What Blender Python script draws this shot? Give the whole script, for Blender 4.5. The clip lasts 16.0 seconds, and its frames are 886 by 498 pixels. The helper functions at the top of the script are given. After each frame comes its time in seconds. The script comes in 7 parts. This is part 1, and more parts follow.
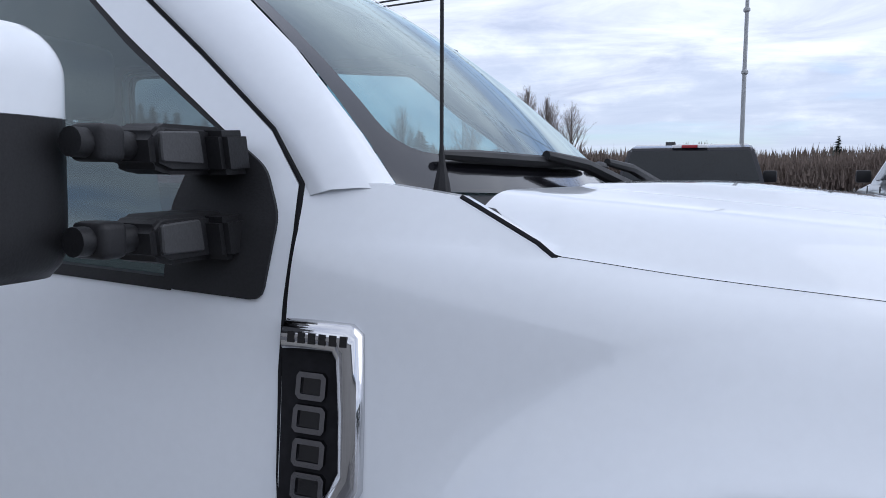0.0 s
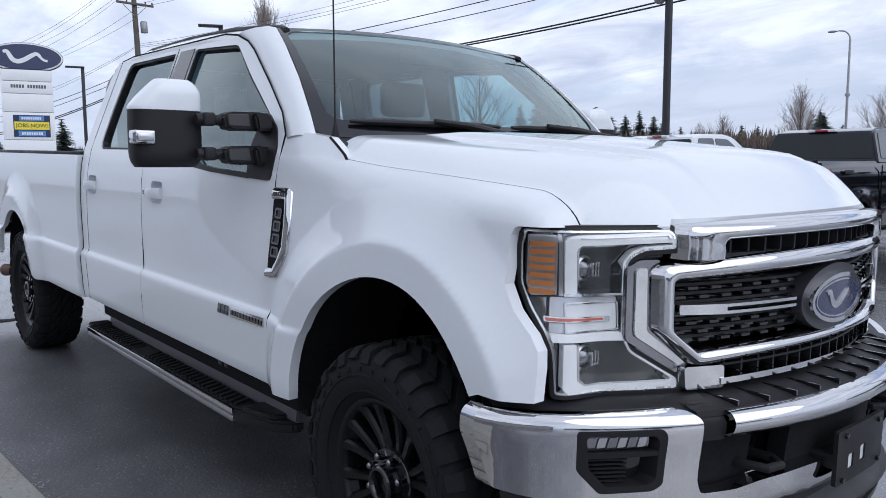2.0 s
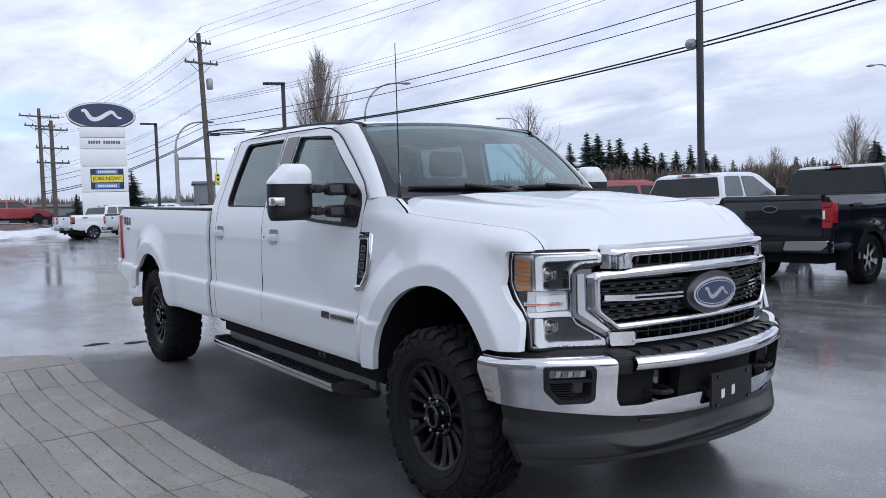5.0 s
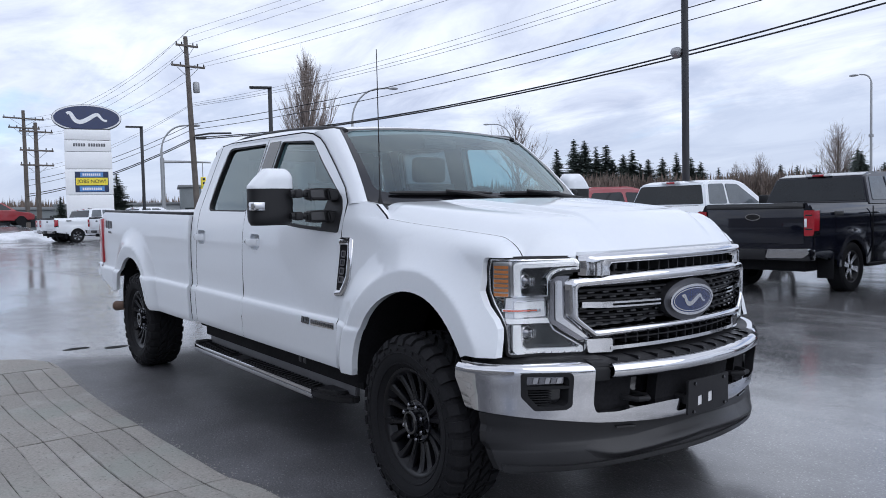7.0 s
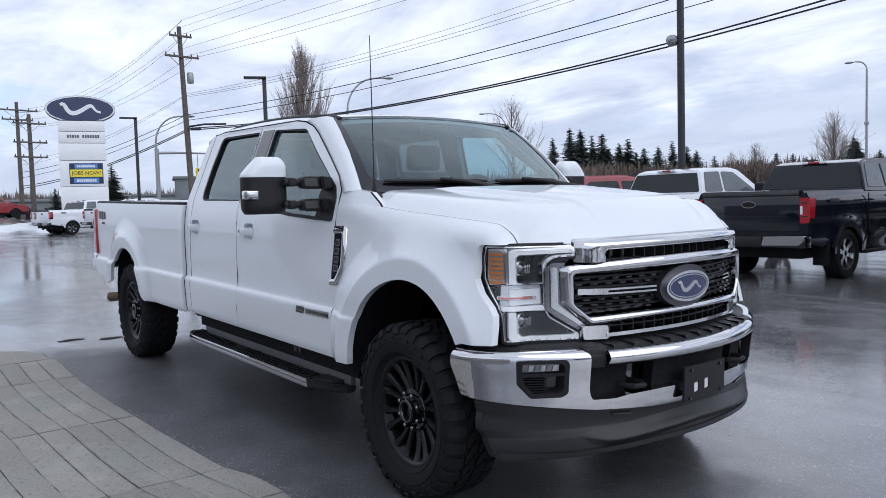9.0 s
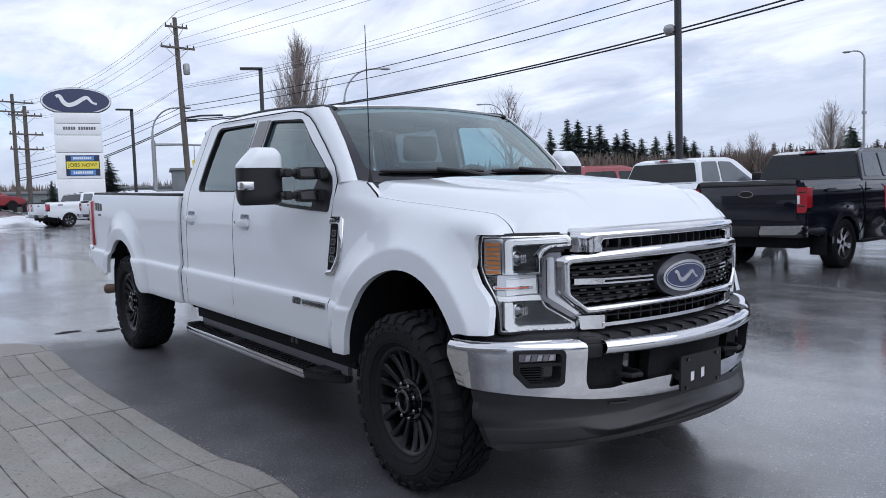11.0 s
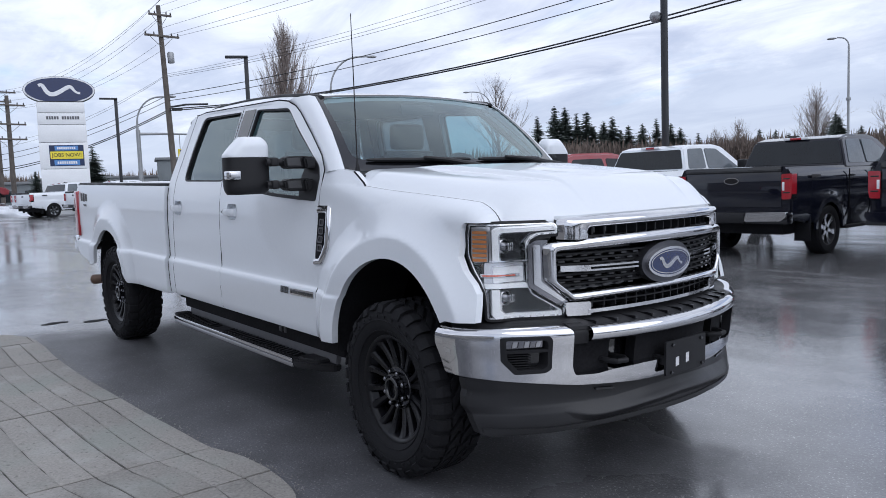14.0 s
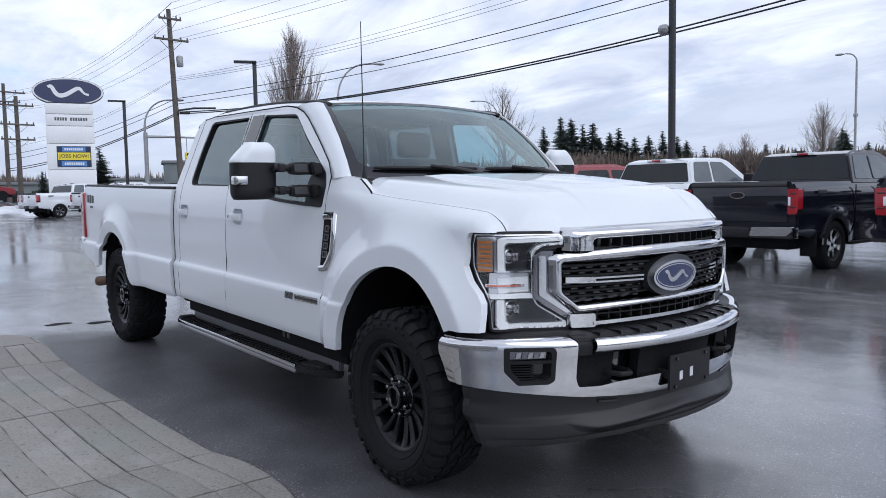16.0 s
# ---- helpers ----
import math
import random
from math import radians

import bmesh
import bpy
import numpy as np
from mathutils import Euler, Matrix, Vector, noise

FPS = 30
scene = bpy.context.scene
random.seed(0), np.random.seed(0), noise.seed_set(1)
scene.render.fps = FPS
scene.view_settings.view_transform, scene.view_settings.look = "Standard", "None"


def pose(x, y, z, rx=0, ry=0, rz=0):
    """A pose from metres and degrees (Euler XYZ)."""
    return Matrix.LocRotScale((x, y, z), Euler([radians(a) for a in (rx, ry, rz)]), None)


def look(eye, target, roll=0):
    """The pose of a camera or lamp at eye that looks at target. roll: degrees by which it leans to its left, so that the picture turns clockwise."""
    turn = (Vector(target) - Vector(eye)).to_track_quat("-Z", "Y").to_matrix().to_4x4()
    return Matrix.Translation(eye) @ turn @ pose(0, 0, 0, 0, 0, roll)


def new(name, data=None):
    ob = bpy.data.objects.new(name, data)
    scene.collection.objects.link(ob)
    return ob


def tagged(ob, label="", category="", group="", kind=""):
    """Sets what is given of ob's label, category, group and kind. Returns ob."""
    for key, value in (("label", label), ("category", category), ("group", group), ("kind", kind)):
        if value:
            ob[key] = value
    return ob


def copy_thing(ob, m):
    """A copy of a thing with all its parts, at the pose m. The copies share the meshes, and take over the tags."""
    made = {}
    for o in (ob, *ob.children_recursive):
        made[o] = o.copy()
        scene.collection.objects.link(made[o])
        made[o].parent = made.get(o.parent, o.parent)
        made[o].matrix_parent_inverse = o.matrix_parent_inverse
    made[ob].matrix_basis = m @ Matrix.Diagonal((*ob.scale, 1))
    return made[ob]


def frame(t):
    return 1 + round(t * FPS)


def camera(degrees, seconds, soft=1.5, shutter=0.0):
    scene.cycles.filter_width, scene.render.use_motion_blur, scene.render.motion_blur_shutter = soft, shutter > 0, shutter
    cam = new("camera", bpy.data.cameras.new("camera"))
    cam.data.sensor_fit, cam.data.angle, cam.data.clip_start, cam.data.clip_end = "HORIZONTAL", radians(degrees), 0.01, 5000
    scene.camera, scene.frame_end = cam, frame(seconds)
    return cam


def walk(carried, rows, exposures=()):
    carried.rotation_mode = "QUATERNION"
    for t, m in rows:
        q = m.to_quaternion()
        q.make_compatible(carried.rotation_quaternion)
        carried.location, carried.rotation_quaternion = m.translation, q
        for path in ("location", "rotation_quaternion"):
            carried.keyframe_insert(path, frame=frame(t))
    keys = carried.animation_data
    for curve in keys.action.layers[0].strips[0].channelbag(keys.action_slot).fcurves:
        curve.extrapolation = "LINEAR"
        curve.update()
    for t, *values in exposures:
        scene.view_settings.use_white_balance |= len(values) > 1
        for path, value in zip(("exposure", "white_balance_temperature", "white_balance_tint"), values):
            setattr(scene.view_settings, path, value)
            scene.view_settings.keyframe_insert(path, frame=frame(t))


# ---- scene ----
cam = camera(59.5, 16.0, soft=0.9)
PATH = [
    (0, (-0.089, -1.862, 1.492), (-0.803, -0.003, 1.31), -0.0),
    (0.5, (0.362, -1.965, 1.438), (-0.54, -0.191, 1.239), 1.0),
    (1, (0.883, -2.134, 1.366), (-0.24, -0.49, 1.17), 1.1),
    (1.5, (1.302, -2.155, 1.347), (-0.03, -0.676, 1.151), 0.8),
    (2, (1.833, -2.285, 1.367), (0.323, -0.992, 1.154), -0.2),
    (2.5, (2.319, -2.58, 1.38), (0.742, -1.368, 1.172), -1.8),
    (3, (2.748, -2.828, 1.36), (1.159, -1.628, 1.175), -2.4),
    (3.5, (2.965, -2.984, 1.373), (1.369, -1.791, 1.203), -2.4),
    (4, (2.996, -3.123, 1.396), (1.395, -1.933, 1.252), -2.2),
    (6.5, (3.009, -3.075, 1.423), (1.414, -1.871, 1.333), -1.4),
    (7, (3.021, -3.078, 1.419), (1.439, -1.858, 1.323), -1.3),
    (7.5, (3.024, -3.079, 1.42), (1.449, -1.85, 1.318), -1.3),
    (8, (3.014, -3.078, 1.412), (1.441, -1.847, 1.305), -1.3),
    (8.5, (3.009, -3.068, 1.408), (1.434, -1.841, 1.294), -1.5),
    (11, (3.006, -3.049, 1.402), (1.435, -1.82, 1.257), -1.8),
    (11.5, (3.007, -3.056, 1.401), (1.44, -1.823, 1.246), -1.7),
    (12, (3.017, -3.062, 1.405), (1.452, -1.828, 1.241), -1.7),
    (12.5, (3.016, -3.063, 1.396), (1.455, -1.824, 1.228), -1.9),
    (13, (3.026, -3.067, 1.405), (1.469, -1.824, 1.231), -2.0),
    (13.5, (3.022, -3.064, 1.406), (1.47, -1.815, 1.228), -2.1),
    (14, (3.023, -3.059, 1.403), (1.473, -1.808, 1.227), -2.1),
    (14.5, (3.022, -3.052, 1.404), (1.468, -1.805, 1.236), -1.9),
    (15, (3.02, -3.059, 1.411), (1.462, -1.815, 1.249), -1.6),
    (15.5, (3.021, -3.061, 1.411), (1.461, -1.819, 1.254), -1.3),
    (16, (3.018, -3.063, 1.407), (1.46, -1.818, 1.252), -1.0),
]
walk(cam, [(t, look(eye, target, roll)) for t, eye, target, roll in PATH],
     exposures=[(0.0, 0.10, 5950, 10), (0.5, 0.0, 5960, 10), (1.0, 0.0, 5960, 10), (2.5, 0.06, 6020, 10), (16.0, 0.06, 6020, 10)])

# ---- world and sun ----
SUN_DIR = Vector((0.72, 0.16, 0.68)).normalized()
world = bpy.data.worlds.new("sky")
scene.world = world
world.use_nodes = True
wn, wl = world.node_tree.nodes, world.node_tree.links
wn.clear()


def wnode(kind, **kw):
    n = wn.new(kind)
    for k, v in kw.items():
        n.inputs[k].default_value = v
    return n


out = wn.new("ShaderNodeOutputWorld")
bg = wnode("ShaderNodeBackground", Strength=1.12)
sky = wn.new("ShaderNodeTexSky")
sky.sky_type = "NISHITA"
sky.sun_disc = False
sky.sun_elevation = math.asin(SUN_DIR.z)
sky.sun_rotation = math.atan2(SUN_DIR.x, SUN_DIR.y)
tc = wn.new("ShaderNodeTexCoord")
sep = wn.new("ShaderNodeSeparateXYZ")
wl.new(tc.outputs["Generated"], sep.inputs[0])


def wmath(op, a, b=None, clamp=False):
    n = wn.new("ShaderNodeMath")
    n.operation, n.use_clamp = op, clamp
    for i, v in enumerate((a, b)):
        if v is None:
            continue
        if isinstance(v, (int, float)):
            n.inputs[i].default_value = v
        else:
            wl.new(v, n.inputs[i])
    return n.outputs[0]


# the cloud sheet: directions are laid out on a flat layer overhead
lift = wmath("ADD", wmath("MAXIMUM", sep.outputs[2], 0.0), 0.16)
comb = wn.new("ShaderNodeCombineXYZ")
wl.new(wmath("DIVIDE", sep.outputs[0], lift), comb.inputs[0])
wl.new(wmath("DIVIDE", sep.outputs[1], lift), comb.inputs[1])
turn = wn.new("ShaderNodeMapping")
turn.inputs["Rotation"].default_value = (0, 0, radians(-38))
turn.inputs["Scale"].default_value = (0.55, 1.0, 1.0)
wl.new(comb.outputs[0], turn.inputs[0])
big = wnode("ShaderNodeTexNoise", Scale=0.9, Detail=7.0, Roughness=0.55, Distortion=0.35)
wl.new(turn.outputs[0], big.inputs["Vector"])
fine = wnode("ShaderNodeTexNoise", Scale=2.3, Detail=8.0, Roughness=0.6, Distortion=0.6)
wl.new(turn.outputs[0], fine.inputs["Vector"])
cover = wn.new("ShaderNodeValToRGB")
cover.color_ramp.elements[0].position, cover.color_ramp.elements[1].position = 0.25, 0.42
wl.new(big.outputs["Fac"], cover.inputs[0])
tone = wn.new("ShaderNodeValToRGB")
te = tone.color_ramp.elements
te[0].position, te[0].color = 0.30, (0.52, 0.545, 0.65, 1)
te[1].position, te[1].color = 0.62, (0.93, 0.94, 0.98, 1)
wl.new(fine.outputs["Fac"], tone.inputs[0])
nish = wn.new("ShaderNodeVectorMath")
nish.operation = "SCALE"
nish.inputs["Scale"].default_value = 0.14
wl.new(sky.outputs[0], nish.inputs[0])
mix = wn.new("ShaderNodeMix")
mix.data_type = "RGBA"
wl.new(wmath("MULTIPLY", cover.outputs[0], 0.93), mix.inputs["Factor"])
cool = wn.new("ShaderNodeVectorMath")
cool.operation = "MULTIPLY"
cool.inputs[1].default_value = (0.88, 0.96, 1.16)
wl.new(nish.outputs[0], cool.inputs[0])
wl.new(cool.outputs[0], mix.inputs["A"])
bank_noise = wnode("ShaderNodeTexNoise", Scale=5.0, Detail=7.0, Roughness=0.6)
stretch = wn.new("ShaderNodeMapping")
stretch.inputs["Scale"].default_value = (1.0, 1.0, 2.6)
wl.new(tc.outputs["Generated"], stretch.inputs[0])
wl.new(stretch.outputs[0], bank_noise.inputs["Vector"])
ragged_top = wmath("ADD", sep.outputs[2], wmath("MULTIPLY", wmath("SUBTRACT", bank_noise.outputs["Fac"], 0.5), 0.42))
bank = wn.new("ShaderNodeMapRange")
bank.interpolation_type = "SMOOTHSTEP"
for k, v in (("From Min", 0.165), ("From Max", 0.075), ("To Min", 0.0), ("To Max", 0.72)):
    bank.inputs[k].default_value = v
wl.new(ragged_top, bank.inputs["Value"])
low = wn.new("ShaderNodeMix")
low.data_type = "RGBA"
low.inputs["B"].default_value = (0.50, 0.545, 0.66, 1)
wl.new(bank.outputs[0], low.inputs["Factor"])
wl.new(tone.outputs[0], low.inputs["A"])
wl.new(low.outputs["Result"], mix.inputs["B"])
wl.new(mix.outputs["Result"], bg.inputs["Color"])
wl.new(bg.outputs[0], out.inputs[0])

sun = new("sun", bpy.data.lights.new("sun", "SUN"))
sun.data.energy, sun.data.angle, sun.data.color = 0.84, radians(66), (1.0, 0.97, 0.93)
sun.matrix_world = look(SUN_DIR * 30, (0, 0, 0))

# ---- materials ----


def material(name, color, rough=0.5, metal=0.0, scale=0.0, vary=0.0, bump=0.0, fine_scale=0.0, coat=0.0, spec=0.5, rough_vary=0.0, random_vary=0.0, dark=None):
    """A surface with variation at two scales: broad mottling and fine grain."""
    m = bpy.data.materials.new(name)
    m.use_nodes = True
    n, l = m.node_tree.nodes, m.node_tree.links
    b = n["Principled BSDF"]
    b.inputs["Base Color"].default_value = (*color, 1)
    b.inputs["Roughness"].default_value = rough
    b.inputs["Metallic"].default_value = metal
    b.inputs["Specular IOR Level"].default_value = spec
    b.inputs["Coat Weight"].default_value = coat
    b.inputs["Coat Roughness"].default_value = 0.03
    if not scale:
        return m
    co = n.new("ShaderNodeTexCoord")
    n1 = n.new("ShaderNodeTexNoise")
    n1.inputs["Scale"].default_value, n1.inputs["Detail"].default_value = scale, 5
    n2 = n.new("ShaderNodeTexNoise")
    n2.inputs["Scale"].default_value, n2.inputs["Detail"].default_value = fine_scale or scale * 14, 3
    l.new(co.outputs["Object"], n1.inputs["Vector"])
    l.new(co.outputs["Object"], n2.inputs["Vector"])
    add = n.new("ShaderNodeMath")
    add.operation = "ADD"
    l.new(n1.outputs["Fac"], add.inputs[0])
    l.new(n2.outputs["Fac"], add.inputs[1])
    last = add.outputs[0]
    if random_vary:
        oi = n.new("ShaderNodeObjectInfo")
        mad = n.new("ShaderNodeMath")
        mad.operation = "MULTIPLY_ADD"
        mad.inputs[1].default_value = random_vary
        l.new(oi.outputs["Random"], mad.inputs[0])
        l.new(last, mad.inputs[2])
        last = mad.outputs[0]
    ramp = n.new("ShaderNodeMapRange")
    ramp.inputs["From Min"].default_value, ramp.inputs["From Max"].default_value = 0.6, 1.4 + random_vary
    l.new(last, ramp.inputs["Value"])
    mx = n.new("ShaderNodeMix")
    mx.data_type = "RGBA"
    lo = dark or tuple(c * (1 - vary) for c in color)
    mx.inputs["A"].default_value = (*lo, 1)
    mx.inputs["B"].default_value = (*(min(1, c * (1 + vary)) for c in color), 1)
    l.new(ramp.outputs[0], mx.inputs["Factor"])
    l.new(mx.outputs["Result"], b.inputs["Base Color"])
    if rough_vary:
        rr = n.new("ShaderNodeMapRange")
        rr.inputs["From Min"].default_value, rr.inputs["From Max"].default_value = 0.3, 0.7
        rr.inputs["To Min"].default_value, rr.inputs["To Max"].default_value = max(0.02, rough - rough_vary), min(1, rough + rough_vary)
        l.new(n1.outputs["Fac"], rr.inputs["Value"])
        l.new(rr.outputs[0], b.inputs["Roughness"])
    if bump:
        bp = n.new("ShaderNodeBump")
        bp.inputs["Strength"].default_value = 0.6
        bp.inputs["Distance"].default_value = bump
        l.new(n2.outputs["Fac"], bp.inputs["Height"])
        l.new(bp.outputs[0], b.inputs["Normal"])
    return m


WHITE = material("white_paint", (0.765, 0.795, 0.835), 0.40, scale=1.3, vary=0.02, fine_scale=60, coat=1.0)
BLACK_PAINT = material("black_paint", (0.006, 0.007, 0.014), 0.12, scale=2, vary=0.3, coat=0.7, spec=0.2)
RED_PAINT = material("red_paint", (0.26, 0.015, 0.022), 0.3, scale=2, vary=0.1, coat=0.8)
SILVER_PAINT = material("grey_paint", (0.30, 0.31, 0.33), 0.35, metal=0.4, scale=2, vary=0.1, coat=0.8)
CHROME = material("chrome", (0.64, 0.64, 0.655), 0.035, 1.0, scale=9, vary=0.03, rough_vary=0.02)
SATIN = material("satin_chrome", (0.55, 0.55, 0.57), 0.28, 1.0, scale=9, vary=0.05)
SILVER = material("silver_trim", (0.82, 0.82, 0.84), 0.22, 1.0, scale=9, vary=0.04)
DARK_CHROME = material("smoked_chrome", (0.26, 0.26, 0.28), 0.10, 1.0, scale=8, vary=0.1)
BLACK_PLASTIC = material("black_plastic", (0.017, 0.017, 0.019), 0.5, spec=0.28, scale=6, vary=0.25, bump=0.0006, fine_scale=260, rough_vary=0.12)
GLOSS_BLACK = material("gloss_black", (0.006, 0.006, 0.008), 0.12, scale=5, vary=0.3, coat=0.5)
DAM_PLASTIC = material("dam_plastic", (0.020, 0.020, 0.022), 0.42, spec=0.4, scale=5, vary=0.3, bump=0.0006, fine_scale=240, rough_vary=0.1)
GREY_PLASTIC = material("grey_plastic", (0.045, 0.045, 0.048), 0.5, scale=6, vary=0.25, bump=0.0006, fine_scale=260, rough_vary=0.1)
RUBBER = material("tyre_rubber", (0.014, 0.014, 0.016), 0.8, spec=0.2, scale=7, vary=0.35, bump=0.0008, fine_scale=150, rough_vary=0.1)
WHEEL_BLACK = material("wheel_black", (0.007, 0.007, 0.009), 0.3, spec=0.3, scale=7, vary=0.3, rough_vary=0.08)
DARK = material("undercarriage", (0.013, 0.013, 0.015), 0.85, spec=0.15, scale=5, vary=0.4, bump=0.002)
FLANGE = material("dull_flange", (0.13, 0.13, 0.14), 0.45, 0.3, scale=8, vary=0.15)
RUST = material("rusty_steel", (0.16, 0.10, 0.07), 0.7, 0.3, scale=14, vary=0.5, bump=0.002)
AMBER = material("amber_lens", (0.55, 0.20, 0.055), 0.2, scale=20, vary=0.15, coat=0.5)
MARKER_RED = material("marker_red", (0.62, 0.12, 0.07), 0.2, scale=30, vary=0.2, coat=0.5)
RED_LENS = material("red_lens", (0.36, 0.012, 0.022), 0.15, scale=20, vary=0.2, coat=1.0)
CLEAR_LENS = material("frosted_lens", (0.80, 0.81, 0.83), 0.25, scale=40, vary=0.08, coat=0.6)
BLUE = material("blue_enamel", (0.012, 0.022, 0.085), 0.2, scale=6, vary=0.1, coat=0.6)
BEZEL = material("dark_bezel", (0.10, 0.10, 0.11), 0.35, 0.8, scale=8, vary=0.1)
LIGHT_GUIDE = material("light_guide", (0.93, 0.94, 0.95), 0.3, scale=40, vary=0.03)
PALE = material("pale_silver", (0.72, 0.72, 0.73), 0.3, scale=20, vary=0.06)
FABRIC = material("grey_fabric", (0.20, 0.20, 0.20), 0.9, scale=12, vary=0.1)
LEATHER = material("dark_leather", (0.045, 0.047, 0.05), 0.55, scale=9, vary=0.3, bump=0.001)


def glass(name, tint, gloss=0.03, least=0.08):
    """A thin sheet of tinted glass: it lets light through and mirrors more at a low angle."""
    m = bpy.data.materials.new(name)
    m.use_nodes = True
    n, l = m.node_tree.nodes, m.node_tree.links
    n.clear()
    o = n.new("ShaderNodeOutputMaterial")
    t = n.new("ShaderNodeBsdfTransparent")
    t.inputs["Color"].default_value = (*tint, 1)
    g = n.new("ShaderNodeBsdfGlossy")
    g.inputs["Roughness"].default_value = gloss
    g.inputs["Color"].default_value = (0.76, 0.86, 0.86, 1)
    lw = n.new("ShaderNodeLayerWeight")
    po = n.new("ShaderNodeMath")
    po.operation = "POWER"
    po.inputs[1].default_value = 3.2
    l.new(lw.outputs["Facing"], po.inputs[0])
    fr = n.new("ShaderNodeMapRange")
    fr.inputs["To Min"].default_value = least
    l.new(po.outputs[0], fr.inputs["Value"])
    mx = n.new("ShaderNodeMixShader")
    l.new(fr.outputs[0], mx.inputs[0])
    l.new(t.outputs[0], mx.inputs[1])
    l.new(g.outputs[0], mx.inputs[2])
    l.new(mx.outputs[0], o.inputs[0])
    return m


GLASS = glass("tinted_glass", (0.52, 0.71, 0.74), least=0.13)
PRIVACY = glass("privacy_glass", (0.16, 0.18, 0.19))
LENS = glass("clear_lens", (0.98, 0.98, 0.98), least=0.04)

# ---- building helpers ----


def thing(name, m, label, category, group="", kind=""):
    """An empty at a thing's base, that parents its parts."""
    ob = new(name)
    ob.matrix_basis = m
    return tagged(ob, label, category, group, kind)


def mesh_of(bm, name, mats, smooth=None):
    me = bpy.data.meshes.new(name)
    bmesh.ops.recalc_face_normals(bm, faces=bm.faces)
    bm.to_mesh(me)
    bm.free()
    for m in mats if isinstance(mats, (list, tuple)) else [mats]:
        me.materials.append(m)
    if smooth is not None:
        me.shade_smooth()
        me.set_sharp_from_angle(angle=radians(smooth))
    return me


def part(name, bm, mat, parent, label="", smooth=35):
    ob = new(name, mesh_of(bm, name, mat, smooth))
    ob.parent = parent
    return tagged(ob, label) if label else ob


def solo(name, bm, mat, label, category, group="", kind="", smooth=35):
    ob = new(name, mesh_of(bm, name, mat, smooth))
    return tagged(ob, label, category, group, kind)


def box(bm, x0, x1, y0, y1, z0, z1, bevel=0.0, seg=2):
    vs = [bm.verts.new(p) for p in ((x0, y0, z0), (x1, y0, z0), (x1, y1, z0), (x0, y1, z0), (x0, y0, z1), (x1, y0, z1), (x1, y1, z1), (x0, y1, z1))]
    fs = [bm.faces.new([vs[i] for i in f]) for f in ((3, 2, 1, 0), (4, 5, 6, 7), (0, 1, 5, 4), (1, 2, 6, 5), (2, 3, 7, 6), (3, 0, 4, 7))]
    if bevel:
        es = {e for f in fs for e in f.edges}
        bmesh.ops.bevel(bm, geom=list(es), offset=bevel, segments=seg, affect="EDGES", profile=0.5)
    return bm


def tube(bm, pts, r, n=8, cap=True):
    """A round bar along points; r is one radius or one for each point."""
    pts = [Vector(p) for p in pts]
    rings = []
    prev = None
    for i, p in enumerate(pts):
        d = (pts[min(i + 1, len(pts) - 1)] - pts[max(i - 1, 0)]).normalized()
        if prev is None:
            u = d.orthogonal().normalized()
        else:
            u = (prev - d * prev.dot(d)).normalized()
        prev = u
        v = d.cross(u)
        rad = r[i] if isinstance(r, (list, tuple)) else r
        rings.append([bm.verts.new(p + rad * (math.cos(a) * u + math.sin(a) * v)) for a in [2 * math.pi * k / n for k in range(n)]])
    for a, b in zip(rings, rings[1:]):
        for k in range(n):
            bm.faces.new((a[k], a[(k + 1) % n], b[(k + 1) % n], b[k]))
    if cap:
        bm.faces.new(rings[0][::-1])
        bm.faces.new(rings[-1])
    return bm


def lathe(bm, prof, n=48, axis="y", closed=False):
    """Spin (radius, offset) pairs about an axis."""
    rings = []
    for r, o in prof:
        ring = []
        for k in range(n):
            a = 2 * math.pi * k / n
            p = {"y": (r * math.cos(a), o, r * math.sin(a)), "z": (r * math.cos(a), r * math.sin(a), o), "x": (o, r * math.cos(a), r * math.sin(a))}[axis]
            ring.append(bm.verts.new(p))
        rings.append(ring)
    pairs = list(zip(rings, rings[1:])) + ([(rings[-1], rings[0])] if closed else [])
    for a, b in pairs:
        for k in range(n):
            bm.faces.new((a[k], a[(k + 1) % n], b[(k + 1) % n], b[k]))
    return bm


def prism(bm, outline, d0, d1, axis="y", f=None):
    """An outline extruded from d0 to d1 along an axis; f bends each vertex afterwards."""
    place = {"y": lambda a, b, d: (a, d, b), "x": lambda a, b, d: (d, a, b), "z": lambda a, b, d: (a, b, d)}[axis]
    lo = [bm.verts.new(place(a, b, d0)) for a, b in outline]
    hi = [bm.verts.new(place(a, b, d1)) for a, b in outline]
    bm.faces.new(lo)
    bm.faces.new(hi[::-1])
    for i in range(len(outline)):
        j = (i + 1) % len(outline)
        bm.faces.new((lo[j], lo[i], hi[i], hi[j]))
    if f:
        for v in lo + hi:
            v.co = f(v.co)
    return bm


def smoothstep(a, b, x):
    t = max(0.0, min(1.0, (x - a) / (b - a)))
    return t * t * (3 - 2 * t)


SLOPE = 0.0224


def ground_z(x, y):
    """The lot falls gently along the truck towards its nose, and is level further off."""
    far = smoothstep(-10, -25, x)
    edge = 2.5 + 7.5 * far
    bank = 1.0 * smoothstep(-53.5, -56.5, x) * smoothstep(8.5, 6.5, y)
    return (0.0193 * max(-4.5, min(7.0, -x)) - 0.012) * (1 - smoothstep(edge, edge + 5.5, y)) + bank


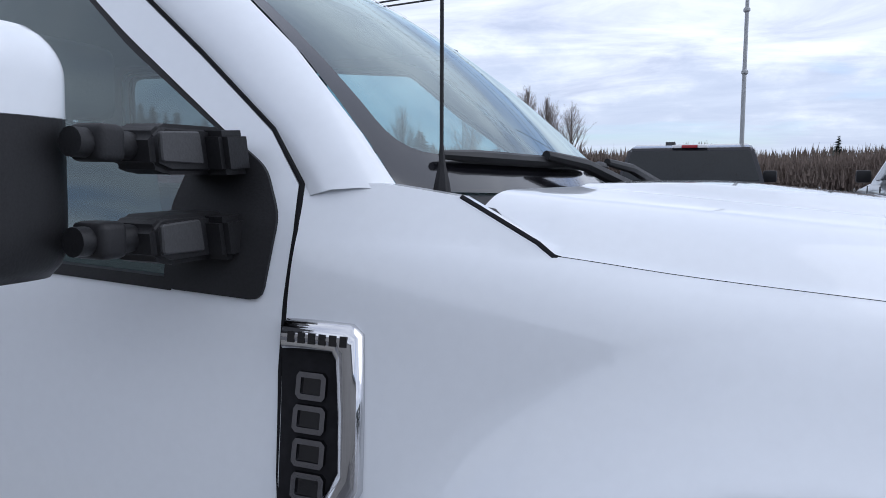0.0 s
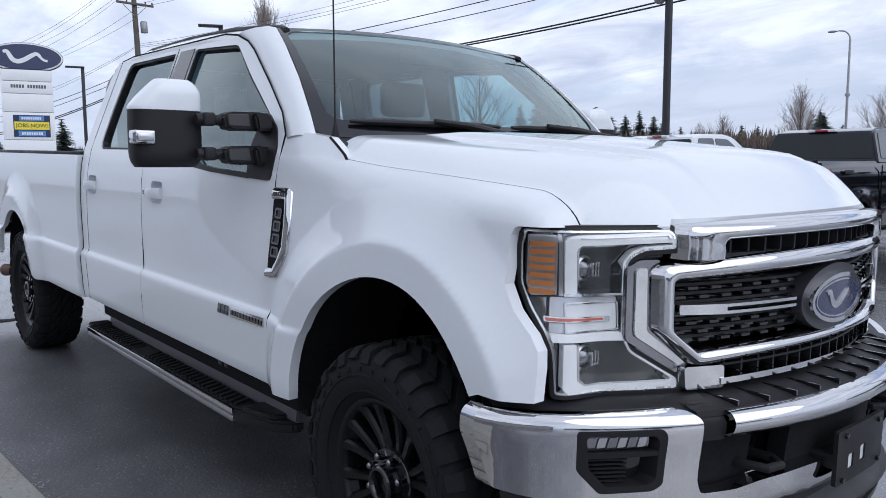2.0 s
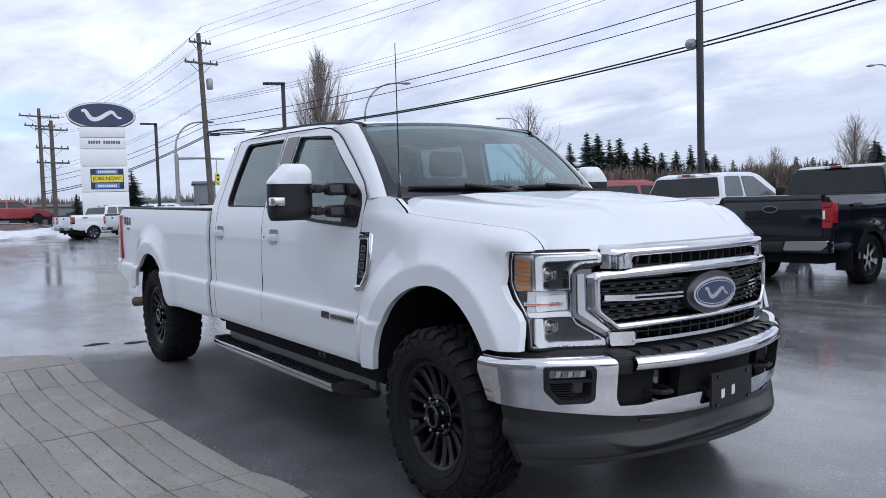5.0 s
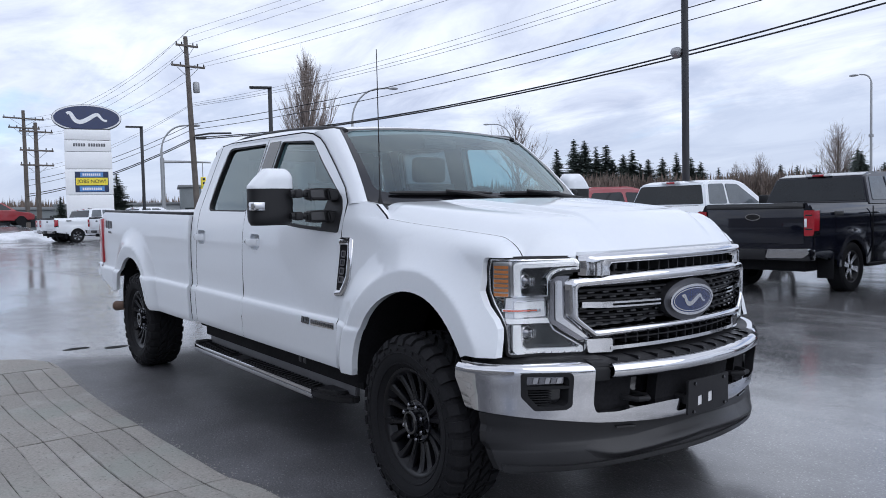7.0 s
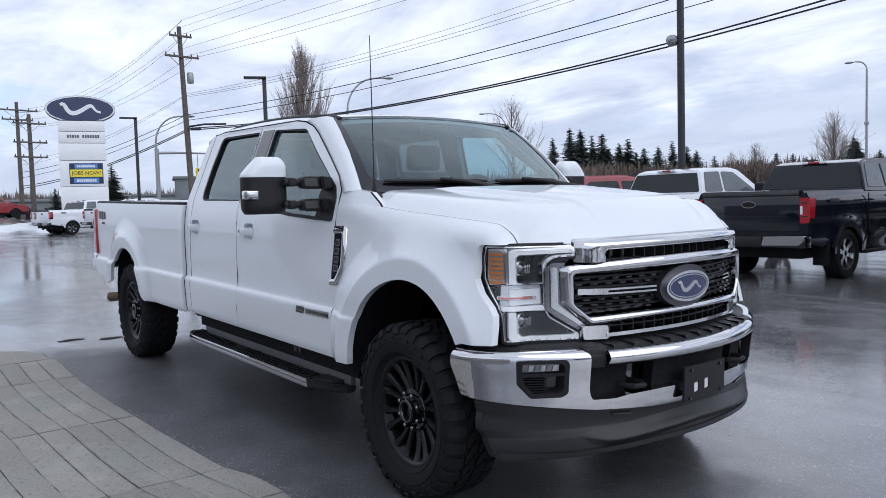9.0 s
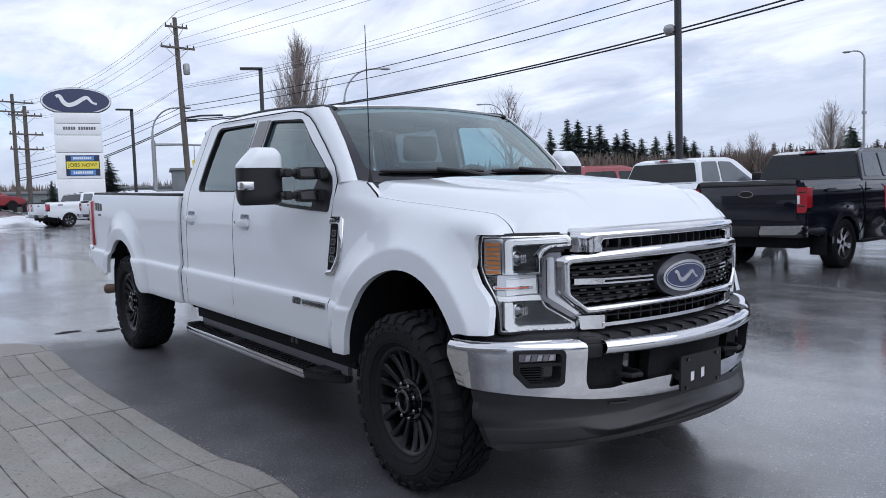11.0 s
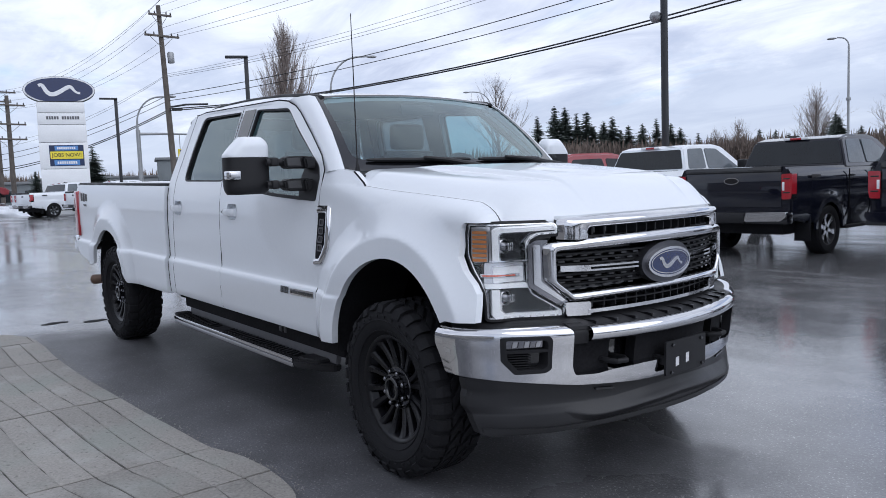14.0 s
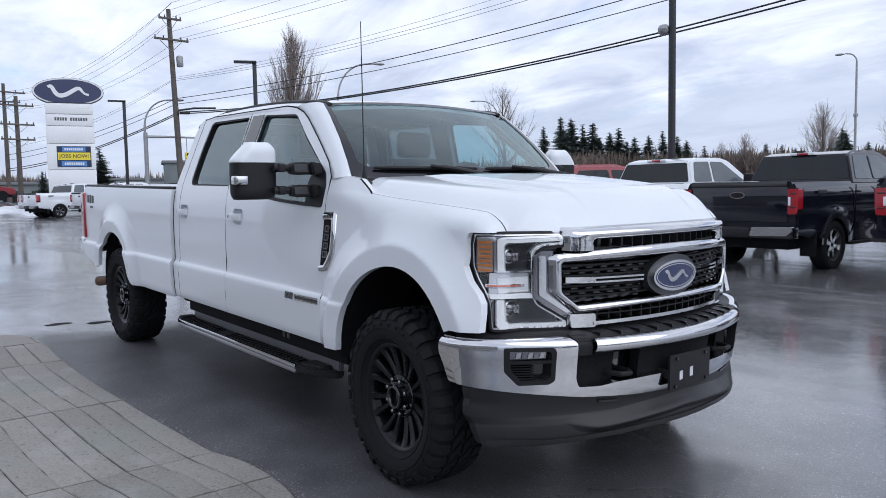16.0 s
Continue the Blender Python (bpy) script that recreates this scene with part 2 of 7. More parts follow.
def spline(pts):
    """A smooth curve through (a, b) pairs, a rising: returns b at a."""
    pts = sorted(pts)

    def f(a):
        if a <= pts[0][0]:
            return pts[0][1]
        if a >= pts[-1][0]:
            return pts[-1][1]
        i = max(k for k in range(len(pts) - 1) if pts[k][0] <= a)
        (a0, b0), (a1, b1) = pts[i], pts[i + 1]
        m = lambda k: (pts[min(k + 1, len(pts) - 1)][1] - pts[max(k - 1, 0)][1]) / (pts[min(k + 1, len(pts) - 1)][0] - pts[max(k - 1, 0)][0])
        h = a1 - a0
        t = (a - a0) / h
        return (2 * t**3 - 3 * t**2 + 1) * b0 + (t**3 - 2 * t**2 + t) * h * m(i) + (3 * t**2 - 2 * t**3) * b1 + (t**3 - t**2) * h * m(i + 1)

    return f


def rounded(poly, r, n=4):
    """A polygon with its corners rounded by about r."""
    out = []
    for i, p in enumerate(poly):
        p, a, b = Vector(p), Vector(poly[i - 1]), Vector(poly[(i + 1) % len(poly)])
        da, db = a - p, b - p
        k = min(r, da.length * 0.45, db.length * 0.45)
        s, e = p + da.normalized() * k, p + db.normalized() * k
        for j in range(n + 1):
            t = j / n
            out.append(tuple((1 - t) ** 2 * s + 2 * t * (1 - t) * p + t * t * e))
    return out


def shrunk(loop, d):
    """An outline moved inward by d all along (outward where d is negative)."""
    area = sum(a[0] * b[1] - b[0] * a[1] for a, b in zip(loop, loop[1:] + loop[:1]))
    w = 1 if area > 0 else -1
    out = []
    for i, p in enumerate(loop):
        p, a, b = Vector(p), Vector(loop[i - 1]), Vector(loop[(i + 1) % len(loop)])
        e, f = (p - a).normalized(), (b - p).normalized()
        n, m = Vector((-e.y, e.x)), Vector((-f.y, f.x))
        k = (n + m) / max(0.35, 1 + n.dot(m))
        out.append(tuple(p + k * d * w))
    return out


def arc(cx, cz, r, a0, a1, n=24, rz=None):
    return [(cx + r * math.cos(radians(a0 + (a1 - a0) * i / n)), cz + (rz or r) * math.sin(radians(a0 + (a1 - a0) * i / n))) for i in range(n + 1)]


def ellipse(cx, cz, a, b, n=40):
    return [(cx + a * math.cos(2 * math.pi * i / n), cz + b * math.sin(2 * math.pi * i / n)) for i in range(n)]


def patch(name, loops, surf, mat, parent, step=0.06, thick=0.02, inward=(0, 1, 0), label="", both=False, cuts=((), ())):
    """A panel cut from a curved surface: outlines in its own two coordinates (the first one outside, the rest holes),
    smooth on its face, with a folded edge that runs inward. both: a mirrored twin on the other side (y to -y)."""
    bm = bmesh.new()
    edges = []
    for loop in loops:
        vs = [bm.verts.new((a, b, 0)) for a, b in loop]
        edges += [bm.edges.new((vs[i], vs[(i + 1) % len(vs)])) for i in range(len(vs))]
    bmesh.ops.triangle_fill(bm, use_beauty=True, use_dissolve=False, edges=edges, normal=(0, 0, 1))
    for k in (0, 1):
        lo, hi = min(p[k] for p in loops[0]), max(p[k] for p in loops[0])
        n = int((hi - lo) / step)
        no = (1, 0, 0) if k == 0 else (0, 1, 0)
        for c in [lo + (hi - lo) * i / (n + 1) for i in range(1, n + 1)] + list(cuts[k]):
            bmesh.ops.bisect_plane(bm, geom=bm.verts[:] + bm.edges[:] + bm.faces[:], plane_co=(c, c, 0), plane_no=no, dist=1e-6)
    bm.verts.index_update()
    uv = [(v.co.x, v.co.y) for v in bm.verts]
    tris = [[v.index for v in f.verts] for f in bm.faces]
    rim = [(e.verts[0].index, e.verts[1].index) for e in bm.edges if len(e.link_faces) == 1]
    bm.free()
    inward = Vector(inward)
    P = [Vector(surf(a, b)) for a, b in uv]
    N = []
    h = 0.002
    for a, b in uv:
        n = (Vector(surf(a + h, b)) - Vector(surf(a - h, b))).cross(Vector(surf(a, b + h)) - Vector(surf(a, b - h)))
        n.normalize()
        N.append(-n if n.dot(inward) > 0 else n)
    made = []
    for flip in (1, -1) if both else (1,):
        M = lambda v: Vector((v.x, v.y * flip, v.z))
        verts = [M(p) for p in P]
        faces, loopn = [], []
        for t in tris:
            n = (P[t[1]] - P[t[0]]).cross(P[t[2]] - P[t[0]])
            t = t if (n.dot(inward) < 0) == (flip > 0) else t[::-1]
            faces.append(t)
            loopn += [M(N[i]) for i in t]
        if thick:
            for a, b in rim:
                k = len(verts)
                q = [P[a], P[b], P[b] + inward * thick, P[a] + inward * thick]
                verts += [M(p) for p in q]
                fn = (verts[k + 1] - verts[k]).cross(verts[k + 3] - verts[k])
                if fn.length < 1e-12:
                    fn = Vector((0, 0, 1))
                fn.normalize()
                faces.append([k, k + 1, k + 2, k + 3])
                loopn += [fn] * 4
        me = bpy.data.meshes.new(name)
        me.from_pydata(verts, [], faces)
        me.materials.append(mat)
        me.shade_smooth()
        me.normals_split_custom_set([tuple(v) for v in loopn])
        ob = new(name, me)
        if parent:
            ob.parent = parent
        if label:
            tagged(ob, label)
        made.append(ob)
    return made


def strip(name, rows, mat, parent, label="", both=False, smooth=50, closed=False):
    """A skin laid over rows of points."""
    made = []
    for flip in (1, -1) if both else (1,):
        bm = bmesh.new()
        g = [[bm.verts.new((p[0], p[1] * flip, p[2])) for p in r] for r in rows]
        n = len(rows[0])
        for a, b in zip(g, g[1:]):
            for i in range(n if closed else n - 1):
                bm.faces.new((a[i], a[(i + 1) % n], b[(i + 1) % n], b[i]))
        if closed:
            bm.faces.new(g[0])
            bm.faces.new(g[-1])
        made.append(part(name, bm, mat, parent, label, smooth))
    return made

# ---- the ground ----
asphalt = material("asphalt", (0.098, 0.098, 0.103), 0.70, scale=0.30, vary=0.40, bump=0.009, fine_scale=70, rough_vary=0.12)
n_, l_ = asphalt.node_tree.nodes, asphalt.node_tree.links
b_ = n_["Principled BSDF"]
co_ = n_.new("ShaderNodeTexCoord")


def a_noise(scale, detail=5.0, rough=0.55, stretch=(1, 1, 1)):
    mp = n_.new("ShaderNodeMapping")
    mp.inputs["Scale"].default_value = stretch
    l_.new(co_.outputs["Object"], mp.inputs[0])
    t_ = n_.new("ShaderNodeTexNoise")
    t_.inputs["Scale"].default_value, t_.inputs["Detail"].default_value, t_.inputs["Roughness"].default_value = scale, detail, rough
    l_.new(mp.outputs[0], t_.inputs["Vector"])
    return t_.outputs["Fac"]


def a_range(v, lo, hi, to_lo=0.0, to_hi=1.0):
    r_ = n_.new("ShaderNodeMapRange")
    r_.interpolation_type = "SMOOTHSTEP"
    for k_, x_ in (("From Min", lo), ("From Max", hi), ("To Min", to_lo), ("To Max", to_hi)):
        r_.inputs[k_].default_value = x_
    l_.new(v, r_.inputs["Value"])
    return r_.outputs[0]


def a_math(op, a, b):
    m_ = n_.new("ShaderNodeMath")
    m_.operation = op
    for i_, v_ in enumerate((a, b)):
        if isinstance(v_, (int, float)):
            m_.inputs[i_].default_value = v_
        else:
            l_.new(v_, m_.inputs[i_])
    return m_.outputs[0]


# the strip beside and under the truck has drained, and carries the truck's shade in its colour; the rest of the lot
# still holds a film of water
xyz = n_.new("ShaderNodeSeparateXYZ")
l_.new(co_.outputs["Object"], xyz.inputs[0])
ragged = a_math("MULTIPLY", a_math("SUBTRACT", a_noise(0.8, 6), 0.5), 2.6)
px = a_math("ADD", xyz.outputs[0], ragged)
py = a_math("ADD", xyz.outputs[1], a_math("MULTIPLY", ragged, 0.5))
drained_shaded = a_math("MULTIPLY", a_math("MULTIPLY", a_range(px, -5.3, -4.3), a_range(px, 1.6, 0.4)), a_range(py, 0.8, -0.2))
film = a_math("SUBTRACT", 1.0, a_math("MULTIPLY", drained_shaded, 0.72))
streaks = a_noise(0.45, 6, 0.6, (0.35, 1.0, 1.0))
l_.new(a_math("MULTIPLY", film, a_range(streaks, 0.34, 0.52, 0.70, 1.0)), b_.inputs["Coat Weight"])
l_.new(a_math("ADD", a_range(streaks, 0.36, 0.60, 0.22, 0.07), a_math("MULTIPLY", drained_shaded, 0.25)), b_.inputs["Coat Roughness"])
b_.inputs["Coat IOR"].default_value = 2.2
rough_film = n_.new("ShaderNodeBump")
rough_film.inputs["Strength"].default_value, rough_film.inputs["Distance"].default_value = 0.22, 0.003
l_.new(a_noise(55, 4), rough_film.inputs["Height"])
l_.new(rough_film.outputs[0], b_.inputs["Coat Normal"])
# pale stone chips in the dark binder
chips = n_.new("ShaderNodeTexNoise")
chips.inputs["Scale"].default_value, chips.inputs["Detail"].default_value = 80, 2
l_.new(co_.outputs["Object"], chips.inputs["Vector"])
chip_step = n_.new("ShaderNodeMapRange")
chip_step.inputs["From Min"].default_value, chip_step.inputs["From Max"].default_value = 0.60, 0.74
l_.new(chips.outputs["Fac"], chip_step.inputs["Value"])
stone = n_.new("ShaderNodeMix")
stone.data_type = "RGBA"
stone.inputs["B"].default_value = (0.34, 0.34, 0.335, 1)
l_.new(chip_step.outputs[0], stone.inputs["Factor"])
l_.new(b_.inputs["Base Color"].links[0].from_socket, stone.inputs["A"])
# base colour darkened there for damp asphalt and the truck's own shade
damp_shade = n_.new("ShaderNodeMix")
damp_shade.data_type, damp_shade.blend_type = "RGBA", "MULTIPLY"
damp_shade.inputs["B"].default_value = (0.60, 0.60, 0.63, 1)
l_.new(drained_shaded, damp_shade.inputs["Factor"])
l_.new(stone.outputs["Result"], damp_shade.inputs["A"])
blotch = n_.new("ShaderNodeMix")
blotch.data_type, blotch.blend_type = "RGBA", "MULTIPLY"
blotch.inputs["Factor"].default_value = 1.0
l_.new(damp_shade.outputs["Result"], blotch.inputs["A"])
l_.new(a_range(a_noise(2.4, 7, 0.65), 0.34, 0.66, 0.72, 1.22), blotch.inputs["B"])
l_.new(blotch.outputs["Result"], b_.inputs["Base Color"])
bm = bmesh.new()
xs = [-3000, -600, -120, -60, -57, -56, -55, -54, -53, -45, -36, -30, -26, -22, -18] + [-14 + i for i in range(24)] + [14, 20, 60, 300, 3000]
ys = [-3000, -300, -60, -20] + [-12 + i for i in range(28)] + [20, 30, 60, 120, 600, 3000]
g = [[bm.verts.new((x, y, ground_z(x, y))) for y in ys] for x in xs]
for i in range(len(xs) - 1):
    for j in range(len(ys) - 1):
        bm.faces.new((g[i][j], g[i + 1][j], g[i + 1][j + 1], g[i][j + 1]))
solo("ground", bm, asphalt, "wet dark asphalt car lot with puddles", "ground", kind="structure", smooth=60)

# ---- the white truck: its nose points along x, its right side along -y, z = 0 under the tyres ----
TRUCK = Matrix.Rotation(math.atan(SLOPE), 4, "Y")
truck = thing("pickup_truck", TRUCK, "white lifted crew-cab pickup truck with chrome grille on wet asphalt", "truck")
AXLE_F, AXLE_R, HUB = 0.0, -4.30, 0.44
ARCH_F, ARCH_R = (0.0, 0.58, 0.465), (-4.36, 0.53, 0.44)

side_profile = spline([(0.45, -0.90), (0.52, -0.945), (0.57, -0.966), (0.64, -0.972), (0.79, -0.980), (0.815, -0.976), (0.835, -0.962), (0.90, -0.960), (1.0, -0.964), (1.15, -0.965), (1.28, -0.958), (1.37, -0.943), (1.42, -0.931), (1.50, -0.905), (1.70, -0.838), (1.90, -0.770)])


def flare(x, z, cx, cz, r):
    d = math.hypot(x - cx, z - cz)
    if z < cz:
        d = abs(x - cx) + max(0, cz - z) * 0.1
    w = 0.004
    past = w * math.log1p(math.exp(min(40.0, (d - r - 0.105) / w)))
    tuck = w * math.log1p(math.exp(min(40.0, (r + 0.105 - d) / w)))
    return 0.056 * max(0.0, 1 - past / 0.19) ** 2 - 0.13 * min(0.12, tuck)


def cab_side(x, z):
    return (x, side_profile(z) + 0.045 * smoothstep(-1.5, -0.6, x) * smoothstep(0.85, 1.25, z), z)


fender_top = spline([(-0.75, 1.398), (-0.60, 1.394), (-0.46, 1.390), (-0.34, 1.381), (-0.17, 1.363), (0.106, 1.344), (0.337, 1.326), (0.44, 1.3165), (0.477, 1.310), (0.515, 1.291), (0.544, 1.268), (0.562, 1.246), (0.572, 1.229), (0.62, 1.15)])
fender_line = spline([(-0.75, -0.896), (-0.60, -0.884), (-0.46, -0.867), (-0.34, -0.857), (-0.17, -0.840), (0.106, -0.829), (0.337, -0.817), (0.55, -0.808), (0.62, -0.807)])


def fender_side(x, z):
    """The fender: a crisp shoulder along fender_top, a flank that leans in above it and a full side below."""
    d = fender_top(x) - z
    base = fender_line(x)
    if d > 0:
        y = base - (0.917 + base) * (1 - math.exp(-d / (0.060 - 0.032 * smoothstep(0.05, 0.42, x)))) - 0.048 * smoothstep(0.1, 0.5, d)
    else:
        y = base - d * (0.35 + 0.25 * smoothstep(-0.70, -0.45, x))
    y += 0.20 * max(0, x - 0.2) ** 2
    if z < 0.64:
        y += 0.5 * (0.64 - z) ** 2 * 3
    f = flare(x, z, *ARCH_F)
    y -= 0.014 * smoothstep(0.83, 0.80, z) * smoothstep(-0.3, -0.5, x)
    return (x, y - f, z)


def bed_side(x, z):
    y = side_profile(min(z, 1.38)) - 0.022
    return (x, y - flare(x, z, *ARCH_R), z)


# front fender
crest = [(-0.490 + 0.14 * k / 6, 1.456 - 0.0695 * k / 6) for k in range(6)]
crest += [(x, fender_top(x)) for x in [-0.350, -0.338, -0.325, -0.31] + [-0.28 + 0.04 * k for k in range(18)] + [0.43 + 0.0142 * k for k in range(11)]]
fender = [(-0.686, 0.565), (-0.682, 0.70), (-0.682, 0.83), (-0.700, 0.95), (-0.714, 1.05), (-0.724, 1.20), (-0.722, 1.30), (-0.717, 1.40), (-0.720, 1.468), (-0.602, 1.472)] + crest
fender += [(0.475, 1.229), (0.462, 1.224), (0.453, 1.205), (0.451, 1.17), (0.456, 1.084), (0.497, 1.024), (0.550, 0.970), (0.572, 0.934), (0.580, 0.892), (0.588, 0.815), (0.445, 0.812)]
fender += arc(*ARCH_F, 28, 176, 30) + [(-0.465, 0.60), (-0.475, 0.565)]
patch("front_fender", [fender], fender_side, WHITE, truck, 0.014, 0.035, both=True)

# doors
front_door = [(-0.694, 0.555), (-0.690, 0.70), (-0.690, 0.83), (-0.708, 0.95), (-0.722, 1.05), (-0.732, 1.20), (-0.730, 1.30), (-0.725, 1.40), (-0.728, 1.466), (-0.790, 1.546), (-0.944, 1.668), (-1.127, 1.806), (-1.20, 1.850), (-1.30, 1.884), (-1.42, 1.900), (-1.898, 1.900), (-1.950, 1.40), (-1.972, 0.555)]
front_glass = rounded([(-0.764, 1.300), (-0.752, 1.42), (-0.786, 1.486), (-0.890, 1.560), (-1.095, 1.707), (-1.27, 1.845), (-1.700, 1.864), (-1.760, 1.405), (-1.47, 1.395), (-1.36, 1.335), (-1.22, 1.322)], 0.03, 3)
rear_door = [(-1.977, 0.555), (-1.956, 1.40), (-1.904, 1.900), (-2.55, 1.900), (-2.70, 1.885), (-2.79, 1.40), (-2.83, 0.9), (-2.83, 0.555)]
rear_glass = rounded([(-1.928, 1.405), (-1.872, 1.864), (-2.56, 1.864), (-2.625, 1.62), (-2.650, 1.405)], 0.06, 4)
pillar = [(-2.836, 0.555), (-2.836, 0.9), (-2.796, 1.40), (-2.706, 1.885), (-2.75, 1.885), (-2.82, 1.80), (-2.92, 1.40), (-2.935, 0.555)]
def cup_loop(hx):
    return rounded([(hx - 0.062, 1.160), (hx + 0.066, 1.160), (hx + 0.078, 1.262), (hx - 0.070, 1.262)], 0.03, 4)


HANDLES = (-1.765, -2.715)
for hx in HANDLES:
    def bowl(x, z, hx=hx):
        r = min(1, max(abs(x - hx - 0.003) / 0.076, abs(z - 1.211) / 0.053))
        p = cab_side(x, z)
        return (p[0], p[1] + 0.050 * (1 - r ** 8), p[2])
    patch("handle_recess", [cup_loop(hx)], bowl, WHITE, truck, 0.012, 0, both=True)
patch("front_door", [front_door, front_glass, cup_loop(HANDLES[0])], cab_side, WHITE, truck, 0.05, 0.05, both=True, cuts=((), (0.57, 0.79, 0.805, 0.815, 0.825, 0.835, 0.85)))
patch("rear_door", [rear_door, rear_glass, cup_loop(HANDLES[1])], cab_side, WHITE, truck, 0.05, 0.05, both=True, cuts=((), (0.57, 0.79, 0.805, 0.815, 0.825, 0.835, 0.85)))
patch("cab_corner", [pillar], cab_side, WHITE, truck, 0.06, 0.08, both=True, cuts=((), (0.57, 0.79, 0.805, 0.815, 0.825, 0.835, 0.85)))


def inset(f, d):
    return lambda x, z: (lambda p: (p[0], p[1] + d, p[2]))(f(x, z))


def grown(loop, d):
    c = Vector((sum(p[0] for p in loop) / len(loop), sum(p[1] for p in loop) / len(loop)))
    return [tuple(Vector(p) + (Vector(p) - c).normalized() * d) for p in loop]


patch("door_trim", [front_door, grown(front_glass, 0.012)], inset(cab_side, 0.052), LEATHER, truck, 0.15, 0, both=True, label="dark trim inside the front door")
patch("door_trim", [rear_door, grown(rear_glass, 0.012)], inset(cab_side, 0.052), LEATHER, truck, 0.15, 0, both=True, label="dark trim inside the rear door")
patch("front_side_glass", [grown(front_glass, 0.02)], inset(cab_side, 0.025), GLASS, truck, 0.1, 0, both=True)
patch("rear_side_glass", [grown(rear_glass, 0.02)], inset(cab_side, 0.025), PRIVACY, truck, 0.1, 0, both=True)
patch("window_seal", [grown(front_glass, 0.004), grown(front_glass, -0.014)], inset(cab_side, 0.006), BLACK_PLASTIC, truck, 0.1, 0.02, both=True, label="black rubber seal round the front window")
patch("window_seal", [grown(rear_glass, 0.004), grown(rear_glass, -0.016)], inset(cab_side, 0.006), BLACK_PLASTIC, truck, 0.1, 0.02, both=True, label="black rubber seal round the rear window")
patch("pillar_trim", [[(-1.765, 1.400), (-1.706, 1.868), (-1.866, 1.868), (-1.922, 1.400)]], inset(cab_side, -0.004), GLOSS_BLACK, truck, 0.1, 0.01, both=True, label="gloss black strip between the side windows")
patch("mirror_mount", [rounded([(-0.762, 1.298), (-0.750, 1.42), (-0.784, 1.490), (-0.876, 1.552), (-0.915, 1.50), (-0.935, 1.43), (-0.93, 1.306)], 0.02, 3)], inset(cab_side, -0.006), BLACK_PLASTIC, truck, 0.05, 0.03, both=True, label="black plastic corner that carries the mirror")
patch("belt_moulding", [[(-0.92, 1.303), (-1.22, 1.320), (-1.36, 1.334), (-1.47, 1.394), (-1.76, 1.404), (-1.76, 1.416), (-1.46, 1.408), (-1.35, 1.350), (-1.22, 1.337), (-0.92, 1.322)]], inset(cab_side, -0.003), BLACK_PLASTIC, truck, 0.1, 0.02, both=True)

# bed
bed = [(-2.952, 0.545), (-2.945, 0.9), (-2.940, 1.372), (-5.36, 1.372), (-5.43, 1.355), (-5.47, 1.28), (-5.47, 0.76), (-5.42, 0.70), (-5.02, 0.59)] + arc(*ARCH_R, 166, 12, 30) + [(-3.80, 0.545)]
patch("bed_side", [bed], bed_side, WHITE, truck, 0.025, 0.03, both=True, cuts=((), (0.57, 0.79, 0.805, 0.815, 0.825, 0.835, 0.85)))
for s in (-1, 1):
    bm = bmesh.new()
    box(bm, -5.42, -2.95, s * 0.955, s * 0.87, 1.372, 1.392, 0.006)
    part("bed_rail_cap", bm, BLACK_PLASTIC, truck, "black plastic cap along the bed rail")
    bm = bmesh.new()
    box(bm, -5.40, -2.95, s * 0.87, s * 0.84, 0.85, 1.375)
    part("bed_wall", bm, GREY_PLASTIC, truck)
bm = bmesh.new()
box(bm, -5.40, -2.95, -0.86, 0.86, 0.82, 0.85)
part("bed_floor", bm, GREY_PLASTIC, truck)
bm = bmesh.new()
box(bm, -2.99, -2.95, -0.93, 0.93, 0.6, 1.372)
part("bed_front_wall", bm, WHITE, truck)
bm = bmesh.new()
box(bm, -5.47, -5.40, -0.88, 0.88, 0.78, 1.385, 0.012)
part("tailgate", bm, WHITE, truck)
for s in (-1, 1):
    bm = bmesh.new()
    box(bm, -5.485, -5.36, s * 0.89, s * 1.003, 0.86, 1.31, 0.015)
    part("tail_light", bm, RED_LENS, truck, "tall red tail light")
    bm = bmesh.new()
    box(bm, -5.60, -5.40, s * 0.55, s * 1.0, 0.70, 0.86, 0.03)
    part("rear_bumper", bm, CHROME, truck, "chrome rear bumper corner")
bm = bmesh.new()
box(bm, -5.55, -5.42, -0.56, 0.56, 0.68, 0.80, 0.02)
part("rear_step", bm, BLACK_PLASTIC, truck)
for k in (0.0, 0.075):
    bm = bmesh.new()
    tube(bm, [(-4.95, -0.74 - k, 0.46), (-5.18, -0.81 - k, 0.43), (-5.26, -0.84 - k, 0.42)], [0.04, 0.045, 0.05], 14, cap=False)
    part("exhaust_tip", bm, RUST, truck, "dull brown exhaust tip under the rear corner")

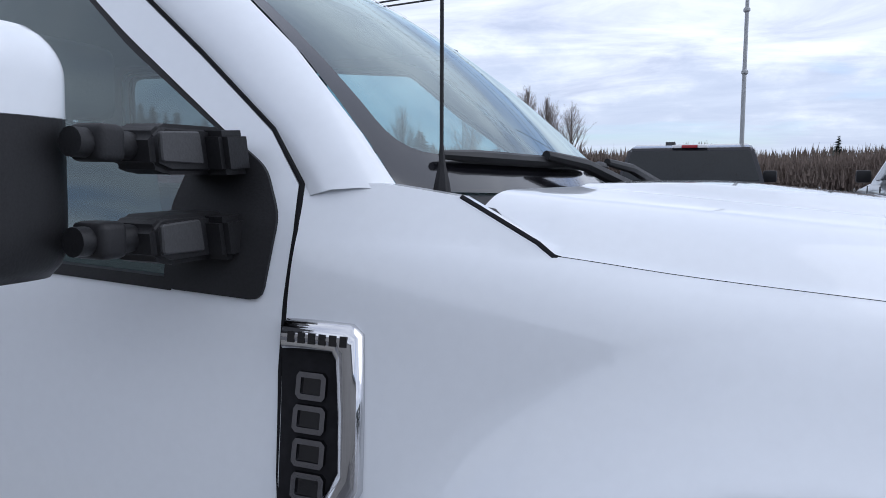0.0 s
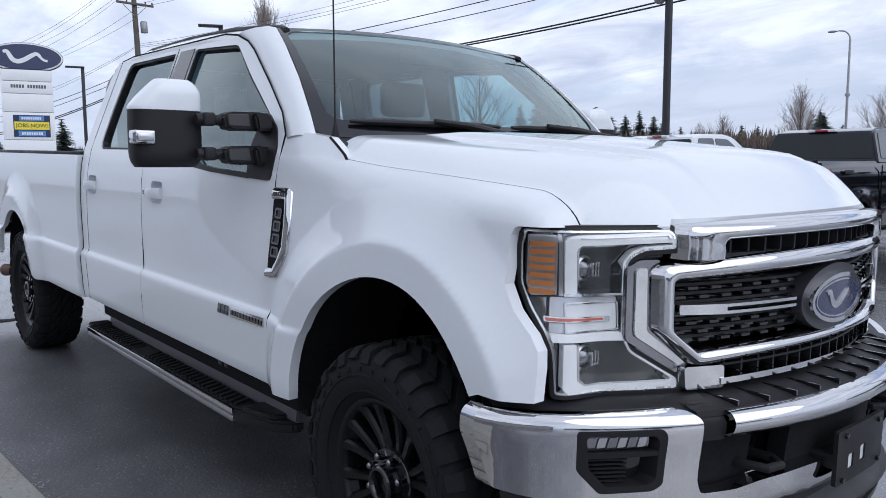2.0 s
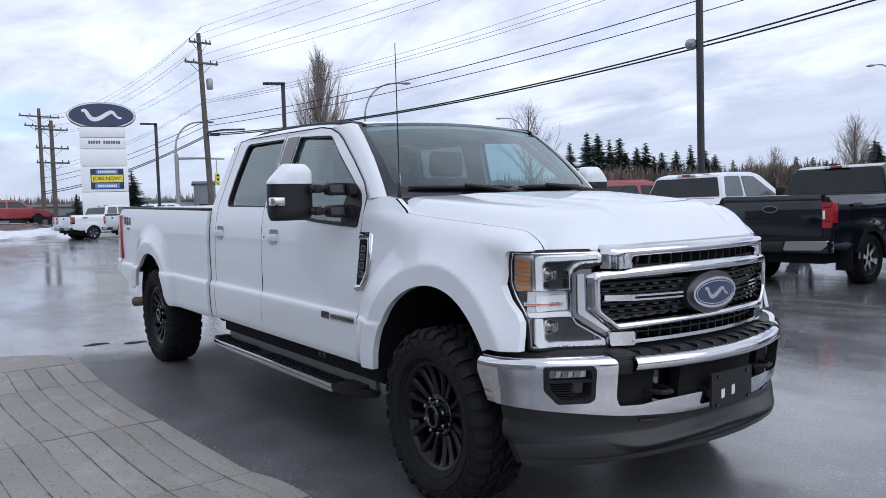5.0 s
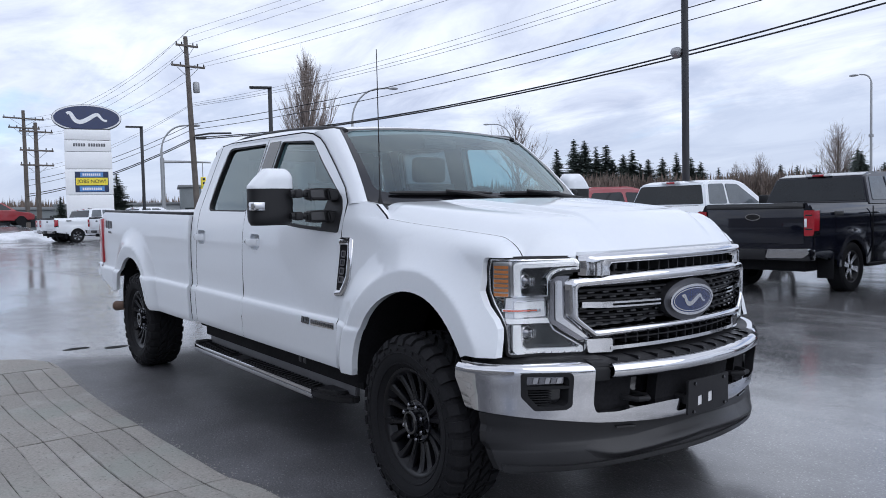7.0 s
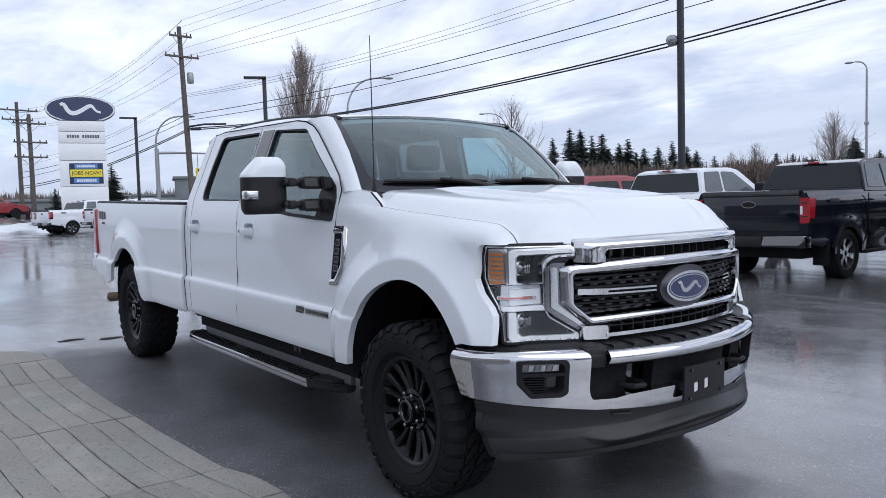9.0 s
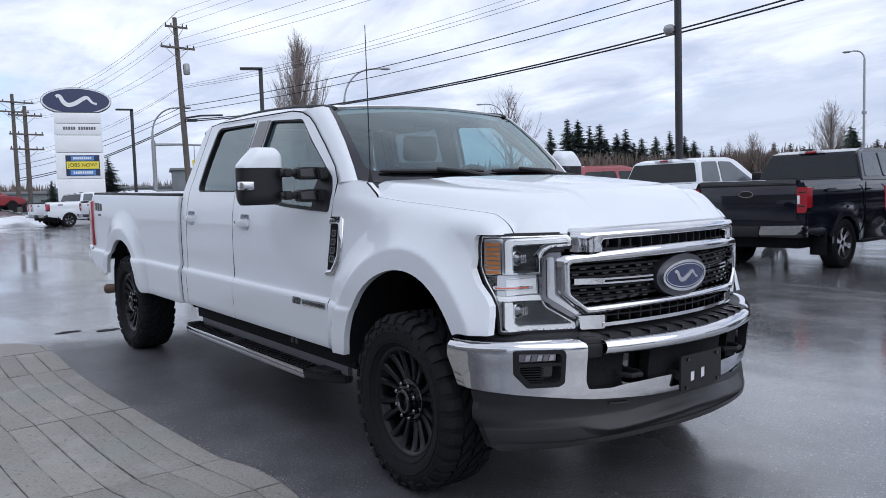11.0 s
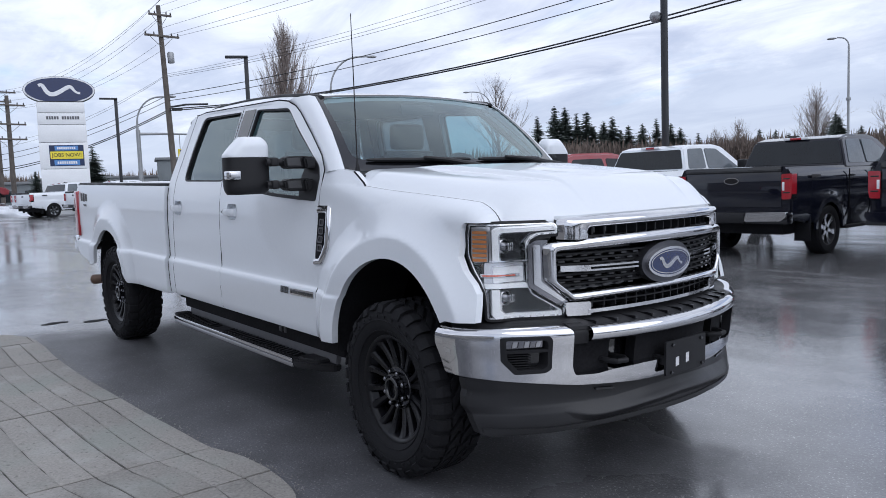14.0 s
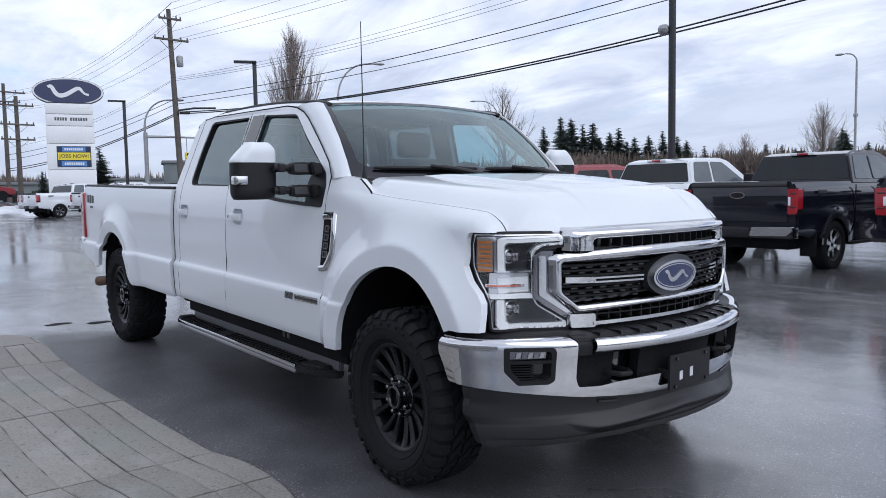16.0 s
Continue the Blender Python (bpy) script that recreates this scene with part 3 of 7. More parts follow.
# dark body shell behind the seams, wheel wells and underbody
for s in (-1, 1):
    for cx, cz, r in (ARCH_F, ARCH_R):
        pts = arc(cx, cz, r + 0.035, -8, 188, 24)
        strip("wheel_well", [[(x, s * y, z) for x, z in pts] for y in (0.965, 0.55)], DARK, truck, "black wheel well lining")
        bm = bmesh.new()
        prism(bm, pts, s * 0.54, s * 0.55)
        part("wheel_well", bm, DARK, truck)
    bm = bmesh.new()
    box(bm, -2.94, -0.62, s * 0.885, s * 0.80, 0.52, 1.26)
    part("door_core", bm, DARK, truck)
    bm = bmesh.new()
    box(bm, -2.93, -0.60, s * 0.865, s * 0.80, 0.435, 0.60, 0.012)
    part("rocker", bm, DARK, truck, "black rocker panel under the doors")
    bm = bmesh.new()
    box(bm, -5.3, 0.6, s * 0.42, s * 0.50, 0.50, 0.68, 0.01)
    part("frame_rail", bm, DARK, truck)
bm = bmesh.new()
box(bm, -2.9, -0.5, -0.82, 0.82, 0.55, 0.62)
part("cab_floor", bm, DARK, truck)
bm = bmesh.new()
box(bm, -0.55, 0.60, -0.55, 0.55, 0.62, 1.15)
part("engine_bay", bm, DARK, truck)
for x in (AXLE_F, AXLE_R):
    bm = bmesh.new()
    tube(bm, [(x, -0.75, HUB - 0.028), (x, 0.75, HUB - 0.028)], 0.05, 12)
    part("axle", bm, DARK, truck)
    bm = bmesh.new()
    bmesh.ops.create_uvsphere(bm, u_segments=16, v_segments=10, radius=0.17)
    bmesh.ops.translate(bm, verts=bm.verts, vec=(x, 0.0 if x else 0.3, HUB))
    part("differential", bm, DARK, truck)
bm = bmesh.new()
tube(bm, [(-3.3, -0.55, 0.52), (-3.25, -0.75, 0.5), (-3.1, -0.8, 0.52)], 0.05, 8)
part("bracket", bm, DARK, truck)

# roof
roof_mid = spline([(-2.95, 1.86), (-2.90, 1.925), (-2.75, 1.965), (-2.4, 1.985), (-1.9, 1.99), (-1.5, 1.978), (-1.25, 1.955), (-1.08, 1.925)])


def roof_top(x, y):
    a = abs(y)
    z = roof_mid(x) - 0.045 * (a / 0.72) ** 2
    if a > 0.66:
        z -= 3.0 * (a - 0.66) ** 2
    return (x, y, z)


front_edge = [(-1.30, -0.776), (-1.20, -0.752), (-1.12, -0.715), (-1.075, -0.60), (-1.06, -0.3)]
roof = front_edge + [(x, -y) for x, y in front_edge[::-1]] + [(-2.70, 0.776), (-2.86, 0.765), (-2.95, 0.70), (-2.95, -0.70), (-2.86, -0.765), (-2.70, -0.776)]
patch("roof", [roof], roof_top, WHITE, truck, 0.07, 0.03, inward=(0, 0, -1))
for s in (-1, 1):
    bm = bmesh.new()
    xs_ = [-1.055, -1.10, -1.2, -1.5, -2.0, -2.5, -2.85]
    tube(bm, [(x, s * 0.675, roof_top(x, 0.675)[2] + 0.003) for x in xs_], [0.016, 0.026, 0.020, 0.012, 0.010, 0.010, 0.008], 8)
    part("roof_moulding", bm, BLACK_PLASTIC, truck, "black moulding along the roof edge")

# windscreen pillars and windscreen
seam_line = [(-0.706, 1.452), (-0.720, 1.472), (-0.784, 1.551), (-0.938, 1.674), (-1.120, 1.811), (-1.194, 1.855), (-1.30, 1.890)]


def screen(u, v):
    """u across from -1 to 1, v from the cowl up to the roof."""
    c = 1 - u * u
    lo = Vector((-0.598 + 0.17 * c, 0.822 * u, 1.468 - 0.01 * c))
    hi = Vector((-1.085 + 0.045 * c, 0.705 * u, 1.898 + 0.028 * c))
    p = lo.lerp(hi, v)
    return p + Vector((0.03, 0, 0.03)) * (4 * v * (1 - v)) * 0.6


screen_line = [screen(-1, v) + Vector((0.003, -0.003, 0.003)) for v in (-0.035, 0.01, 0.15, 0.45, 0.78, 0.92, 1.0)]
rows = []
for (x, z), q in zip(seam_line, screen_line):
    p, q = Vector(cab_side(x, z)), Vector(q)
    mid = (p + q) / 2 + Vector((0.012, -0.012, 0.012))
    rows.append([p + Vector((-0.02, 0.03, -0.02)), p, p * 0.6 + mid * 0.4 + Vector((0.004, -0.005, 0.004)), mid, q * 0.6 + mid * 0.4 + Vector((0.006, -0.002, 0.006)), q, q + Vector((-0.02, 0.02, -0.02))])
strip("windscreen_pillar", rows, WHITE, truck, both=True, smooth=60)


patch("windscreen", [[(-1, 0), (1, 0), (1, 1), (-1, 1)]], screen, GLASS, truck, 0.15, 0, inward=(-1, 0, -1))
band = [(-1, -0.02), (1, -0.02), (1, 1.0), (-1, 1.0)]
hole = rounded([(-0.935, 0.10), (0.935, 0.10), (0.965, 0.965), (-0.965, 0.965)], 0.10, 5)
patch("windscreen_border", [band, hole], lambda u, v: screen(u, v) + Vector((0.003, 0, 0.003)), GLOSS_BLACK, truck, 0.15, 0, inward=(-1, 0, -1), label="black printed border of the windscreen")
bm = bmesh.new()
rows = []
for i in range(17):
    u = -1 + i / 8
    a, b = screen(u, -0.02), screen(u, 0)
    fx = -0.465 + 0.16 * (1 - u * u)
    rows.append([(fx + 0.03, 0.80 * u, 1.425), (fx, 0.81 * u, 1.438), (b.x + 0.01, b.y, b.z - 0.012), (b.x - 0.02, b.y, b.z + 0.004)])
strip("cowl", rows, BLACK_PLASTIC, truck, "black plastic cowl below the windscreen")

# bonnet
nose = spline([(-0.6, 1.414), (-0.2, 1.385), (0.1, 1.361), (0.3, 1.345), (0.5, 1.3265), (0.583, 1.318), (0.627, 1.309), (0.665, 1.290), (0.695, 1.268), (0.718, 1.247), (0.735, 1.228), (0.742, 1.210), (0.745, 1.195)])


lip = spline([(0, 0.780), (0.3, 0.765), (0.55, 0.730), (0.60, 0.707), (0.67, 0.660), (0.745, 0.600), (0.776, 0.574), (0.86, 0.50)])


seam = [(x, fender_side(x, z)[1] + (0.007 if x < -0.34 else 0.0055)) for x, z in crest]
seam_half = spline([(x, -y) for x, y in seam])
seam_height = spline(crest)


def shoulder(q):
    """Rises evenly to 1 and turns over in a tight bend."""
    w, q = 0.2, min(q, 3.0)
    return q - w * math.log1p(math.exp(min(40.0, (q - 1) / w))) + w * math.log1p(math.exp(-1 / w))


def bonnet(xn, y):
    """xn: the distance ahead of the axle, less the sweep of the leading edge."""
    a = abs(y)
    sweep = 0.21 * y * y
    x = xn - sweep
    if xn > 0.45:
        x = 0.45 + (xn - 0.45) * (lip(a) + sweep - 0.45) / 0.285 - sweep
    fade = smoothstep(0.76, 0.54, xn)
    inside = max(0.0, seam_half(x) - a)
    z = nose(xn) + fade * (0.066 * shoulder(inside / (0.075 + 0.05 * smoothstep(-0.3, 0.5, xn))) + 0.014 * (1 - (a / 0.825) ** 2))
    z += 0.024 * (1 - smoothstep(0.435 - 0.10 * xn, 0.475 - 0.10 * xn, a)) * smoothstep(0.75, 0.45, xn) * smoothstep(-0.42, -0.10, xn)
    near = math.exp(-inside / 0.016) * smoothstep(0.60, 0.56, x)
    return (x, y, z + (seam_height(x) - 0.002 - z) * near)


def unswept(x, y):
    xn = x + 0.21 * y * y
    if xn > 0.45:
        xn = 0.45 + (xn - 0.45) * 0.285 / (lip(abs(y)) + 0.21 * y * y - 0.45)
    return (min(xn, 0.735), y)


back = [(-0.490 + 0.17 * (1 - (y / 0.81) ** 2), y) for y in [0.72 - 0.08 * i for i in range(19)]]
front = [(0.735, y) for y in (-0.76, -0.70, -0.65, -0.61, -0.598)] + [(0.7225, y) for y in [-0.585 + 0.065 * i for i in range(19)]] + [(0.735, y) for y in (0.598, 0.61, 0.65, 0.70, 0.76)]
outline = [unswept(x, y) for x, y in seam] + front + [unswept(x, -y) for x, y in seam[::-1]] + [unswept(x, y) for x, y in back]
patch("bonnet", [outline], bonnet, WHITE, truck, 0.040, 0.017, inward=(0, 0, -1), cuts=((0.62, 0.64, 0.655, 0.67, 0.685, 0.695, 0.705, 0.715, 0.722, 0.729), [s * y for s in (-1, 1) for y in (0.85, 0.842, 0.834, 0.826, 0.818, 0.81, 0.80, 0.788, 0.775, 0.765, 0.755, 0.745, 0.735, 0.725, 0.715, 0.705, 0.695, 0.685, 0.67, 0.54, 0.53, 0.52, 0.51, 0.50, 0.49, 0.48, 0.47, 0.46, 0.45, 0.44, 0.43, 0.42, 0.41, 0.40, 0.39, 0.38)]))

# dark strips laid in the seams to stand in for the gaps' shade
edge_f = [(-0.690, 0.56), (-0.686, 0.70), (-0.686, 0.83), (-0.704, 0.95), (-0.718, 1.05), (-0.728, 1.20), (-0.726, 1.30), (-0.721, 1.40), (-0.724, 1.468), (-0.788, 1.549), (-0.941, 1.671), (-1.123, 1.809), (-1.198, 1.854), (-1.30, 1.888), (-1.42, 1.903), (-1.90, 1.903), (-2.55, 1.903), (-2.703, 1.887)]
edge_m = [(-1.9745, 0.56), (-1.953, 1.40), (-1.901, 1.89)]
edge_b = [(-2.944, 0.56), (-2.940, 0.9), (-2.931, 1.36)]
edge_r = [(-2.833, 0.56), (-2.833, 0.9), (-2.793, 1.40), (-2.703, 1.885)]
for s in (-1, 1):
    for line, fn in ((edge_f, cab_side), (edge_m, cab_side), (edge_r, cab_side), (edge_b, cab_side)):
        pts = [Vector(line[0])]
        for a, b in zip(line, line[1:]):
            pts += [Vector(a).lerp(Vector(b), k / 6) for k in range(1, 7)]
        bm = bmesh.new()
        tube(bm, [(p.x, -s * (fn(p.x, p.y)[1] + 0.0035), p.y) for p in pts], 0.0052, 6)
        part("panel_gap_shade", bm, DARK, truck, "dark strip standing in for shade in the body seam")
    bm = bmesh.new()
    tube(bm, [(x, -s * (fender_side(x, z)[1] + 0.003), z - 0.0022) for x, z in crest], [0.0055 if x < -0.34 else 0.0032 for x, z in crest], 6)
    part("bonnet_gap_shade", bm, DARK, truck, "dark strip standing in for shade beside the bonnet")

# ---- front of the truck ----


lamp_plan = [(0.752, -0.55), (0.73, -0.59), (0.69, -0.67), (0.645, -0.745), (0.60, -0.812), (0.555, -0.848), (0.505, -0.868), (0.455, -0.880), (0.40, -0.886)]
run = [0.0]
for a, b in zip(lamp_plan, lamp_plan[1:]):
    run.append(run[-1] + math.dist(a, b))
lamp_x = spline([(u, p[0]) for u, p in zip(run, lamp_plan)])
lamp_y = spline([(u, p[1]) for u, p in zip(run, lamp_plan)])


def lamp_face(u, z):
    """The lamp's cover: u runs from the grille round the corner of the truck."""
    k = smoothstep(1.10, 0.92, z) * smoothstep(0.22, 0.36, u)
    return (lamp_x(u) + 0.03 * k - 0.022 * smoothstep(1.20, 1.235, z), lamp_y(u) - 0.035 * k, z)


def deeper(f, d):
    return lambda y, z: (lambda p: (p[0] - d, p[1], p[2]))(f(y, z))


BACK = (-1, 0, 0)


def band(name, one, two, face, mat, parent, bulge, label="", closed=True, n=8, back=0.05):
    """A rounded moulding that fills the strip between two outlines with as many points each."""
    rows_ = []
    for k in range(-1, n + 2):
        t = min(1, max(0, k / n))
        d = -back if k in (-1, n + 1) else bulge * math.sin(math.pi * t) ** 0.7
        row = []
        for p, q in zip(one, two):
            x, y, z = face(p[0] + (q[0] - p[0]) * t, p[1] + (q[1] - p[1]) * t)
            row.append((x + d, y, z))
        if closed:
            row.append(row[0])
        rows_.append(row)
    return strip(name, rows_, mat, parent, label, smooth=60)

lamp_outline = [(0.447, 1.229), (0.041, 1.231), (0.040, 1.169), (0.132, 1.166), (0.166, 1.149), (0.175, 1.130), (0.175, 0.963), (0.156, 0.926), (0.023, 0.847), (0.021, 0.811), (0.340, 0.814), (0.362, 0.818), (0.367, 0.892), (0.373, 0.934), (0.392, 0.972), (0.432, 1.026), (0.462, 1.084), (0.464, 1.185)]
for s in (1, -1):
    lamp = new("headlight")
    lamp.parent = truck
    tagged(lamp, "clear headlight with white light bars and amber side reflector")

    def lamp_at(depth):
        def f(u, z):
            x, y, z = lamp_face(u, z)
            k = smoothstep(0.28, 0.42, u)
            return (x - depth * (1 - 0.6 * k), s * (y + depth * 0.7 * k), z)
        return f

    def piece(name, loops, mat, depth, thick, label="", r=0.006, step=0.03):
        return patch(name, [rounded(l, r, 3) for l in loops], lamp_at(depth), mat, lamp, step, thick, inward=(-0.85, 0.5 * s, 0), label=label)

    piece("housing", [lamp_outline], DARK_CHROME, 0.050, 0.03, r=0.01)
    piece("seal", [shrunk(lamp_outline, -0.004), shrunk(lamp_outline, 0.007)], BLACK_PLASTIC, 0.002, 0.05, "black rubber seal round the lamp", 0.012)
    piece("frame", [shrunk(lamp_outline, 0.007), shrunk(lamp_outline, 0.013)], SILVER, 0.004, 0.05, "bright frame of the lamp", 0.012)
    # amber side reflector with its louvres
    piece("reflector", [[(0.440, 1.208), (0.352, 1.210), (0.352, 1.062), (0.430, 1.056), (0.442, 1.085)]], SATIN, 0.016, 0.02, "pale silver panel round the amber louvres")
    for i in range(7):
        z = 1.192 - i * 0.0197
        piece("amber_louvre", [[(0.433, z), (0.361, z + 0.001), (0.360, z - 0.0115), (0.433, z - 0.0125)]], AMBER, 0.010, 0.012, r=0.003)
    piece("divider", [[(0.352, 1.212), (0.340, 1.212), (0.336, 1.060), (0.348, 1.060)]], SATIN, 0.012, 0.04, "satin divider beside the amber louvres", 0.002)
    # upper light bar, a hooked band with chrome edges
    piece("light_bar", [[(0.337, 1.196), (0.325, 1.206), (0.305, 1.210), (0.049, 1.218), (0.048, 1.176), (0.130, 1.173), (0.158, 1.162), (0.170, 1.146), (0.182, 1.124), (0.182, 1.066), (0.190, 1.066), (0.190, 1.144), (0.168, 1.170), (0.135, 1.182), (0.058, 1.186), (0.059, 1.192), (0.294, 1.186), (0.304, 1.180), (0.308, 1.170), (0.304, 1.062), (0.335, 1.062)]], LIGHT_GUIDE, 0.004, 0.035, "frosted white light bar", 0.004, 0.02)
    piece("bar_line", [[(0.300, 1.2055), (0.064, 1.213), (0.064, 1.200), (0.069, 1.200), (0.069, 1.209), (0.300, 1.202)]], SATIN, 0.0015, 0.01, "thin satin line in the light bar", 0.001)
    piece("bar_edge", [[(0.304, 1.062), (0.308, 1.170), (0.304, 1.180), (0.294, 1.186), (0.190, 1.189), (0.190, 1.1855), (0.292, 1.182), (0.300, 1.177), (0.303, 1.168), (0.299, 1.062)]], CHROME, 0.003, 0.045, "chrome edge of the light bar", 0.001)
    piece("lower_light_bar", [[(0.334, 0.946), (0.302, 0.946), (0.298, 0.856), (0.280, 0.840), (0.050, 0.840), (0.048, 0.858), (0.158, 0.928), (0.184, 0.958), (0.177, 0.961), (0.150, 0.930), (0.032, 0.858), (0.030, 0.818), (0.318, 0.820), (0.334, 0.836)]], LIGHT_GUIDE, 0.004, 0.035, "frosted white light bar", 0.004, 0.02)
    piece("lower_bar_edge", [[(0.302, 0.946), (0.298, 0.856), (0.280, 0.840), (0.060, 0.840), (0.060, 0.843), (0.278, 0.844), (0.293, 0.858), (0.296, 0.946)]], CHROME, 0.003, 0.045, "chrome edge of the lower light bar", 0.001)
    # trim bars
    piece("trim_line", [[(0.338, 1.066), (0.182, 1.069), (0.182, 1.063), (0.338, 1.060)]], CHROME, 0.003, 0.045, "thin chrome line across the lamp", 0.001)
    piece("trim_bar", [[(0.370, 0.971), (0.192, 0.971), (0.178, 0.948), (0.364, 0.952)]], LIGHT_GUIDE, 0.002, 0.04, "bright bar across the lamp", 0.004)
    piece("inner_trim", [[(0.182, 1.125), (0.176, 1.125), (0.176, 0.964), (0.184, 0.958), (0.188, 0.968), (0.188, 1.066), (0.182, 1.066)]], LIGHT_GUIDE, 0.004, 0.035, "bright edge beside the grille", 0.001)
    piece("marker_panel", [[(0.372, 1.056), (0.190, 1.058), (0.190, 0.972), (0.372, 0.972)]], SATIN, 0.022, 0.03, "satin panel behind the marker lens")
    piece("marker_lens", [[(0.330, 1.041), (0.199, 1.044), (0.195, 0.978), (0.326, 0.975)]], CLEAR_LENS, 0.012, 0.01, "ribbed clear marker lens")
    piece("marker_frame", [shrunk([(0.330, 1.041), (0.199, 1.044), (0.195, 0.978), (0.326, 0.975)], -0.003), [(0.330, 1.041), (0.199, 1.044), (0.195, 0.978), (0.326, 0.975)]], CHROME, 0.009, 0.01, "chrome frame of the marker lens", 0.004)
    piece("marker_surround", [[(0.390, 1.012), (0.217, 1.011), (0.217, 0.999), (0.388, 0.999)]], CHROME, 0.006, 0.006, "chrome surround of the marker bar", 0.002)
    piece("marker_bar", [[(0.384, 1.0085), (0.237, 1.0075), (0.237, 1.002), (0.382, 1.002)]], MARKER_RED, 0.003, 0.004, "thin amber-red marker bar", 0.001)
    # projectors
    for (u, z, r) in ((0.268, 1.128, 0.032), (0.262, 0.905, 0.034)):
        x0, y0, _ = lamp_face(u, z)
        bm = bmesh.new()
        lathe(bm, [(r, -0.05), (r, 0.0), (r * 0.82, 0.004), (r * 0.80, -0.004)], 24, "x")
        bmesh.ops.translate(bm, verts=bm.verts, vec=(x0 - 0.030, y0 * s, z))
        part("projector_ring", bm, SATIN, lamp)
        bm = bmesh.new()
        lathe(bm, [(r * 0.82, -0.004), (r * 0.6, 0.008), (r * 0.3, 0.014), (0.001, 0.016)], 24, "x")
        bmesh.ops.translate(bm, verts=bm.verts, vec=(x0 - 0.033, y0 * s, z))
        part("projector_lens", bm, DARK_CHROME, lamp)
        for k in range(3):
            bm = bmesh.new()
            box(bm, x0 - 0.024, x0 - 0.012, (y0 + 0.012 + 0.011 * k) * s, (y0 + 0.017 + 0.011 * k) * s, z - 0.022, z + 0.014, 0.002)
            part("projector_rib", bm, CHROME, lamp)
    piece("bowl", [[(0.300, 1.182), (0.140, 1.184), (0.186, 1.140), (0.186, 1.066), (0.296, 1.066)]], GLOSS_BLACK, 0.044, 0.0)
    piece("bowl", [[(0.296, 0.945), (0.182, 0.950), (0.05, 0.862), (0.05, 0.842), (0.280, 0.842), (0.296, 0.858)]], GLOSS_BLACK, 0.044, 0.0)
    cover = piece("cover_lens", [shrunk(lamp_outline, 0.006)], LENS, -0.002, 0, "clear lamp cover", 0.012)
    cover[0].visible_shadow = False


def grille_face(y, z):
    return (0.862 - 0.33 * y * y, y, z)


grille = new("grille")
grille.parent = truck
tagged(grille, "chrome grille with black mesh and blue oval badge")


def gpiece(name, loops, mat, depth, thick, label="", r=0.01, step=0.06):
    return patch(name, [rounded(l, r, 3) for l in loops], deeper(grille_face, depth), mat, grille, step, thick, inward=BACK, label=label)


def sym(pts):
    """The right half of an outline, from the middle's top to its bottom, closed by its mirror."""
    return pts + [(-y, z) for y, z in pts[::-1]]


gpiece("backing", [sym([(-0.70, 1.225), (-0.70, 0.835)])], GLOSS_BLACK, 0.085, 0.02)
def rail(z0, half, rise, m=16):
    """Points from one side to the other, higher in the middle."""
    return [(-half + 2 * half * i / m, z0 + rise * (1 - (2 * i / m - 1) ** 2)) for i in range(m + 1)]


def turned(cy, cz, ry, rz, n=7):
    """A quarter turn from the outside to the top."""
    return [(cy - ry * math.cos(math.pi / 2 * i / n), cz + rz * math.sin(math.pi / 2 * i / n)) for i in range(n + 1)]


def arch(low, high, y, r, rise, m=16):
    """An arch: up one side, over the top and down again."""
    left = [(-y + 0.004 * t, low + (high - r - low) * t) for t in (0, 0.35, 0.7)] + turned(-y + r, high - r, r, r)
    return left + rail(high, y - r, rise, m)[1:-1] + [(-a, b) for a, b in left[::-1]]


band("top_surround", arch(1.150, 1.236, 0.592, 0.030, 0.010), arch(1.148, 1.196, 0.468, 0.016, 0.006), grille_face, CHROME, grille, 0.020, "chrome upper surround", closed=False, n=12, back=0.06)
top_o, top_i = rail(1.138, 0.640, 0.026), rail(1.100, 0.606, 0.012)
ring_out = rounded(top_o + [(0.660, 1.12), (0.657, 0.976), (0.549, 0.878)] + rail(0.877, 0.53, 0.016)[::-1] + [(-0.549, 0.878), (-0.657, 0.976), (-0.660, 1.12)], 0.014, 3)
ring_in = rounded(top_i + [(0.618, 1.092), (0.614, 0.970), (0.549, 0.918)] + rail(0.915, 0.53, 0.010)[::-1] + [(-0.549, 0.918), (-0.614, 0.970), (-0.618, 1.092)], 0.014, 3)
band("main_surround", ring_out, ring_in, deeper(grille_face, -0.004), CHROME, grille, 0.016, "chrome main surround", back=0.09, n=12)
for s in (1, -1):
    gpiece("end_shell", [[(s * y, z) for y, z in ((-0.630, 1.150), (-0.690, 1.150), (-0.716, 1.128), (-0.714, 0.950), (-0.592, 0.868), (-0.540, 0.872), (-0.640, 0.975), (-0.645, 1.125))]], DARK_CHROME, 0.022, 0.07, "smoked chrome shell beside the lamp", 0.012)
    gpiece("shell_step", [[(s * y, z) for y, z in ((-0.672, 1.132), (-0.700, 1.128), (-0.698, 0.962), (-0.580, 0.880), (-0.560, 0.884), (-0.668, 0.972))]], CHROME, 0.014, 0.04, "step on the chrome shell", 0.008)
    gpiece("lower_block", [[(s * y, z) for y, z in ((-0.578, 0.876), (-0.458, 0.872), (-0.456, 0.812), (-0.572, 0.816))]], CHROME, -0.004, 0.06, "chrome lower corner block", 0.010)
gpiece("lower_strip", [rail(0.838, 0.47, 0.004) + rail(0.822, 0.47, 0.004)[::-1]], CHROME, -0.008, 0.05, "thin chrome strip under the grille", 0.002)
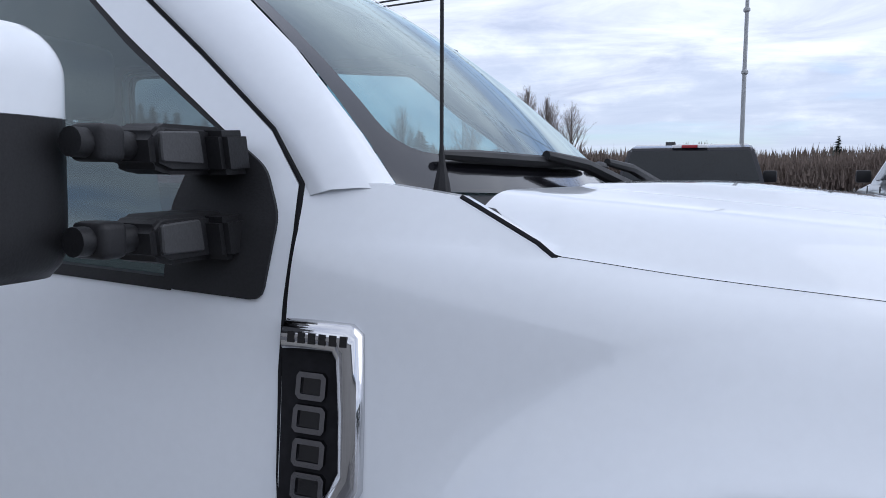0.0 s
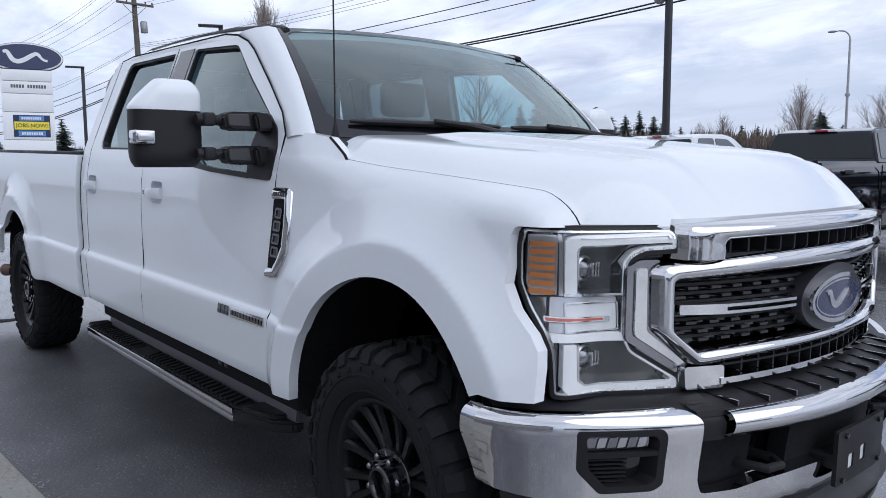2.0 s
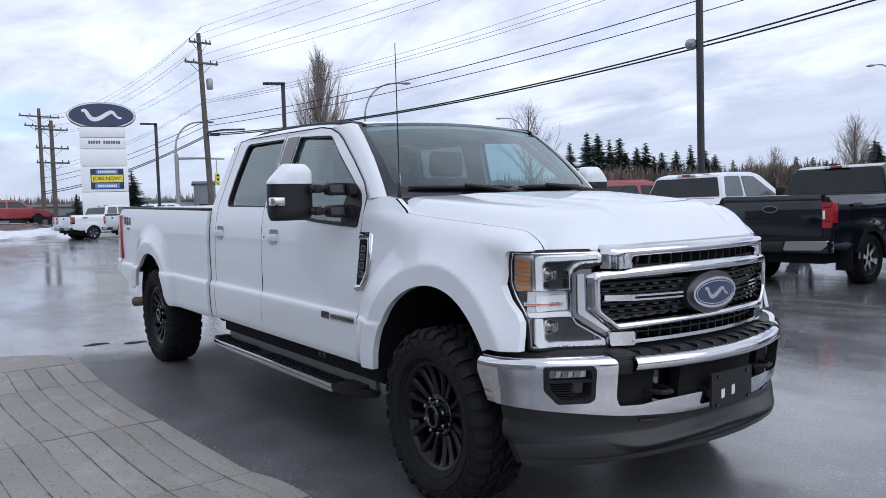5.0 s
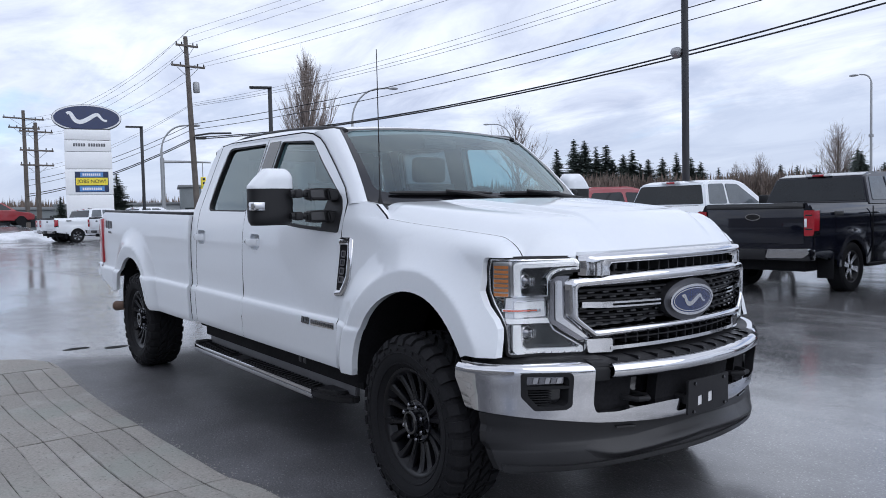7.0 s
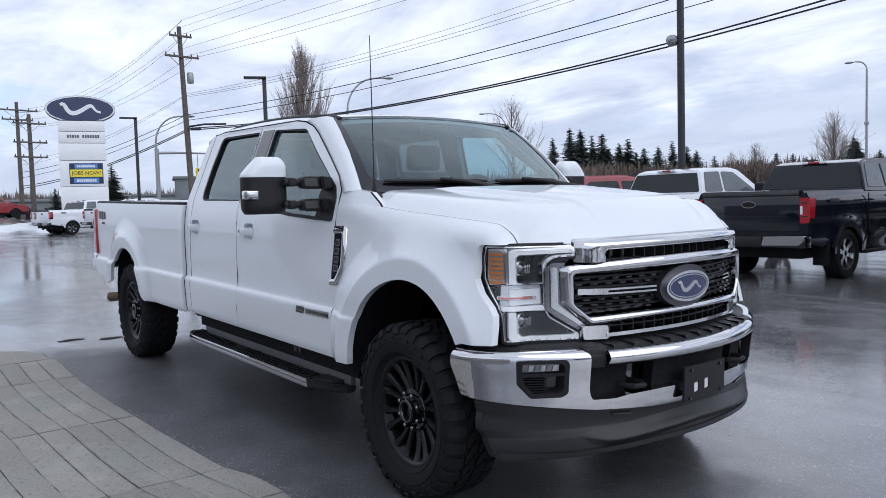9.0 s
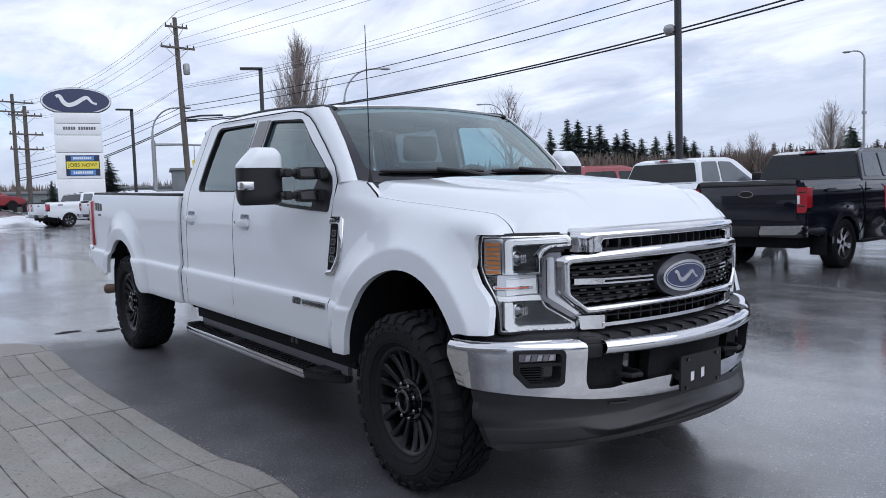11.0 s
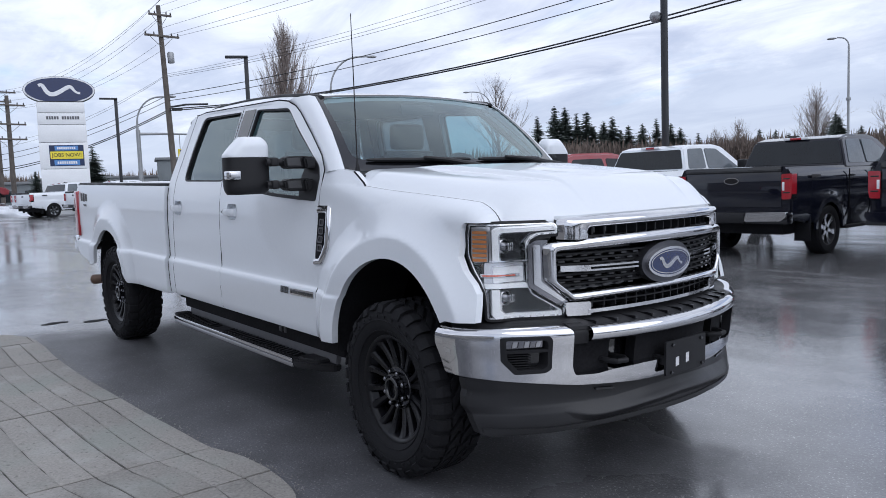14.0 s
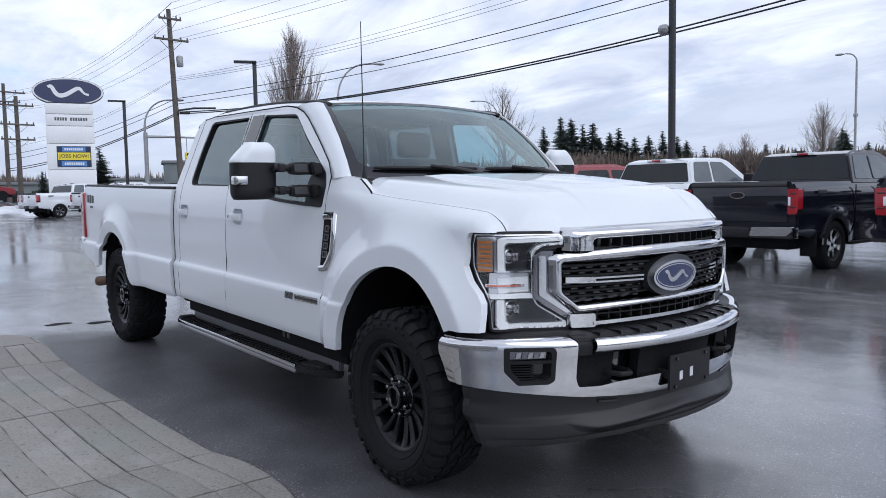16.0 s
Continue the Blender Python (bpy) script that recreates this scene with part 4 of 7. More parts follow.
# fins of the narrow upper and lower openings
for k in range(15):
    y = -0.434 + k * 0.062
    gpiece("upper_fin", [[(y, 1.197), (y + 0.006, 1.197), (y + 0.006, 1.148), (y, 1.148)]], BLACK_PLASTIC, 0.020, 0.05, r=0.001)
    gpiece("lower_fin", [[(y, 0.884), (y + 0.006, 0.884), (y + 0.006, 0.842), (y, 0.842)]], BLACK_PLASTIC, 0.020, 0.05, r=0.001)
gpiece("upper_rail", [sym([(-0.46, 1.160), (-0.46, 1.150)])], BLACK_PLASTIC, 0.015, 0.05, r=0.002)
gpiece("lower_rail", [sym([(-0.49, 0.868), (-0.49, 0.862)])], BLACK_PLASTIC, 0.020, 0.05, r=0.002)
# staggered black mesh of the main opening
for j in range(7):
    z = 1.082 - j * 0.0225
    half = 0.612 if z > 0.97 else 0.612 - (0.97 - z) * 1.7
    gpiece("mesh_bar", [sym([(-half, z + 0.004), (-half, z - 0.004)])], BLACK_PLASTIC, 0.030, 0.03, r=0.001, step=0.08)
    y = -half + 0.02 + (0.0 if j % 2 else 0.035)
    while y < half - 0.03:
        if abs(y) > 0.17:
            gpiece("mesh_link", [[(y, z - 0.005), (y + 0.030, z - 0.005), (y + 0.030, z - 0.012), (y, z - 0.012)]], GLOSS_BLACK, 0.018, 0.02, r=0.001, step=0.2)
        y += 0.07
gpiece("centre_blank", [sym([(-0.25, 1.07), (-0.30, 1.02), (-0.25, 0.945)])], DARK, 0.034, 0.02)
for s in (1, -1):
    gpiece("wing_bar", [[(s * y, z) for y, z in ((-0.60, 1.037), (-0.455, 1.032), (-0.20, 1.030), (-0.20, 1.022), (-0.46, 1.024), (-0.46, 1.014), (-0.20, 1.012), (-0.20, 1.004), (-0.47, 1.006), (-0.60, 1.012))]], CHROME, -0.006, 0.03, "slim chrome wing bar beside the badge", 0.002)


def disc(name, a, b, depth, mat, thick=0.03, label="", hole=0.0, cz=1.012):
    loops = [ellipse(0, cz, a, b)]
    if hole:
        loops.append(ellipse(0, cz, a - hole, b - hole))
    return patch(name, loops, deeper(grille_face, depth), mat, grille, 0.08, thick, inward=BACK, label=label)


disc("badge_bezel", 0.184, 0.097, -0.010, BEZEL, 0.05, "grey oval bezel")
disc("badge_ring", 0.162, 0.071, -0.028, CHROME, 0.03, "chrome ring of the badge", 0.012)
disc("badge_field", 0.152, 0.061, -0.026, BLUE, 0.02, "blue enamel oval")
disc("badge_line", 0.142, 0.054, -0.028, CHROME, 0.004, "thin silver line round the oval", 0.004)
def flourish(cy, cz, half, tall, wide, n=60):
    """A plain waving ribbon, tall at its start and flat at its end: its outline in two coordinates."""
    mid = []
    for i in range(n + 1):
        q = i / n
        mid.append(Vector((cy - half + 2 * half * q + 0.10 * half * math.cos(q * 10), cz + tall * (1.0 - 0.45 * q) * math.sin(q * 10 + 0.9))))
    up, down = [], []
    for i, m in enumerate(mid):
        d = (mid[min(i + 1, n)] - mid[max(i - 1, 0)]).normalized()
        w = wide * (0.5 + 0.5 * math.sin(math.pi * min(1, 0.1 + i / n)))
        up.append((m.x - d.y * w, m.y + d.x * w))
        down.append((m.x + d.y * w, m.y - d.x * w))
    return up + down[::-1]


patch("badge_mark", [flourish(0.0, 1.012, 0.095, 0.022, 0.010)], deeper(grille_face, -0.029), CHROME, grille, 0.1, 0.003, inward=BACK, label="plain silver flourish on the oval")

# ---- front bumper ----
plan_pts = [(0, 0.945), (0.15, 0.938), (0.3, 0.916), (0.45, 0.878), (0.6, 0.825), (0.73, 0.757), (0.86, 0.668), (0.94, 0.585), (0.978, 0.52), (0.995, 0.452)]
plan_y = spline([(i, p[0]) for i, p in enumerate(plan_pts)])
plan_x = spline([(i, p[1]) for i, p in enumerate(plan_pts)])
SP = [0.0]
for i in range(900):
    SP.append(SP[-1] + math.hypot(plan_x((i + 1) / 100) - plan_x(i / 100), plan_y((i + 1) / 100) - plan_y(i / 100)))


def at_arc(s):
    a = abs(s)
    k = min(range(901), key=lambda i: abs(SP[i] - a)) if a < SP[-1] else 900
    if 0 < k < 900:
        step = (a - SP[k]) / max(1e-6, SP[k + 1] - SP[k])
    else:
        step = 0
    u = k / 100 + step / 100
    return plan_x(u), math.copysign(plan_y(u), s if s else 1) if a > 1e-9 else 0.0


def arc_of(y):
    """The length along the bumper at which it reaches y."""
    k = min(range(901), key=lambda i: abs(plan_y(i / 100) - abs(y)))
    return math.copysign(SP[k], y)


bumper_bulge = spline([(0.30, -0.030), (0.335, -0.004), (0.37, 0.004), (0.41, 0.002), (0.435, -0.008), (0.455, -0.018), (0.495, -0.013), (0.515, -0.002), (0.54, 0.004), (0.575, 0.008), (0.66, 0.016), (0.735, 0.028), (0.762, 0.028), (0.780, 0.014), (0.795, -0.02)])


def bumper_face(s, z):
    x, y = at_arc(s)
    b = bumper_bulge(z)
    a = min(1.0, abs(s) / 1.15) ** 3
    return (x + b * (1 - a), y + math.copysign(b * a, s), z)


def bpiece(name, loops, mat, depth, thick, label="", r=0.012, step=0.05, parent=None, cuts=((), ())):
    return patch(name, [rounded([(arc_of(y), z) for y, z in l], r, 3) for l in loops], lambda u, v: (lambda p: (p[0] - depth, p[1], p[2]))(bumper_face(u, v)), mat, parent or bumper, step, thick, inward=BACK, label=label, cuts=cuts)


bumper = new("front_bumper")
bumper.parent = truck
tagged(bumper, "chrome front bumper with black lower air dam")
fog_hole = [(-0.868, 0.752), (-0.71, 0.752), (-0.70, 0.735), (-0.70, 0.615), (-0.72, 0.600), (-0.825, 0.598), (-0.866, 0.655)]
chrome_out = [(0.0, 0.590), (-0.25, 0.590), (-0.42, 0.583), (-0.50, 0.572), (-0.60, 0.575), (-0.612, 0.61), (-0.615, 0.772), (-0.64, 0.792), (-0.993, 0.790), (-0.995, 0.715), (-0.987, 0.588), (-0.93, 0.577), (-0.72, 0.548), (-0.58, 0.530), (-0.25, 0.508), (0.0, 0.504)]
chrome_out = chrome_out + [(-y, z) for y, z in chrome_out[-2:0:-1]]
bpiece("bumper_bar", [chrome_out, fog_hole, [(-y, z) for y, z in fog_hole]], CHROME, 0.0, 0.05, r=0.012, step=0.035, cuts=((), (0.70, 0.715, 0.728, 0.738, 0.748, 0.756, 0.763, 0.769, 0.775, 0.780, 0.785, 0.789)))
for s in (1, -1):
    F = lambda pts: [(s * y, z) for y, z in pts]
    fog = new("fog_light")
    fog.parent = bumper
    tagged(fog, "fog lamp in a black pocket of the bumper")
    bpiece("pocket", [F(grown(fog_hole, 0.006)), F(grown(fog_hole, -0.016))], BLACK_PLASTIC, -0.001, 0.05, r=0.01, parent=fog)
    bpiece("pocket_back", [F(fog_hole)], GLOSS_BLACK, 0.05, 0, parent=fog)
    bpiece("lamp_strip", [F([(-0.852, 0.738), (-0.722, 0.740), (-0.722, 0.706), (-0.850, 0.700)])], DARK_CHROME, 0.018, 0.03, "slim fog lamp strip", 0.004, parent=fog)
    for k in range(6):
        y = -0.845 + k * 0.02
        bpiece("lamp_cell", [F([(y, 0.733), (y + 0.016, 0.734), (y + 0.012, 0.710), (y - 0.004, 0.708)])], SATIN if k % 2 else DARK_CHROME, 0.014, 0.01, r=0.002, parent=fog)
    bpiece("shelf", [F([(-0.862, 0.698), (-0.706, 0.700), (-0.706, 0.688), (-0.862, 0.684)])], BLACK_PLASTIC, 0.0, 0.05, r=0.003, parent=fog)
    for k in range(6):
        z = 0.674 - k * 0.011
        bpiece("slat", [F([(-0.845, z), (-0.755, z), (-0.755, z - 0.005), (-0.845, z - 0.005)])], BLACK_PLASTIC, 0.028, 0.02, r=0.001, parent=fog)
# step bar, pad with ribs, and the dark recess below
bpiece("recess", [sym([(-0.62, 0.79), (-0.62, 0.55)])], GLOSS_BLACK, 0.12, 0.02)
bpiece("recess_web", [[(-0.60, 0.715), (-0.40, 0.715), (-0.40, 0.56), (-0.60, 0.56)]], DARK, 0.06, 0.05, r=0.01)
bpiece("recess_web", [[(0.40, 0.715), (0.60, 0.715), (0.60, 0.56), (0.40, 0.56)]], DARK, 0.06, 0.05, r=0.01)
bpiece("recess_web", [sym([(-0.27, 0.715), (-0.27, 0.56)])], DARK, 0.05, 0.05, r=0.01)
edge = lambda z0, half, m=24: [(arc_of(-half + 2 * half * i / m), z0) for i in range(m + 1)]
band("step_bar", edge(0.784, 0.545), edge(0.719, 0.550), lambda u, v: bumper_face(u, 0.70)[:2] + (v,), CHROME, bumper, 0.022, "chrome step bar", closed=False)
for s in (1, -1):
    bpiece("step_end", [[(s * y, z) for y, z in ((-0.545, 0.796), (-0.618, 0.798), (-0.618, 0.712), (-0.545, 0.712))]], BLACK_PLASTIC, 0.010, 0.08, r=0.010)
rows = []
for i in range(25):
    y = -0.62 + 1.24 * i / 24
    x = plan_x(min(range(901), key=lambda k: abs(plan_y(k / 100) - abs(y))) / 100)
    rows.append([(x + 0.008, y, 0.772), (x + 0.004, y, 0.786), (x - 0.02, y, 0.792), (x - 0.10, y, 0.802), (x - 0.12, y, 0.822)])
strip("step_pad", rows, BLACK_PLASTIC, bumper, "black ribbed step pad", smooth=40)
for i in range(1, 12):
    y = -0.60 + 1.2 * i / 12
    x = plan_x(min(range(901), key=lambda k: abs(plan_y(k / 100) - abs(y))) / 100)
    bm = bmesh.new()
    box(bm, x - 0.095, x + 0.002, y - 0.004, y + 0.004, 0.788, 0.8015, 0.001, 1)
    part("pad_rib", bm, GLOSS_BLACK, bumper)
for s in (1, -1):
    rows = []
    for i in range(9):
        y = 0.56 + (0.985 - 0.56) * i / 8
        x = plan_x(min(range(901), key=lambda k: abs(plan_y(k / 100) - y)) / 100)
        rows.append([(x - 0.01, s * y * 0.998, 0.782), (x - 0.06, s * (y - 0.02), 0.805), (x - 0.12, s * (y - 0.04), 0.812), (x - 0.13, s * (y - 0.05), 0.79)])
    strip("bumper_filler", rows, BLACK_PLASTIC, bumper, "black filler strip above the bumper")
# air dam
dam = sym([(-0.25, 0.515), (-0.58, 0.536), (-0.72, 0.554), (-0.93, 0.582), (-0.965, 0.575), (-0.955, 0.44), (-0.93, 0.335), (-0.90, 0.322), (-0.70, 0.325), (-0.40, 0.345), (-0.20, 0.352)])
bpiece("air_dam", [dam], DAM_PLASTIC, 0.012, 0.04, "dark grey plastic air dam", 0.01, 0.03, cuts=((), (0.335, 0.345, 0.36, 0.38, 0.40, 0.415, 0.425, 0.435, 0.445, 0.455, 0.47)))
for s in (1, -1):
    bpiece("dam_vent", [[(s * y, z) for y, z in ((-0.50, 0.505), (-0.40, 0.497), (-0.40, 0.488), (-0.49, 0.494))]], GLOSS_BLACK, 0.0, 0.01, r=0.002)
    hook = bmesh.new()
    x = 0.86
    tube(hook, [(x - 0.10, s * 0.43, 0.615), (x, s * 0.44, 0.620), (x + 0.05, s * 0.42, 0.618), (x + 0.06, s * 0.37, 0.618), (x + 0.02, s * 0.335, 0.616), (x - 0.10, s * 0.335, 0.612)], 0.012, 10)
    part("tow_hook", hook, BLACK_PLASTIC, bumper, "black tow hook")
scoop_edge = spline([(0, 0.422), (0.235, 0.411), (0.39, 0.399), (0.505, 0.393), (0.58, 0.402), (0.66, 0.422)])
rows = []
for i in range(49):
    y = -0.66 + 1.32 * i / 48
    zc = scoop_edge(abs(y))
    k = smoothstep(0.66, 0.50, abs(y))
    rows.append([(bumper_face(arc_of(y), zc + dz)[0] - 0.014 + k * d, y, zc + dz) for dz, d in ((0.060, -0.004), (0.050, 0.004), (0.035, 0.008), (0.018, 0.016), (0.006, 0.026), (0.0, 0.028), (-0.004, 0.026), (-0.010, 0.012), (-0.025, 0.006), (-0.036, -0.004))])
strip("scoop_ledge", rows, DAM_PLASTIC, bumper, "sculpted ledge across the air dam", smooth=50)
bpiece("dam_lip", [sym([(-0.25, 0.374), (-0.70, 0.352), (-0.925, 0.360), (-0.925, 0.338), (-0.70, 0.329), (-0.25, 0.352)])], DAM_PLASTIC, 0.002, 0.014, "raised lower lip of the air dam", 0.004)
# plate bracket
plate = new("plate_bracket")
plate.parent = bumper
tagged(plate, "empty black number plate bracket")
slots = [[(-0.084, 0.545), (-0.050, 0.548), (-0.050, 0.592), (-0.084, 0.589)], [(-0.006, 0.550), (0.028, 0.553), (0.028, 0.600), (-0.006, 0.597)]]
patch("bracket", [rounded([(-0.155, 0.668), (0.155, 0.668), (0.155, 0.522), (0.10, 0.512), (-0.155, 0.512)], 0.008, 3)] + [rounded(q, 0.004, 2) for q in slots], lambda y, z: (0.975 - 0.08 * y * y, y, z), BLACK_PLASTIC, plate, 0.06, 0.012, inward=BACK)
for q in slots:
    patch("slot", [q], lambda y, z: (0.970, y, z), PALE, plate, 0.1, 0, inward=BACK)
for y, z in ((-0.11, 0.65), (0.11, 0.65), (-0.12, 0.525), (0.12, 0.53)):
    bm = bmesh.new()
    lathe(bm, [(0.001, 0.01), (0.007, 0.008), (0.008, 0.0)], 10, "x")
    bmesh.ops.translate(bm, verts=bm.verts, vec=(0.974, y, z))
    part("bolt", bm, GLOSS_BLACK, plate)
for s in (-1, 1):
    bm = bmesh.new()
    box(bm, 0.62, 0.965, s * 0.13, s * 0.15, 0.56, 0.60)
    part("stay", bm, BLACK_PLASTIC, plate)

# ---- wheels ----


def build_wheel():
    """A wheel at the origin whose outer face looks along -y."""
    w = new("wheel")
    w.parent = truck
    tagged(w, "gloss black multi-spoke wheel with mud-terrain tyre")
    R, wd = 0.443, 0.30
    bm = bmesh.new()
    prof = [(0.266, -0.105), (0.282, -0.128), (0.306, -0.145), (0.345, -0.155), (0.385, -0.152), (0.412, -0.140), (0.424, -0.118), (0.428, -0.06), (0.430, 0), (0.428, 0.06), (0.424, 0.118), (0.412, 0.140), (0.385, 0.152), (0.345, 0.155), (0.306, 0.145), (0.282, 0.128), (0.266, 0.105)]
    lathe(bm, prof, 72, "y")
    part("tyre", bm, RUBBER, w, "mud-terrain tyre", smooth=50)
    # tread lugs: two shoulder rows that fold over the sidewall, two staggered middle rows
    vs, fs = [], []

    def lug(a, da, pts, skew=0.0):
        k = len(vs)
        for e in (-1, 1):
            for r, y in pts:
                t = a + e * da / 2 + skew * y
                vs.append((r * math.cos(t), y, r * math.sin(t)))
        n = len(pts)
        fs.append([k + i for i in range(n)])
        fs.append([k + n + i for i in range(n)][::-1])
        for i in range(n):
            j = (i + 1) % n
            fs.append([k + i, k + n + i, k + n + j, k + j])

    N = 34
    for i in range(N):
        a = 2 * math.pi * i / N
        d = 2 * math.pi / N
        for sg in (-1, 1):
            long_lug = (i + (sg > 0)) % 2
            lug(a + (0.3 * d if sg > 0 else 0), d * 0.62, [(0.420, sg * 0.075), (R, sg * 0.075), (R - 0.002, sg * 0.118), (R - 0.014, sg * (0.146 if long_lug else 0.138)), (0.392 if long_lug else 0.408, sg * 0.1585), (0.385 if long_lug else 0.402, sg * 0.150)])
            lug(a + d * (0.55 if sg > 0 else 0.15), d * 0.60, [(0.424, sg * 0.008), (R + 0.001, sg * 0.008), (R + 0.001, sg * 0.064), (0.424, sg * 0.064)], skew=3.0)
            lug(a + d * 0.5, d * 0.28, [(0.378, sg * 0.152), (0.378, sg * 0.158), (0.366, sg * 0.1585), (0.362, sg * 0.153)])
    me = bpy.data.meshes.new("tread")
    me.from_pydata(vs, [], fs)
    bm = bmesh.new()
    bm.from_mesh(me)
    bpy.data.meshes.remove(me)
    part("tread", bm, RUBBER, w, "chunky tread blocks", smooth=20)
    # raised rings on the sidewall
    for r0, y0 in ((0.300, -0.1435), (0.352, -0.1555)):
        bm = bmesh.new()
        lathe(bm, [(r0 - 0.004, y0 + 0.006), (r0 - 0.002, y0 - 0.002), (r0 + 0.002, y0 - 0.003), (r0 + 0.005, y0 + 0.004)], 72, "y")
        part("sidewall_ring", bm, RUBBER, w, smooth=40)
    # rim
    bm = bmesh.new()
    lathe(bm, [(0.256, 0.11), (0.250, 0.04), (0.236, -0.02), (0.244, -0.090), (0.250, -0.108), (0.262, -0.117), (0.273, -0.119), (0.276, -0.112), (0.268, -0.100)], 72, "y")
    part("rim", bm, WHEEL_BLACK, w, smooth=40)
    bm = bmesh.new()
    lathe(bm, [(0.245, 0.03), (0.16, 0.02), (0.05, 0.01), (0.001, 0.01)], 32, "y")
    part("brake_disc", bm, DARK, w)
    bm = bmesh.new()
    box(bm, 0.10, 0.19, -0.035, 0.02, -0.09, 0.09, 0.02)
    part("brake_caliper", bm, GREY_PLASTIC, w)

    def beam(stations):
        """A forked spoke's prong: a flat face with chamfered flanks."""
        bm_ = bmesh.new()
        rows_ = []
        for r, a, y, hw, th in stations:
            ca, sa = math.cos(a), math.sin(a)
            rows_.append([bm_.verts.new((r * ca - q * sa, yy, r * sa + q * ca)) for q, yy in ((-hw, y + th), (-hw, y + 0.010), (-hw * 0.62, y), (hw * 0.62, y), (hw, y + 0.010), (hw, y + th))])
        for p, q in zip(rows_, rows_[1:]):
            for k in range(6):
                bm_.faces.new((p[k], p[(k + 1) % 6], q[(k + 1) % 6], q[k]))
        bm_.faces.new(rows_[0])
        bm_.faces.new(rows_[-1])
        return bm_

    for i in range(8):
        a0 = 2 * math.pi * (i + 0.5) / 8
        for e in (-1, 1):
            part("spoke", beam([(0.070, a0 + e * 0.16, -0.072, 0.013, 0.034), (0.105, a0 + e * 0.150, -0.074, 0.013, 0.034), (0.15, a0 + e * 0.150, -0.080, 0.014, 0.032), (0.20, a0 + e * 0.165, -0.090, 0.016, 0.030), (0.235, a0 + e * 0.180, -0.101, 0.020, 0.028), (0.256, a0 + e * 0.195, -0.112, 0.026, 0.026)]), WHEEL_BLACK, w, smooth=25)
        part("spoke_web", beam([(0.085, a0, -0.058, 0.016, 0.03), (0.125, a0, -0.056, 0.018, 0.03), (0.150, a0, -0.046, 0.016, 0.02)]), WHEEL_BLACK, w, smooth=25)
        part("spoke_foot", beam([(0.226, a0, -0.070, 0.026, 0.02), (0.254, a0, -0.108, 0.034, 0.02)]), WHEEL_BLACK, w, smooth=25)
    bm = bmesh.new()
    lathe(bm, [(0.112, -0.03), (0.113, -0.070), (0.106, -0.082), (0.066, -0.084), (0.063, -0.080), (0.061, -0.122), (0.056, -0.128), (0.047, -0.128), (0.043, -0.122), (0.040, -0.094), (0.018, -0.092), (0.016, -0.104), (0.001, -0.106)], 48, "y")
    part("hub", bm, GLOSS_BLACK, w, smooth=35)
    for i in range(8):
        a = 2 * math.pi * (i + 0.5) / 8
        bm = bmesh.new()
        lathe(bm, [(0.0150, -0.06), (0.0150, -0.098), (0.0125, -0.104)], 6, "y")
        lathe(bm, [(0.0122, -0.103), (0.0115, -0.112), (0.007, -0.117), (0.001, -0.118)], 12, "y")
        bmesh.ops.translate(bm, verts=bm.verts, vec=(0.087 * math.cos(a), 0, 0.087 * math.sin(a)))
        part("lug_nut", bm, DARK_CHROME, w, smooth=30)
    return w


wheel = build_wheel()
wheel.matrix_basis = pose(AXLE_F, -0.855, HUB - 0.028, 0, 0, -3)
wheel.scale = (0.96, 0.96, 0.96)
for x, s in ((AXLE_R, -1), (AXLE_F, 1), (AXLE_R, 1)):
    copy_thing(wheel, pose(x, s * 0.855, HUB - 0.028 + 0.0028 * x, 0, 40 * s, 0 if s < 0 else 180)).scale = (0.96, 0.96, 0.96)

